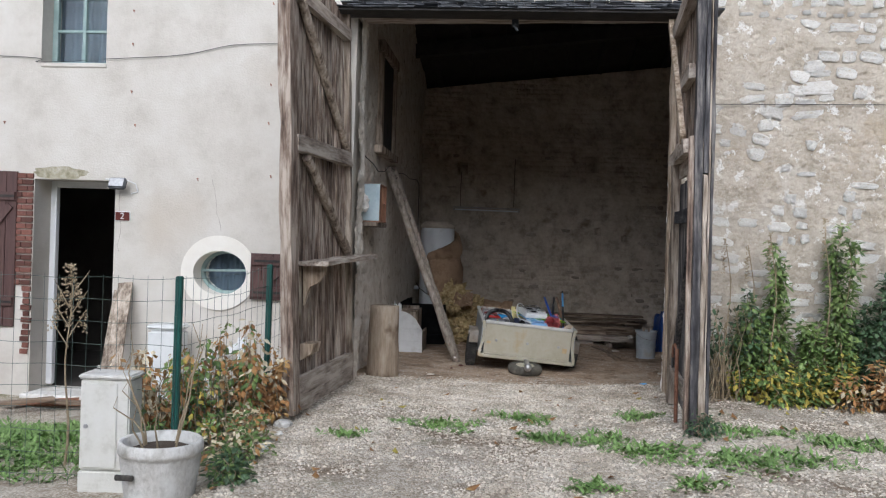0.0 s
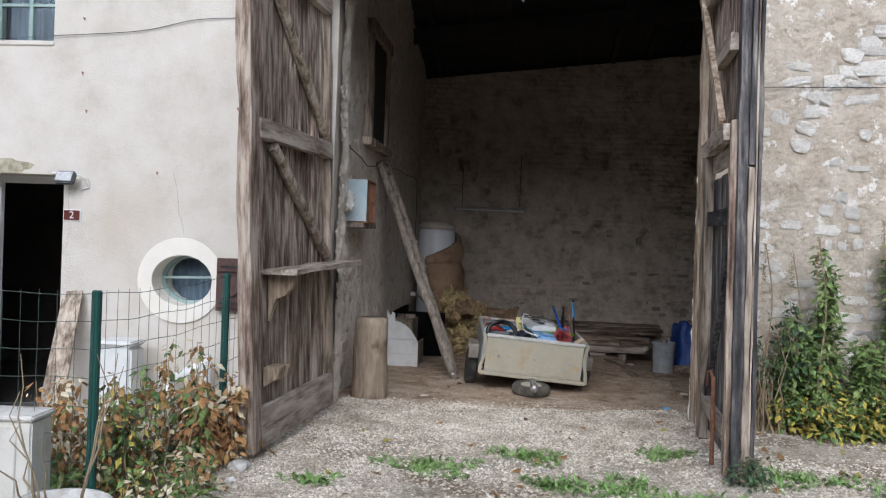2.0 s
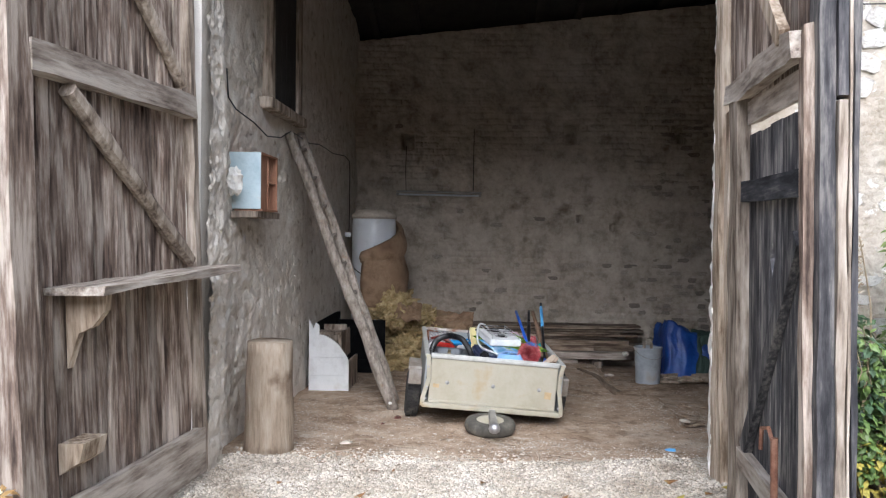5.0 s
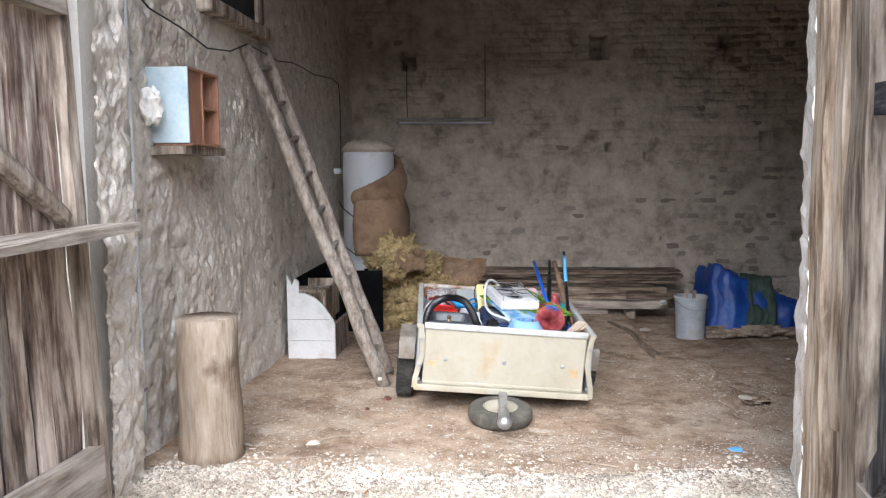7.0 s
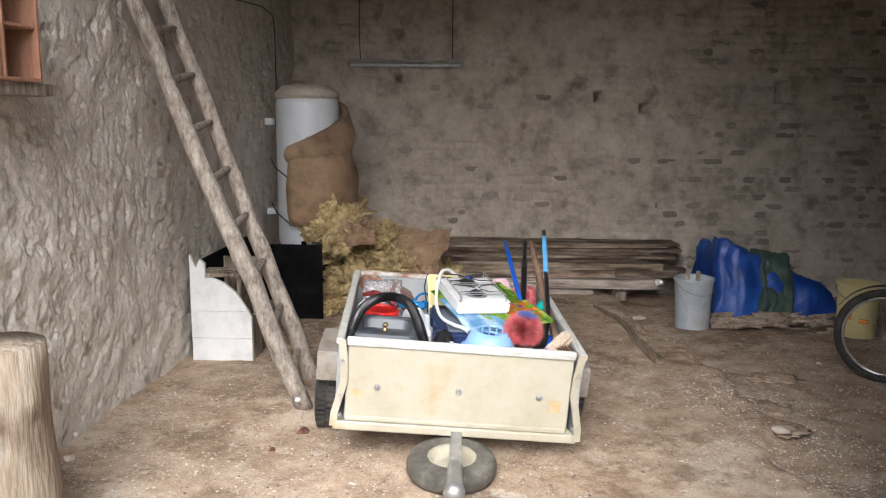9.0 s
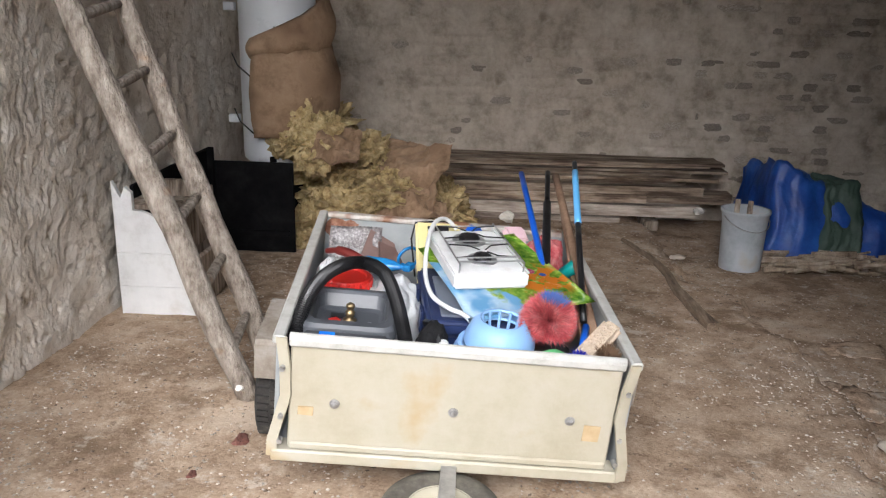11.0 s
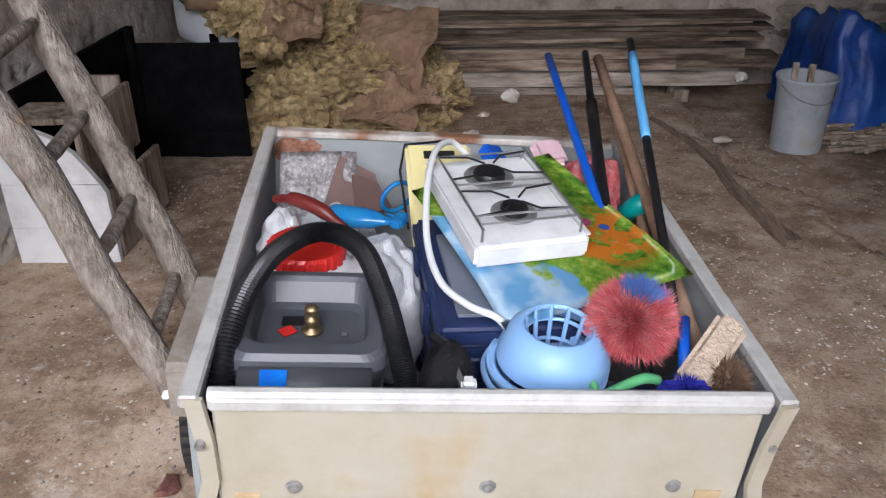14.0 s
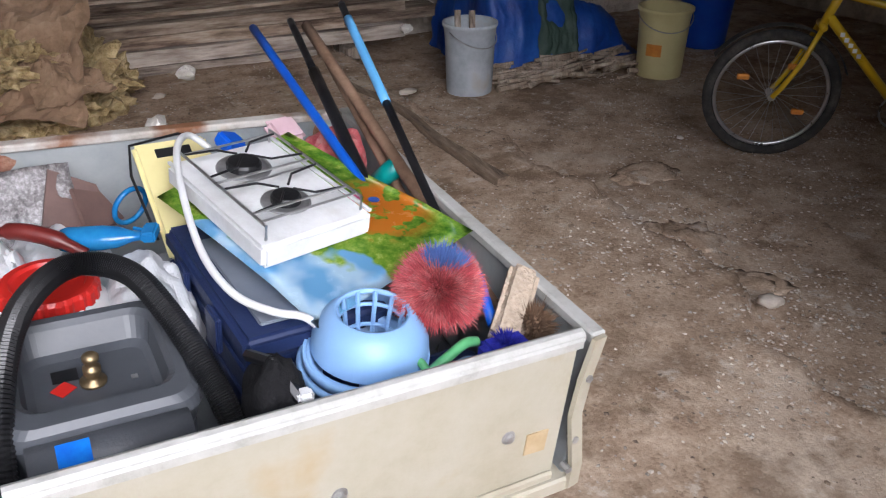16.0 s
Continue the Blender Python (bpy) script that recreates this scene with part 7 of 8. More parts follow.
pot = thing("planter", "fluted round concrete planter with dry bare stems", "planter", pose(-0.87, 4.62, 0.225) @ pose(0, 0, -0.505 * 1.3) @ Matrix.Diagonal((0.91, 0.91, 1.3, 1)))
bm = bmesh.new()
seg = 48
rings = []
for r, z, fl in ((0.15, 0.0, 0), (0.165, 0.03, 1), (0.205, 0.24, 1), (0.240, 0.43, 1), (0.244, 0.445, 0), (0.258, 0.45, 0), (0.263, 0.465, 0), (0.260, 0.497, 0), (0.248, 0.505, 0), (0.225, 0.50, 0), (0.215, 0.45, 0)):
    ring = []
    for k in range(seg):
        a = 2 * math.pi * k / seg
        rr = r * (1 + (0.034 * math.cos(a * 24) if fl else 0) + 0.008 * noise.noise(Vector((a * 2, z * 9, 4))))
        ring.append(bm.verts.new((rr * math.cos(a), rr * math.sin(a), z)))
    rings.append(ring)
for a, b in zip(rings, rings[1:]):
    for k in range(seg):
        bm.faces.new((a[k], a[(k + 1) % seg], b[(k + 1) % seg], b[k]))
bm.faces.new(rings[0][::-1])
part("pot", bm, CONCRETE, pot, smooth=True)
bm = bmesh.new()
lathe(bm, [(0.222, 0.45), (0.15, 0.47), (0.0, 0.475)], 30, caps=False)
part("soil", bm, SOIL, pot)
bm = bmesh.new()
box(bm, (-0.18, -0.255, 0.36), (-0.06, -0.235, 0.385), bevel=0.006)
part("side_handle", bm, RUBBER, pot, "dark iron handle")
rng = random.Random(21)
for k in range(8):
    bm = bmesh.new()
    a = rng.uniform(0, 6.28)
    x, y = 0.10 * math.cos(a), 0.10 * math.sin(a)
    L = rng.uniform(0.25, 0.62)
    pts = [(x, y, 0.45)]
    for j in range(1, 6):
        pts.append((x + math.cos(a) * 0.045 * j * rng.uniform(0.4, 1.2), y + math.sin(a) * 0.045 * j, 0.45 + L * j / 5))
    tube(bm, pts, [0.007, 0.006, 0.005, 0.004, 0.003, 0.002], 5)
    part("stem", bm, STALK, pot)


def leaf_quad(bm, p, d, n, L, w, curl=0.25):
    """A pointed leaf: two bent halves from base p along d."""
    s = d.cross(n)
    if s.length < 1e-4:
        s = d.orthogonal()
    s.normalize()
    n = s.cross(d).normalized()
    m1 = p + d * L * 0.45
    tip = p + d * L - n * L * curl
    a, b = bm.verts.new(m1 + s * w / 2 - n * w * 0.12), bm.verts.new(m1 - s * w / 2 - n * w * 0.12)
    v0, v1, c = bm.verts.new(p), bm.verts.new(tip), bm.verts.new(m1)
    bm.faces.new((v0, a, c))
    bm.faces.new((a, v1, c))
    bm.faces.new((v0, c, b))
    bm.faces.new((c, v1, b))


def rand_dir(rng, up=0.2):
    v = Vector((rng.uniform(-1, 1), rng.uniform(-1, 1), rng.uniform(-0.7, 1) + up))
    return v.normalized() if v.length > 0.05 else Vector((0, 0, 1))


def shrub(name, label, x, y, w, d, h, stems, leaves, rng, size=(0.045, 0.085), droop=0.3, group=""):
    """Stems that rise from one root, with leaves along their upper parts."""
    z0 = ground_z(x, y) - 0.02
    s = thing(name, label, "shrub", pose(x, y, z0), group=group)
    paths = []
    for i in range(stems):
        bm = bmesh.new()
        bx, by = rng.uniform(-w * 0.35, w * 0.35), rng.uniform(-d * 0.4, d * 0.4)
        tx, ty = bx + rng.uniform(-w * 0.25, w * 0.25), by + rng.uniform(-d * 0.3, d * 0.3)
        hh = h * rng.uniform(0.55, 1.0) * (1 - 0.35 * abs(bx) / w)
        pts = []
        for k in range(7):
            u = k / 6
            pts.append(Vector((bx + (tx - bx) * u + 0.03 * math.sin(k * 1.7 + i), by + (ty - by) * u + 0.02 * math.cos(k * 2.1 + i), hh * u)))
        tube(bm, pts, [0.007 - 0.0008 * k for k in range(7)], 5)
        part("stem", bm, STALK, s)
        paths.append(pts)
    for mat, share, lo, hi in leaves:
        bm = bmesh.new()
        for i in range(int(share * 1.9)):
            pts = rng.choice(paths)
            u = rng.uniform(lo, hi) * 5.99
            k = int(u)
            p = pts[k].lerp(pts[k + 1], u - k)
            side = rand_dir(rng, 0.0)
            p = p + Vector((side.x, side.y, side.z * 0.4)) * rng.uniform(0.01, 0.13) * (1.25 - u / 7)
            dd = (side + Vector((0, 0, -droop))).normalized()
            L = rng.uniform(*size)
            leaf_quad(bm, p, dd, Vector((rng.uniform(-0.5, 0.5), -0.4, 1)).normalized(), L, L * rng.uniform(0.45, 0.65))
        part("leaves", bm, mat, s, kind_label(mat))
    return s


def kind_label(mat):
    return {"green_leaves": "green leaves", "dark_green_leaves": "dark green leaves", "withered_leaves": "withered orange-brown leaves", "yellow_leaves": "yellowing leaves"}.get(mat.name, "leaves")


rng = random.Random(31)
WALLSIDE = "shrubs along the stone wall"
shrub("shrub", "tall leafy green shrub against the stone wall", 3.42, 8.05, 0.34, 0.3, 1.25, 6, [(DARKLEAF, 160, 0.4, 1.0), (LEAF, 420, 0.15, 0.95), (YELLOWLEAF, 90, 0.05, 0.4)], rng, group=WALLSIDE)
shrub("shrub", "tall narrow green shrub against the stone wall", 3.68, 8.05, 0.26, 0.3, 1.78, 5, [(LEAF, 640, 0.15, 1.0), (YELLOWLEAF, 110, 0.05, 0.4)], rng, group=WALLSIDE)
shrub("shrub", "green shrub with yellowing lower leaves by the stone wall", 3.92, 7.98, 0.28, 0.3, 1.20, 6, [(LEAF, 460, 0.12, 1.0), (YELLOWLEAF, 130, 0.05, 0.5)], rng, group=WALLSIDE)
shrub("shrub", "tall bright green shrub against the stone wall", 4.18, 8.06, 0.32, 0.3, 1.90, 6, [(LEAF, 860, 0.14, 1.0), (YELLOWLEAF, 130, 0.05, 0.35)], rng, group=WALLSIDE)
shrub("shrub", "dark green leafy shrub against the stone wall", 4.52, 8.02, 0.36, 0.3, 1.40, 7, [(DARKLEAF, 760, 0.15, 1.0), (YELLOWLEAF, 60, 0.05, 0.3)], rng, group=WALLSIDE)
shrub("shrub", "tall dark green shrub against the stone wall", 4.85, 8.02, 0.42, 0.35, 2.0, 8, [(DARKLEAF, 1350, 0.12, 1.0), (YELLOWLEAF, 60, 0.05, 0.3)], rng, group=WALLSIDE)
shrub("shrub", "low withered orange shrub at the wall's foot", 4.55, 7.72, 0.9, 0.3, 0.52, 16, [(DRYLEAF, 420, 0.2, 1.0), (STRAWLEAF, 160, 0.1, 0.9)], rng)
shrub("shrub", "low yellow-green undergrowth at the wall's foot", 3.80, 7.82, 0.9, 0.3, 0.42, 14, [(YELLOWLEAF, 140, 0.2, 1.0), (LEAF, 220, 0.1, 1.0)], rng)
shrub("shrub", "bare grey twigs beside the barn door", 3.12, 8.0, 0.35, 0.25, 1.05, 24, [(DARKLEAF, 70, 0.5, 1.0)], rng)
for x, h in ((3.14, 1.55), (3.36, 1.5), (3.56, 1.62), (4.05, 1.78)):
    bm = bmesh.new()
    gz = ground_z(x, 7.95) - 0.02
    tube(bm, [(x + 0.05 * math.sin(k * 0.9 + x) * k / 8, 7.95, gz + h * k / 8) for k in range(9)], [0.009 - 0.0006 * k for k in range(9)], 5)
    for k in range(60):
        p = Vector((x + 0.05 * math.sin(7.2 + x) + rng.uniform(-0.015, 0.015), 7.95 + rng.uniform(-0.015, 0.015), gz + h * rng.uniform(0.78, 1.0)))
        leaf_quad(bm, p, rand_dir(rng, 0.6), Vector((0, -1, 0.3)), 0.026, 0.012)
    solo("dry_stalk", bm, STALK, "tall dry seed stalk rising out of shrubs", "plant", group="dry stalks by the stone wall")
CLUMP = "withered flowers behind the fence"
for x, y, w, h, st_, mix in ((-0.98, 6.10, 0.46, 1.0, 16, ((DRYLEAF, 260), (LEAF, 190), (STRAWLEAF, 110))), (-1.20, 5.85, 0.40, 0.86, 14, ((LEAF, 240), (DRYLEAF, 120), (YELLOWLEAF, 70))),
                             (-1.42, 5.72, 0.40, 0.80, 14, ((DRYLEAF, 230), (STRAWLEAF, 150), (LEAF, 40))), (-0.80, 6.42, 0.34, 0.80, 12, ((DRYLEAF, 260), (STRAWLEAF, 60))), (-1.66, 5.95, 0.36, 0.82, 12, ((DRYLEAF, 170), (STRAWLEAF, 90)))):
    shrub("shrub", "withered orange, straw and green flower clump behind a fence", x, y, w, w, h, st_, [(m_, c_, 0.15, 1.0) for m_, c_ in mix], rng, size=(0.03, 0.085), droop=0.8, group=CLUMP)
shrub("shrub", "dry low plants beside the gravel", -0.70, 5.55, 0.42, 0.75, 0.36, 20, [(LEAF, 260, 0.1, 1.0), (STRAWLEAF, 130, 0.1, 1.0), (DRYLEAF, 90, 0.1, 1.0)], rng, size=(0.03, 0.07))
shrub("shrub", "low green plant beside a planter", -0.55, 4.9, 0.22, 0.3, 0.24, 10, [(DARKLEAF, 150, 0.1, 1.0), (LEAF, 80, 0.1, 1.0)], rng, size=(0.03, 0.06))
shrub("shrub", "green plant growing between a cabinet and fence", -1.28, 5.35, 0.3, 0.25, 0.42, 10, [(LEAF, 240, 0.1, 1.0)], rng, size=(0.03, 0.07))
shrub("shrub", "grey-green lavender tuft on gravel", 2.62, 6.45, 0.16, 0.14, 0.26, 10, [(DARKLEAF, 120, 0.2, 1.0)], rng, size=(0.03, 0.05))

bm = bmesh.new()
base = Vector((-2.02, 5.62, ground_z(-2.02, 5.62)))
tube(bm, [base + Vector((0.02 * math.sin(k), 0, 0.155 * k)) for k in range(10)], [0.010 - 0.0008 * k for k in range(10)], 6)
for k in range(6):
    a = -0.6 + 0.25 * k
    b0 = base + Vector((0, 0, 0.85 + 0.07 * k))
    tip = b0 + Vector((0.13 * (1 if k % 2 else -1), 0.04 * a, 0.20))
    tube(bm, [b0, b0.lerp(tip, 0.6), tip], [0.005, 0.004, 0.002], 5)
for k in range(260):
    u = rng.random()
    p = base + Vector((rng.uniform(-0.03, 0.03) + (0.13 * rng.choice((-1, 0, 1)) * (1 - u)), rng.uniform(-0.02, 0.02), 0.95 + 0.48 * u))
    leaf_quad(bm, p, rand_dir(rng, 0.5), Vector((0, -1, 0.3)), 0.028, 0.014)
solo("dry_stalk", bm, STALK, "tall dry seed stalk standing by the fence", "plant")

# weeds
rng = random.Random(17)
wi = 0
for x, y, r, n_ in ((0.61, 6.63, 0.26, 150), (1.28, 7.08, 0.22, 120), (1.40, 6.43, 0.15, 80), (1.82, 6.35, 0.24, 140), (2.15, 6.0, 0.28, 170), (2.66, 5.70, 0.33, 200), (3.1, 5.75, 0.25, 120), (3.60, 6.35, 0.34, 210), (2.95, 6.55, 0.22, 110), (4.1, 6.2, 0.3, 150), (2.24, 7.18, 0.18, 80), (1.66, 5.1, 0.16, 70), (2.3, 5.2, 0.14, 60), (-0.1, 6.15, 0.14, 50), (-2.6, 6.3, 0.6, 900), (-3.3, 6.5, 0.6, 800), (-2.3, 5.7, 0.45, 500), (-3.0, 5.7, 0.5, 500), (-2.0, 6.5, 0.4, 300)):
    bm = bmesh.new()
    for i in range(int(n_ * 2.2)):
        a = rng.uniform(0, 6.28)
        q = r * 1.25 * rng.random() ** 0.75 * (1 + 0.35 * math.sin(3 * a + x * 9))
        p = Vector((x + q * math.cos(a), y + q * math.sin(a) * 0.75, 0))
        p.z = ground_z(p.x, p.y) - 0.004
        dd = Vector((rng.uniform(-1, 1), rng.uniform(-1, 1), rng.uniform(0.35, 1.1))).normalized()
        L = rng.uniform(0.035, 0.095)
        leaf_quad(bm, p, dd, Vector((0, 0, 1)), L, L * rng.uniform(0.2, 0.4), 0.35)
    solo("weed", bm, GRASSMAT, "low green weed patch growing in gravel", "weeds", kind="stuff", group="weed patches")

# fallen leaves
for i in range(80):
    x, y = rng.uniform(-0.6, 4.5), rng.uniform(4.2, 8.6)
    if i < 6:
        x, y = ((0.18, 7.3), (0.0, 8.2), (1.5, 7.85), (2.75, 6.3), (3.3, 6.75), (2.3, 8.4))[i]
    bm = bmesh.new()
    L = rng.uniform(0.05, 0.11)
    leaf_quad(bm, Vector((0, -L / 2, 0.012)), Vector((0, 1, 0.1)).normalized(), Vector((0.2, 0, 1)).normalized(), L, L * 0.6, -0.12)
    zz = floor_z(x, y) if y > FRONT else ground_z(x, y)
    solo("fallen_leaf", bm, rng.choice((YELLOWLEAF, DRYLEAF, DRYLEAF)), "curled fallen autumn leaf on gravel", "leaf", m=pose(x, y, zz, rng.uniform(-8, 8), rng.uniform(-8, 8), rng.uniform(0, 360)), group="fallen leaves")

# wire fence
fence = thing("wire_fence", "green welded wire fence on green metal posts", "fence")
line = [(-4.6, 5.25), (-1.036, 5.2), (-0.864, 6.6), (-0.80, 8.3)]
for x, y, top_z in ((-3.5, 5.23, 1.15), (-1.036, 5.2, 1.14), (-0.864, 6.6, 1.19)):
    bm = bmesh.new()
    z0 = ground_z(x, y) - 0.05
    rounded(bm, (x - 0.022, y - 0.02, z0), (x + 0.022, y + 0.02, top_z), 0.006)
    part("post", bm, GREENMETAL, fence)
bm = bmesh.new()
tube(bm, [(-4.1, 4.2, -0.35), (-3.5, 5.2, 0.5)], 0.016, 6)
part("strut", bm, GREENMETAL, fence)
bm = bmesh.new()
for (xa, ya), (xb, yb_) in zip(line, line[1:]):
    L = math.hypot(xb - xa, yb_ - ya)
    n_ = max(2, int(L / 0.1))
    pts0 = []
    for k in range(n_ + 1):
        u = k / n_
        x, y = xa + (xb - xa) * u, ya + (yb_ - ya) * u
        zt = 1.12 + 0.04 * (y - 5.2) / 1.4 - 0.02 * math.sin(math.pi * u)
        zg = ground_z(x, y) if y < FRONT else -0.3
        pts0.append((x, y, zg, zt))
        tube(bm, [(x, y - 0.025, zg), (x + 0.004 * math.sin(k * 2.3), y - 0.025, (zg + zt) / 2), (x, y - 0.025, zt + 0.02)], 0.0017, 3, cap=False)
    for j in range(10):
        tube(bm, [(p[0], p[1] - 0.028, p[3] - 0.145 * j + 0.006 * math.sin(i * 1.1 + j)) for i, p in enumerate(pts0) if p[3] - 0.145 * j > p[2] - 0.2], 0.0021, 3, cap=False)
wires = part("wire_mesh", bm, WIRE, fence, "thin green welded wires")
wires["kind"] = "stuff"

# at the house's foot
bm = bmesh.new()
plank(bm, (-2.80, 7.75, ground_z(-2.8, 7.75) + 0.01), (-2.93, 8.30, 0.88), 0.15, 0.025, n=6, wob=0.006)
solo("leaning_plank", bm, GREYWOOD, "grey weathered plank leaning on the house wall", "plank", group="leaning planks")
bm = bmesh.new()
plank(bm, (-2.87, 7.70, ground_z(-2.87, 7.7) + 0.01), (-3.0, 8.30, 0.80), 0.10, 0.02, n=6, wob=0.006)
solo("leaning_plank", bm, GREYWOOD, "narrow grey weathered plank leaning on the house wall", "plank", group="leaning planks")
bin_ = thing("plastic_bin", "white plastic bin standing by the house wall", "bin", pose(-2.32, 8.0, ground_z(-2.3, 8.0)))
bm = bmesh.new()
rounded(bm, (-0.16, -0.14, 0.0), (0.16, 0.14, 0.70), 0.03)
part("body", bm, WHITEPL, bin_)
bm = bmesh.new()
rounded(bm, (-0.172, -0.152, 0.70), (0.172, 0.152, 0.75), 0.02)
part("lid", bm, WHITEPL, bin_)
bm = bmesh.new()
tube(bm, [(-1.95, 8.15, ground_z(-1.95, 8.1) + 0.3), (-1.6, 8.15, ground_z(-1.6, 8.1) + 0.42)], 0.05, 10)
tube(bm, [(-1.95, 8.15, ground_z(-1.95, 8.1)), (-1.95, 8.15, ground_z(-1.95, 8.1) + 0.3)], 0.05, 10)
tube(bm, [(-1.6, 8.15, ground_z(-1.6, 8.1)), (-1.6, 8.15, ground_z(-1.6, 8.1) + 0.5)], 0.05, 10)
solo("waste_pipe", bm, WHITEPL, "white plastic waste pipe at the wall's foot", "pipe", smooth=True)
for i, (x, y, L, a) in enumerate(((-3.35, 7.85, 0.8, 14), (-3.5, 7.75, 0.7, 24), (-3.25, 7.7, 0.6, -10), (-3.5, 7.5, 0.5, 40))):
    bm = bmesh.new()
    plank(bm, (-L / 2, 0, 0.02 + 0.03 * i), (L / 2, 0, 0.035 + 0.03 * i), 0.09, 0.03, side=(0, 1, 0), n=4, wob=0.005)
    solo("scrap_board", bm, REDWOOD if i < 2 else OLDBOARD, "short reddish scrap board lying by the doorstep", "board", m=pose(x, y, ground_z(x, y), 0, 0, a), group="scrap boards")
rng = random.Random(41)
for i in range(16):
    x, y = (-0.75 + rng.uniform(-0.25, 0.25), 5.6 + rng.uniform(-0.5, 1.6))
    r = rng.uniform(0.03, 0.09)
    bm = bmesh.new()
    lump(bm, (0, 0, 0), r, 2, 0.4, 3, (1, 0.8, 0.55))
    solo("stone", bm, LIMESTONE if i % 2 else CONCRETE, "loose pale stone edging the gravel", "stone", m=pose(x, y, ground_z(x, y) + r * 0.25, 0, 0, rng.uniform(0, 360)), group="edging stones")

for i in range(22):
    x, y = (-0.52 + rng.uniform(0.0, 0.16), 8.42 + rng.uniform(0.0, 2.2)) if i < 14 else (2.58 - rng.uniform(0.0, 0.12), 8.35 + rng.uniform(0, 0.5))
    r = rng.uniform(0.02, 0.075)
    bm = bmesh.new()
    lump(bm, (0.3 * i, 0, 0), r, 2, 0.5, 3, (1, 0.85, 0.6))
    solo("stone", bm, LIMESTONE if i % 3 else DAUB, "crumbled stone lying at the barn wall's foot", "stone", m=pose(x, y, floor_z(x, y) + r * 0.2, 0, 0, rng.uniform(0, 360)), group="rubble at the wall's foot")

# number plate, flood lamp, cables, hooks
plate = thing("house_number", "brown enamel house number plate reading 2", "number plate", pose(-3.01, FRONT - 0.006, 1.578))
MAROON = surf("maroon_enamel", [(0.09, 0.02, 0.015), (0.12, 0.028, 0.02)], 5, 0.3, 0.0)
bm = bmesh.new()
rounded(bm, (-0.085, -0.004, -0.053), (0.085, 0.004, 0.053), 0.003)
part("border", bm, WHITEPL, plate, "white border")
bm = bmesh.new()
rounded(bm, (-0.077, -0.008, -0.045), (0.077, -0.0045, 0.045), 0.001)
part("field", bm, MAROON, plate)
txt = bpy.data.curves.new("number", "FONT")
txt.body, txt.size, txt.align_x, txt.align_y, txt.extrude = "2", 0.095, "CENTER", "CENTER", 0.001
tob = new("number", txt)
tob.data.materials.append(WHITEPL)
tob.parent = plate
tob.matrix_local = pose(0, -0.0095, 0, 90, 0, 0)
flood = thing("flood_lamp", "grey outdoor flood lamp with a white cable, unlit", "lamp", pose(-3.02, FRONT, 1.86))
bm = bmesh.new()
rounded(bm, (-0.09, -0.16, -0.06), (0.09, -0.10, 0.06), 0.012, m=pose(0, 0, 0, -25, 0, 0))
part("housing", bm, DARKGREY, flood)
bm = bmesh.new()
box(bm, (-0.075, -0.163, -0.045), (0.075, -0.1605, 0.045), m=pose(0, 0, 0, -25, 0, 0))
part("lens", bm, GALV, flood)
bm = bmesh.new()
tube(bm, [(0.0, -0.10, 0.0), (0.0, -0.03, 0.06), (0.0, 0.0, 0.06)], 0.014, 8)
part("arm", bm, DARKGREY, flood)
bm = bmesh.new()
tube(bm, [(-0.14, -0.10, 0.10), (0.10, -0.09, 0.09), (0.16, -0.04, 0.06), (0.17, -0.01, -0.02), (0.10, -0.01, -0.04)], 0.007, 6)
part("cable", bm, WHITEPL, flood)
bm = bmesh.new()
tube(bm, spline([(-9, FRONT - 0.015, 3.30), (-4.4, FRONT - 0.015, 3.25), (-3.98, FRONT - 0.02, 3.19), (-3.2, FRONT - 0.02, 3.235), (-2.4, FRONT - 0.015, 3.29), (-1.85, FRONT - 0.015, 3.40), (-1.2, FRONT - 0.015, 3.42)], 8), 0.0035, 5)
solo("wall_cable", bm, CABLE, "thin cable stapled across the house wall", "cable")
for x, z in ((-4.35, 2.55), (-2.95, 3.75), (-2.95, 3.4), (-2.9, 2.55), (-2.95, 2.9), (-1.45, 3.0), (-1.45, 3.84), (-1.42, 2.05), (-2.2, 2.0), (-1.46, 2.6)):
    bm = bmesh.new()
    tube(bm, [(x, FRONT + 0.01, z), (x, FRONT - 0.03, z), (x + 0.012, FRONT - 0.035, z - 0.025)], 0.006, 5)
    solo("wall_hook", bm, RUST, "small rusty iron hook in the render", "hook", group="wall hooks")
bm = bmesh.new()
tube(bm, [(2.7 + 0.4 * k, FRONT - 0.05, 2.87 + 0.006 * k) for k in range(16)], 0.004, 5)
solo("wall_cable", bm, CABLE, "thin cable along the stone wall", "cable")
bm = bmesh.new()
plank(bm, (1.055, FRONT - 0.02, 3.62), (1.055, FRONT - 0.02, 3.78), 0.07, 0.06, n=3, wob=0.006)
tube(bm, [(1.055, FRONT - 0.06, 3.64), (1.055, FRONT - 0.10, 3.60), (1.08, FRONT - 0.10, 3.56)], 0.012, 6)
solo("iron_catch", bm, DARKGREY, "dark iron catch on the lintel", "catch")
bm = bmesh.new()
plank(bm, (2.69, FRONT + 0.02, -0.05), (2.68, FRONT + 0.02, 3.6), 0.09, 0.10, n=14, wob=0.02)
solo("door_post", bm, PALEWOOD, "rotted pale timber door post", "post", kind="structure")
bm = bmesh.new()
rings = []
for k in range(101):
    z = -0.1 + 3.75 * k / 100
    rings.append([bm.verts.new((2.645 + 0.025 * q + 0.022 * noise.noise(Vector((q * 0.7, z * 6, 2))) + 0.018 * noise.noise(Vector((q, z * 19, 5))), FRONT + 0.06 + 0.40 * q / 4, z)) for q in range(5)])
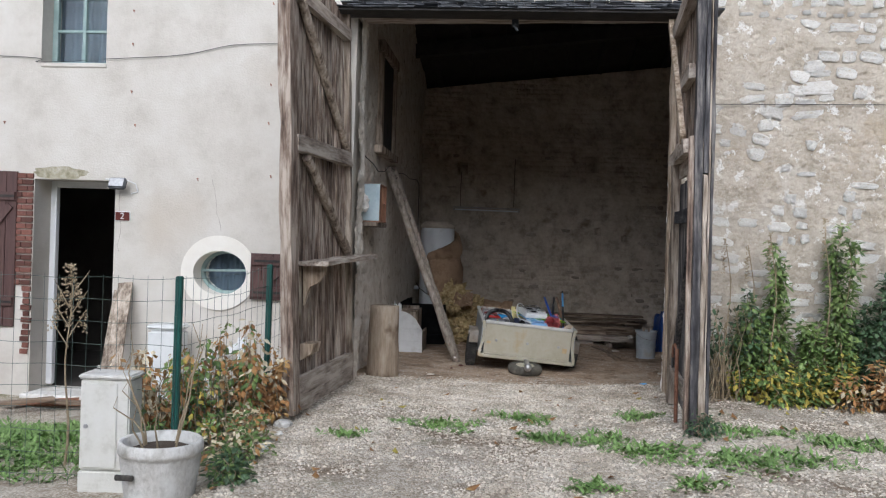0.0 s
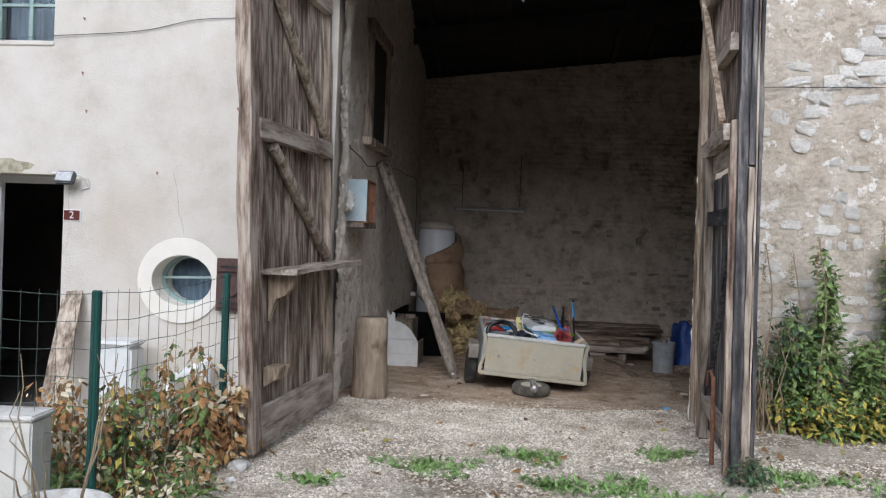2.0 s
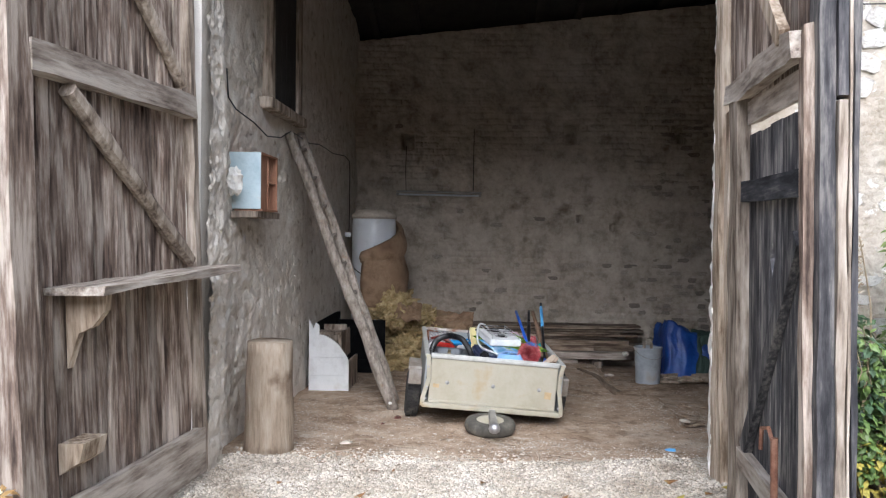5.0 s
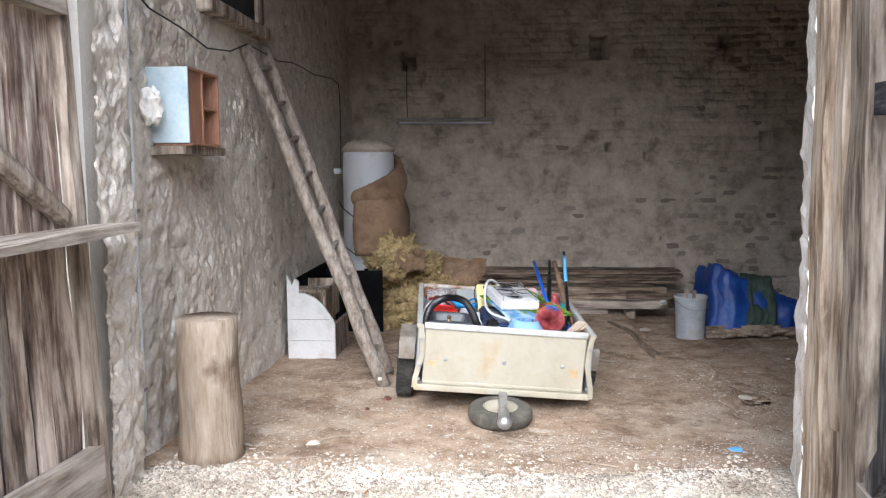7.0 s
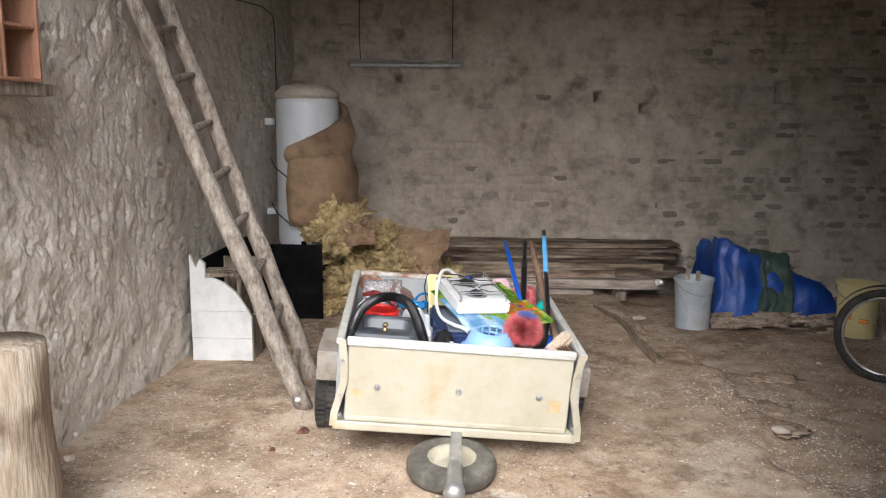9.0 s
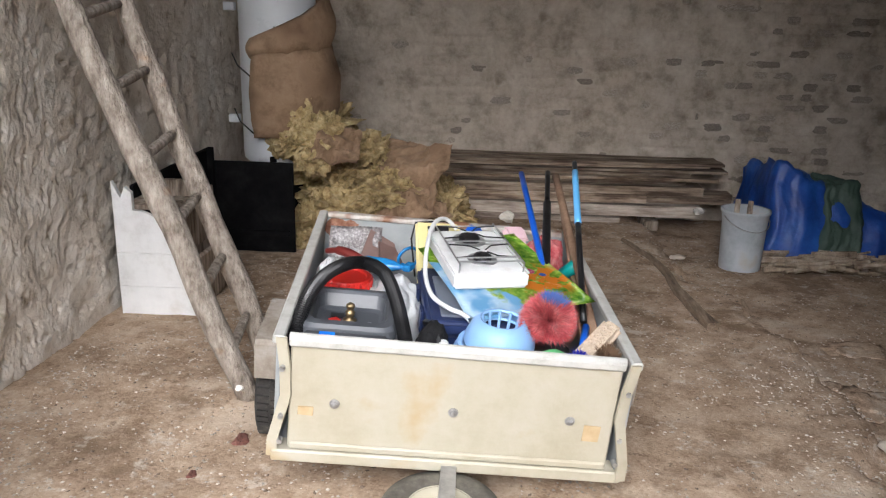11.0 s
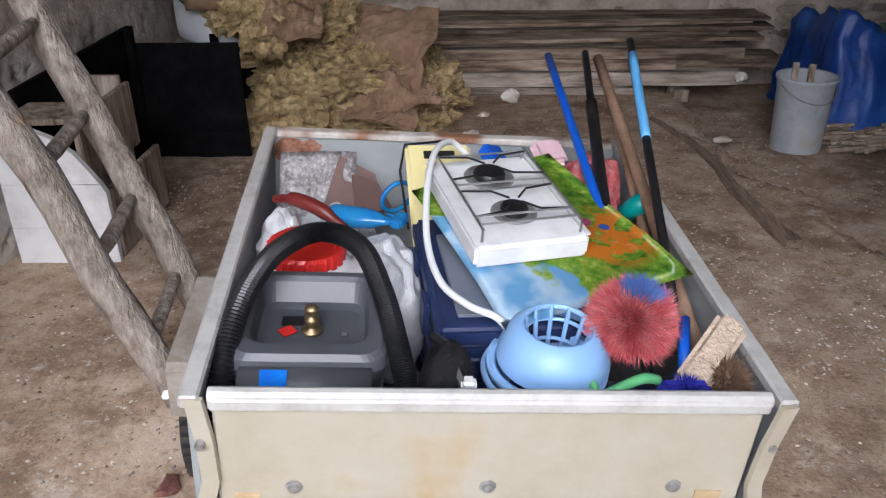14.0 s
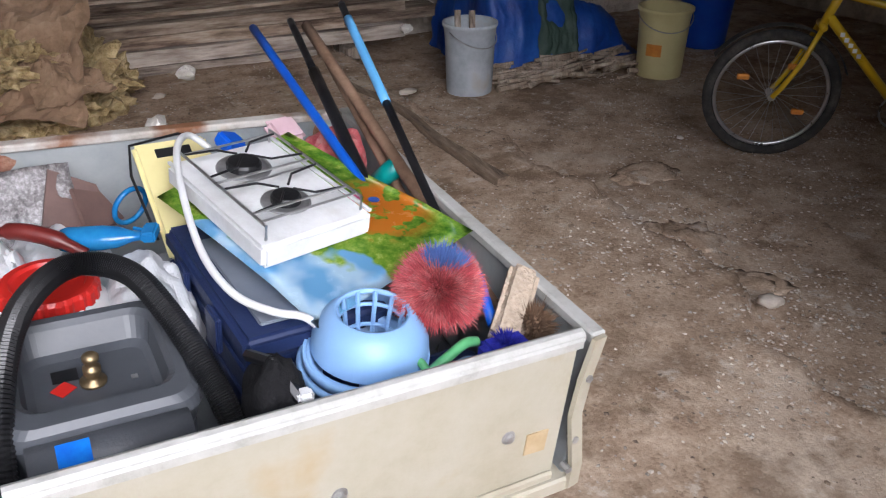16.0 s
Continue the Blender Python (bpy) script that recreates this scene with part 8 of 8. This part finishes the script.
for a, b in zip(rings, rings[1:]):
    for q in range(4):
        bm.faces.new((a[q], a[q + 1], b[q + 1], b[q]))
ed = bmesh.ops.extrude_face_region(bm, geom=bm.faces[:])
bmesh.ops.translate(bm, vec=(0.09, 0, 0), verts=[v for v in ed["geom"] if isinstance(v, bmesh.types.BMVert)])
solo("gate_jamb", bm, LIMESTONE, "ragged pale plaster edge of the gate opening", "wall", kind="structure")


# ---- pieces of the setting ----
def scatter(name, mat, label, pts, rng, lo, hi, flat=0.55):
    """Many small stones as one sheet of loose stuff."""
    base_v = np.array([(1, 0, 0), (0, 1, 0), (-1, 0, 0), (0, -1, 0), (0, 0, 1), (0.6, 0.6, 0.5), (-0.6, 0.55, 0.55)], float)
    tri = [(0, 5, 4), (5, 1, 4), (1, 6, 4), (6, 2, 4), (2, 3, 4), (3, 0, 4), (0, 1, 5), (1, 2, 6)]
    co, fa = [], []
    for i, (x, y, z) in enumerate(pts):
        s = rng.uniform(lo, hi)
        a = rng.uniform(0, 6.28)
        c, sn = math.cos(a) * s, math.sin(a) * s
        e = rng.uniform(0.6, 1.0)
        o = len(co)
        for v in base_v:
            j = rng.uniform(0.8, 1.2)
            co.append((x + (v[0] * c - v[1] * sn * e) * j, y + (v[0] * sn + v[1] * c * e) * j, z + v[2] * s * flat * j))
        fa += [(o + p, o + q, o + r) for p, q, r in tri]
    me = bpy.data.meshes.new(name)
    me.from_pydata(co, [], fa)
    me.materials.append(mat)
    return tagged(new(name, me), label, "gravel", kind="stuff")


rng = random.Random(77)
pts = []
while len(pts) < 85000:
    y = 3.0 + 6.3 * rng.random() ** 0.8
    x = rng.uniform(-0.75, 4.6)
    dens = 0.34 + 0.30 * soft(7.2, 8.0, y) * soft(9.05, 8.7, y) + 0.42 * fbm(x * 1.1, y * 1.1, 8) + 0.2 * fbm(x * 4, y * 4, 18)
    if y > 8.3 and (rng.random() > soft(9.25, 8.45, y + 0.25 * fbm(x * 2, y * 2, 66)) or not -0.5 < x < 2.62):
        continue
    if x > 2.9 and y > 7.2 and rng.random() < 0.8:
        continue
    if rng.random() > dens:
        continue
    pts.append((x, y, max(ground_z(x, y), floor_z(x, y) if y > FRONT - 0.2 else -9) - 0.002))
scatter("gravel", PEBBLE, "loose pale limestone gravel", pts, rng, 0.005, 0.019, 0.7)
FLOORGRIT = surf("dusty_floor_chips", [(0.30, 0.26, 0.21), (0.43, 0.38, 0.32), (0.54, 0.50, 0.44)], 3, 0.95, 0.2, 60, rand=0.4, island=True)
pts = []
while len(pts) < 26000:
    x, y = rng.uniform(-0.55, 5.5), 8.7 + 6.2 * rng.random() ** 1.6
    if fbm(x * 1.1, y * 1.1, 31) < rng.uniform(-0.35, 0.5):
        continue
    pts.append((x, y, floor_z(x, y) - 0.001))
for i in range(500):
    a, q = rng.uniform(0, 6.28), 0.3 * math.sqrt(rng.random())
    x, y = 1.75 + q * math.cos(a) * 1.3, 9.4 + q * math.sin(a)
    pts.append((x, y, floor_z(x, y)))
scatter("grit", FLOORGRIT, "scattered chips and grit on the earth floor", pts, rng, 0.0025, 0.010)
DARKBIT = surf("dark_crumbs", [(0.13, 0.092, 0.062), (0.21, 0.155, 0.11), (0.32, 0.25, 0.185)], 4, 0.95, 0.0, rand=0.35, island=True)
pts = [(x, y, floor_z(x, y) - 0.001) for x, y in ((rng.uniform(-0.55, 5.5), rng.uniform(8.8, 14.8)) for _ in range(7000))]
scatter("crumbs", DARKBIT, "dark crumbs of bark and earth on the floor", pts, rng, 0.003, 0.012, 0.4)
for i in range(34):
    if i < 5:
        y = 10.75 + 0.34 * i
        x = 3.05 + 0.18 * math.sin(y * 1.7) + rng.uniform(-0.06, 0.12)
        r = rng.uniform(0.07, 0.13)
    else:
        x, y, r = rng.uniform(-0.4, 5.0), rng.uniform(8.8, 13.6), rng.uniform(0.012, 0.035)
        if 0.45 < x < 2.1 and 9.3 < y < 11.6:
            x += 1.8
    bm = bmesh.new()
    lump(bm, (0.1 * i, 0, 0), r, 4 if i < 5 else 2, 0.5 if i < 5 else 0.6, 4 if i < 5 else 3, (1.5, 1.1, 0.2 if i < 5 else 0.5))
    solo("stone", bm, DIRT if i < 5 else FLOORGRIT, "earth-covered stone set in the floor ledge" if i < 5 else "loose pale stone chip on the earth floor", "stone", m=pose(x, y, floor_z(x, y) - r * 0.03, 0, 0, rng.uniform(0, 360)), group="floor ledge stones" if i < 5 else "stone chips", smooth=True)
for x, y, mat, r in ((2.55, 8.95, BRIGHT, 0.03), (2.62, 9.3, CYANPL, 0.035), (3.2, 9.6, SKYPL, 0.05), (0.50, 10.35, BRICK, 0.035), (0.40, 10.1, BRICK, 0.02)):
    bm = bmesh.new()
    lump(bm, (0, 0, 0), r, 2, 0.5, 3, (1.2, 0.8, 0.4))
    solo("litter_scrap", bm, mat, "crumpled scrap of litter on the earth floor" if mat is not BRICK else "broken red brick bit on the earth floor", "litter", m=pose(x, y, floor_z(x, y) + r * 0.2, 0, 0, rng.uniform(0, 360)))
for i in range(12):
    x, y = rng.uniform(-0.4, 2.6), rng.uniform(8.5, 9.6)
    a, L = rng.uniform(0, 360), rng.uniform(0.05, 0.14)
    bm = bmesh.new()
    tube(bm, [(-L, 0, 0.008), (0, 0.01, 0.012), (L, 0, 0.008)], [0.004, 0.006, 0.003], 5)
    solo("twig", bm, BARK, "small brown twig on the earth floor", "twig", m=pose(x, y, floor_z(x, y), 0, 0, a), group="twigs")


def rock_mesh(name, mat, rng, w=1.0, h=1.0):
    """A rough block 1 by 1 with a flattish, uneven face towards -y."""
    bm = bmesh.new()
    n_ = rng.choice((11, 12, 14))
    rows = [[], [], []]
    for k in range(n_):
        a = 2 * math.pi * k / n_ + rng.uniform(-0.17, 0.17)
        f = 1 / max(abs(math.cos(a)), abs(math.sin(a))) ** 0.85
        rr = 0.45 * f * rng.uniform(0.78, 1.10)
        for row, q, y in zip(rows, (1.0, 0.96, 0.72), (0.25, -0.35, -0.5)):
            row.append(bm.verts.new((rr * q * math.cos(a) * w, y + rng.uniform(-0.16, 0.16) * (y < 0), rr * q * math.sin(a) * h)))
    c = bm.verts.new((0, -0.55 + rng.uniform(-0.15, 0.15), 0))
    for u, v in zip(rows, rows[1:]):
        for k in range(n_):
            bm.faces.new((u[k], u[(k + 1) % n_], v[(k + 1) % n_], v[k]))
    for k in range(n_):
        bm.faces.new((rows[2][k], rows[2][(k + 1) % n_], c))
    return mesh_of(bm, name, mat)


rng = random.Random(5)
stone_meshes = [rock_mesh("stone", LIMESTONE, rng) for _ in range(12)]
stone_wall = bpy.data.objects["wall_front_right"]
placed = []


ARCH = [(3.47, 2.40), (3.50, 2.54), (3.54, 2.68), (3.61, 2.81), (3.71, 2.93), (3.83, 3.03), (3.86, 3.17), (3.98, 3.26)]


def by_arch(x, z):
    return min(math.hypot(x - a, z - c) for a, c in ARCH)


def stone_face(x, z):
    y = FRONT - 0.022 - 0.007 * fbm(x * 2.2, z * 2.6, 41) - 0.006 * fbm(x * 8, z * 10, 43) - 0.006 * fbm(x * 25, z * 30, 45, 3)
    y += 0.020 * soft(0.16, 0.06, by_arch(x, z)) + 0.014 * soft(0.10, 0.05, abs(z - 3.36)) * soft(3.9, 4.05, x)
    pit = fbm(x * 9, z * 13, 53, 3)
    y += 0.012 * soft(0.46, 0.52, pit)
    return (x, min(y, FRONT - 0.002), z)


relief = new("wall_face", sheet("wall_face", steps(2.76, 6.2, 260), steps(-0.2, 4.6, 340), stone_face, MORTAR))
relief.parent = stone_wall


def lay(x, z, w, h, deep, turn=8):
    placed.append((x, z, w, h))
    o = new("stone", rng.choice(stone_meshes))
    o.parent = stone_wall
    o.matrix_local = pose(x, stone_face(x, z)[1] - 0.003, z, 0, rng.uniform(-turn, turn), 0) @ Matrix.Diagonal((w, deep, h, 1))


# a broken relieving arch of proud stones, with a course of rubble running on from its crown
for x, z in ARCH:
    lay(x, z, rng.uniform(0.19, 0.25), rng.uniform(0.13, 0.16), rng.uniform(0.035, 0.05), 14)
for x0, z0, w_, h_ in ((4.02, 3.05, 0.42, 0.17), (4.28, 3.20, 0.24, 0.13), (4.05, 3.20, 0.22, 0.09), (4.42, 3.02, 0.14, 0.16), (3.92, 2.92, 0.22, 0.07)):
    lay(x0, z0, w_, h_, 0.035, 4)
x = 4.0
while x < 5.6:
    w = rng.uniform(0.14, 0.30)
    lay(x + w / 2, 3.37 + rng.uniform(-0.02, 0.02), w * 1.08, rng.uniform(0.12, 0.17), rng.uniform(0.03, 0.045), 5)
    x += w + 0.01
z = 0.12
while z < 4.3:
    hc = rng.uniform(0.07, 0.17)
    x = 2.84 + rng.uniform(0, 0.1)
    while x < 5.5:
        w = rng.uniform(0.06, 0.16) if rng.random() < 0.55 else rng.uniform(0.16, 0.34)
        p = 0.34 + 0.45 * soft(3.45, 3.7, z) + 0.25 * soft(2.1, 1.5, z) + 0.35 * fbm(x * 1.4, z * 2.0, 91)
        if rng.random() < p and len(placed) < 295 and by_arch(x + w / 2, z + hc / 2) > 0.24 and not (3.8 < x < 4.6 and 2.9 < z < 3.45):
            lay(x + w / 2, z + hc / 2 + rng.uniform(-0.03, 0.03), w, hc * rng.uniform(0.6, 1.0), rng.uniform(0.008, 0.022))
        x += w + rng.uniform(0.01, 0.05)
    z += hc + 0.012

# bricks beside the house door
house_wall = bpy.data.objects["wall_house"]


def brick_mesh(name, mat, rng):
    bm = bmesh.new()
    box(bm, (-0.5, -0.5, -0.5), (0.5, 0.5, 0.5), bevel=0.05, jitter=0.04, rng=rng)
    return mesh_of(bm, name, mat)


brick_meshes = [brick_mesh("brick", BRICK, rng) for _ in range(5)]
for k in range(29):
    z = 0.10 + 0.067 * k
    if k < 11:
        row = ((-4.05 + rng.uniform(-0.02, 0.01), rng.uniform(0.06, 0.12)),)
    else:
        row = ((-4.065, 0.115), (-4.185, 0.11)) if k % 2 else ((-4.04, 0.065), (-4.145, 0.13))
    for x, w in row:
        o = new("brick", rng.choice(brick_meshes))
        o.parent = house_wall
        o.matrix_local = pose(x, FRONT - 0.004 + rng.uniform(-0.003, 0.003), z, 0, rng.uniform(-2, 2), 0) @ Matrix.Diagonal((w, 0.03, 0.052, 1))

# bricks and stones showing through the back wall's plaster
back_wall = bpy.data.objects["wall_back"]
OLDBRICK = surf("plaster_smeared_bricks", [(0.22, 0.185, 0.15), (0.34, 0.295, 0.245), (0.46, 0.41, 0.35)], 8, 0.95, 0.6, 30, rand=0.3)
old_meshes = [rock_mesh("brick", OLDBRICK, rng, 1.0, 1.0) for _ in range(8)]
count = 0
for tries in range(4000):
    if count >= 290:
        break
    x, z = rng.uniform(-0.3, 6.3), rng.uniform(-0.2, 3.6)
    p = 0.05 + 0.8 * soft(3.0, 4.4, x) + 0.25 * soft(1.4, 0.2, z)
    if rng.random() > p:
        continue
    z = round(z / 0.095) * 0.095
    v = (z + 0.7) / (back_top(x) + 0.7)
    o = new("brick", rng.choice(old_meshes))
    o.parent = back_wall
    o.matrix_local = pose(x, back_face(x, v)[1] + 0.004, z, 0, rng.uniform(-3, 3), 0) @ Matrix.Diagonal((rng.uniform(0.10, 0.24), rng.uniform(0.015, 0.03), rng.uniform(0.06, 0.085), 1))
    count += 1

# slates over the gate
slate_roof = thing("slate_pent", "narrow pent of dark worn slates above the gate", "roof", kind="structure")
bm = bmesh.new()
for row in range(4):
    x = -0.72 + 0.1 * (row % 2)
    while x < 2.85:
        w = rng.uniform(0.15, 0.24)
        y0 = FRONT - 0.36 + 0.11 * row
        z0 = 3.715 + 0.055 * row
        me = bmesh.new()
        box(me, (x, y0, z0), (x + w - 0.006, y0 + 0.24, z0 + rng.uniform(0.008, 0.016)), jitter=0.006, rng=rng)
        o = part("slate", me, SLATE, slate_roof)
        x += w
bm.free()
bm = bmesh.new()
box(bm, (-0.72, FRONT - 0.33, 3.69), (2.9, FRONT - 0.03, 3.712), jitter=0.004)
part("slate_batten", bm, ROOFWOOD, slate_roof)


# hairline cracks and a mossy repair on the house render
CRACK = surf("dark_crack", [(0.16, 0.13, 0.10), (0.24, 0.20, 0.16)], 9, 0.95, 0.0)
MOSS = surf("mossy_old_mortar", [(0.22, 0.20, 0.12), (0.36, 0.33, 0.24), (0.48, 0.44, 0.36)], 12, 0.95, 0.6, 40)
rng = random.Random(61)
for x, z, dx, dz, n_ in ((-2.05, 2.0, 0.012, -0.06, 9), (-3.06, 1.9, 0.003, -0.07, 10)):
    bm = bmesh.new()
    pts = [(x, FRONT - 0.0005, z)]
    for k in range(n_):
        x, z = x + dx + rng.uniform(-0.02, 0.02), z + dz + rng.uniform(-0.012, 0.012)
        pts.append((x, FRONT - 0.0005, z))
    tube(bm, pts, [0.0014] * (n_ + 1), 4)
    part("crack", bm, CRACK, house_wall)
bm = bmesh.new()
pts = []
for k in range(30):
    a = 2 * math.pi * k / 30
    r = 1 + 0.35 * noise.noise(Vector((math.cos(a) * 2, math.sin(a) * 2, 3)))
    pts.append(bm.verts.new((-3.72 + 0.30 * r * math.cos(a), FRONT - 0.005, 2.02 + 0.065 * r * math.sin(a))))
f = bm.faces.new(pts)
got = bmesh.ops.extrude_face_region(bm, geom=[f])
bmesh.ops.translate(bm, vec=(0, 0.01, 0), verts=[v for v in got["geom"] if isinstance(v, bmesh.types.BMVert)])
part("mortar_repair", bm, MOSS, house_wall, "mossy crumbling mortar over the door")
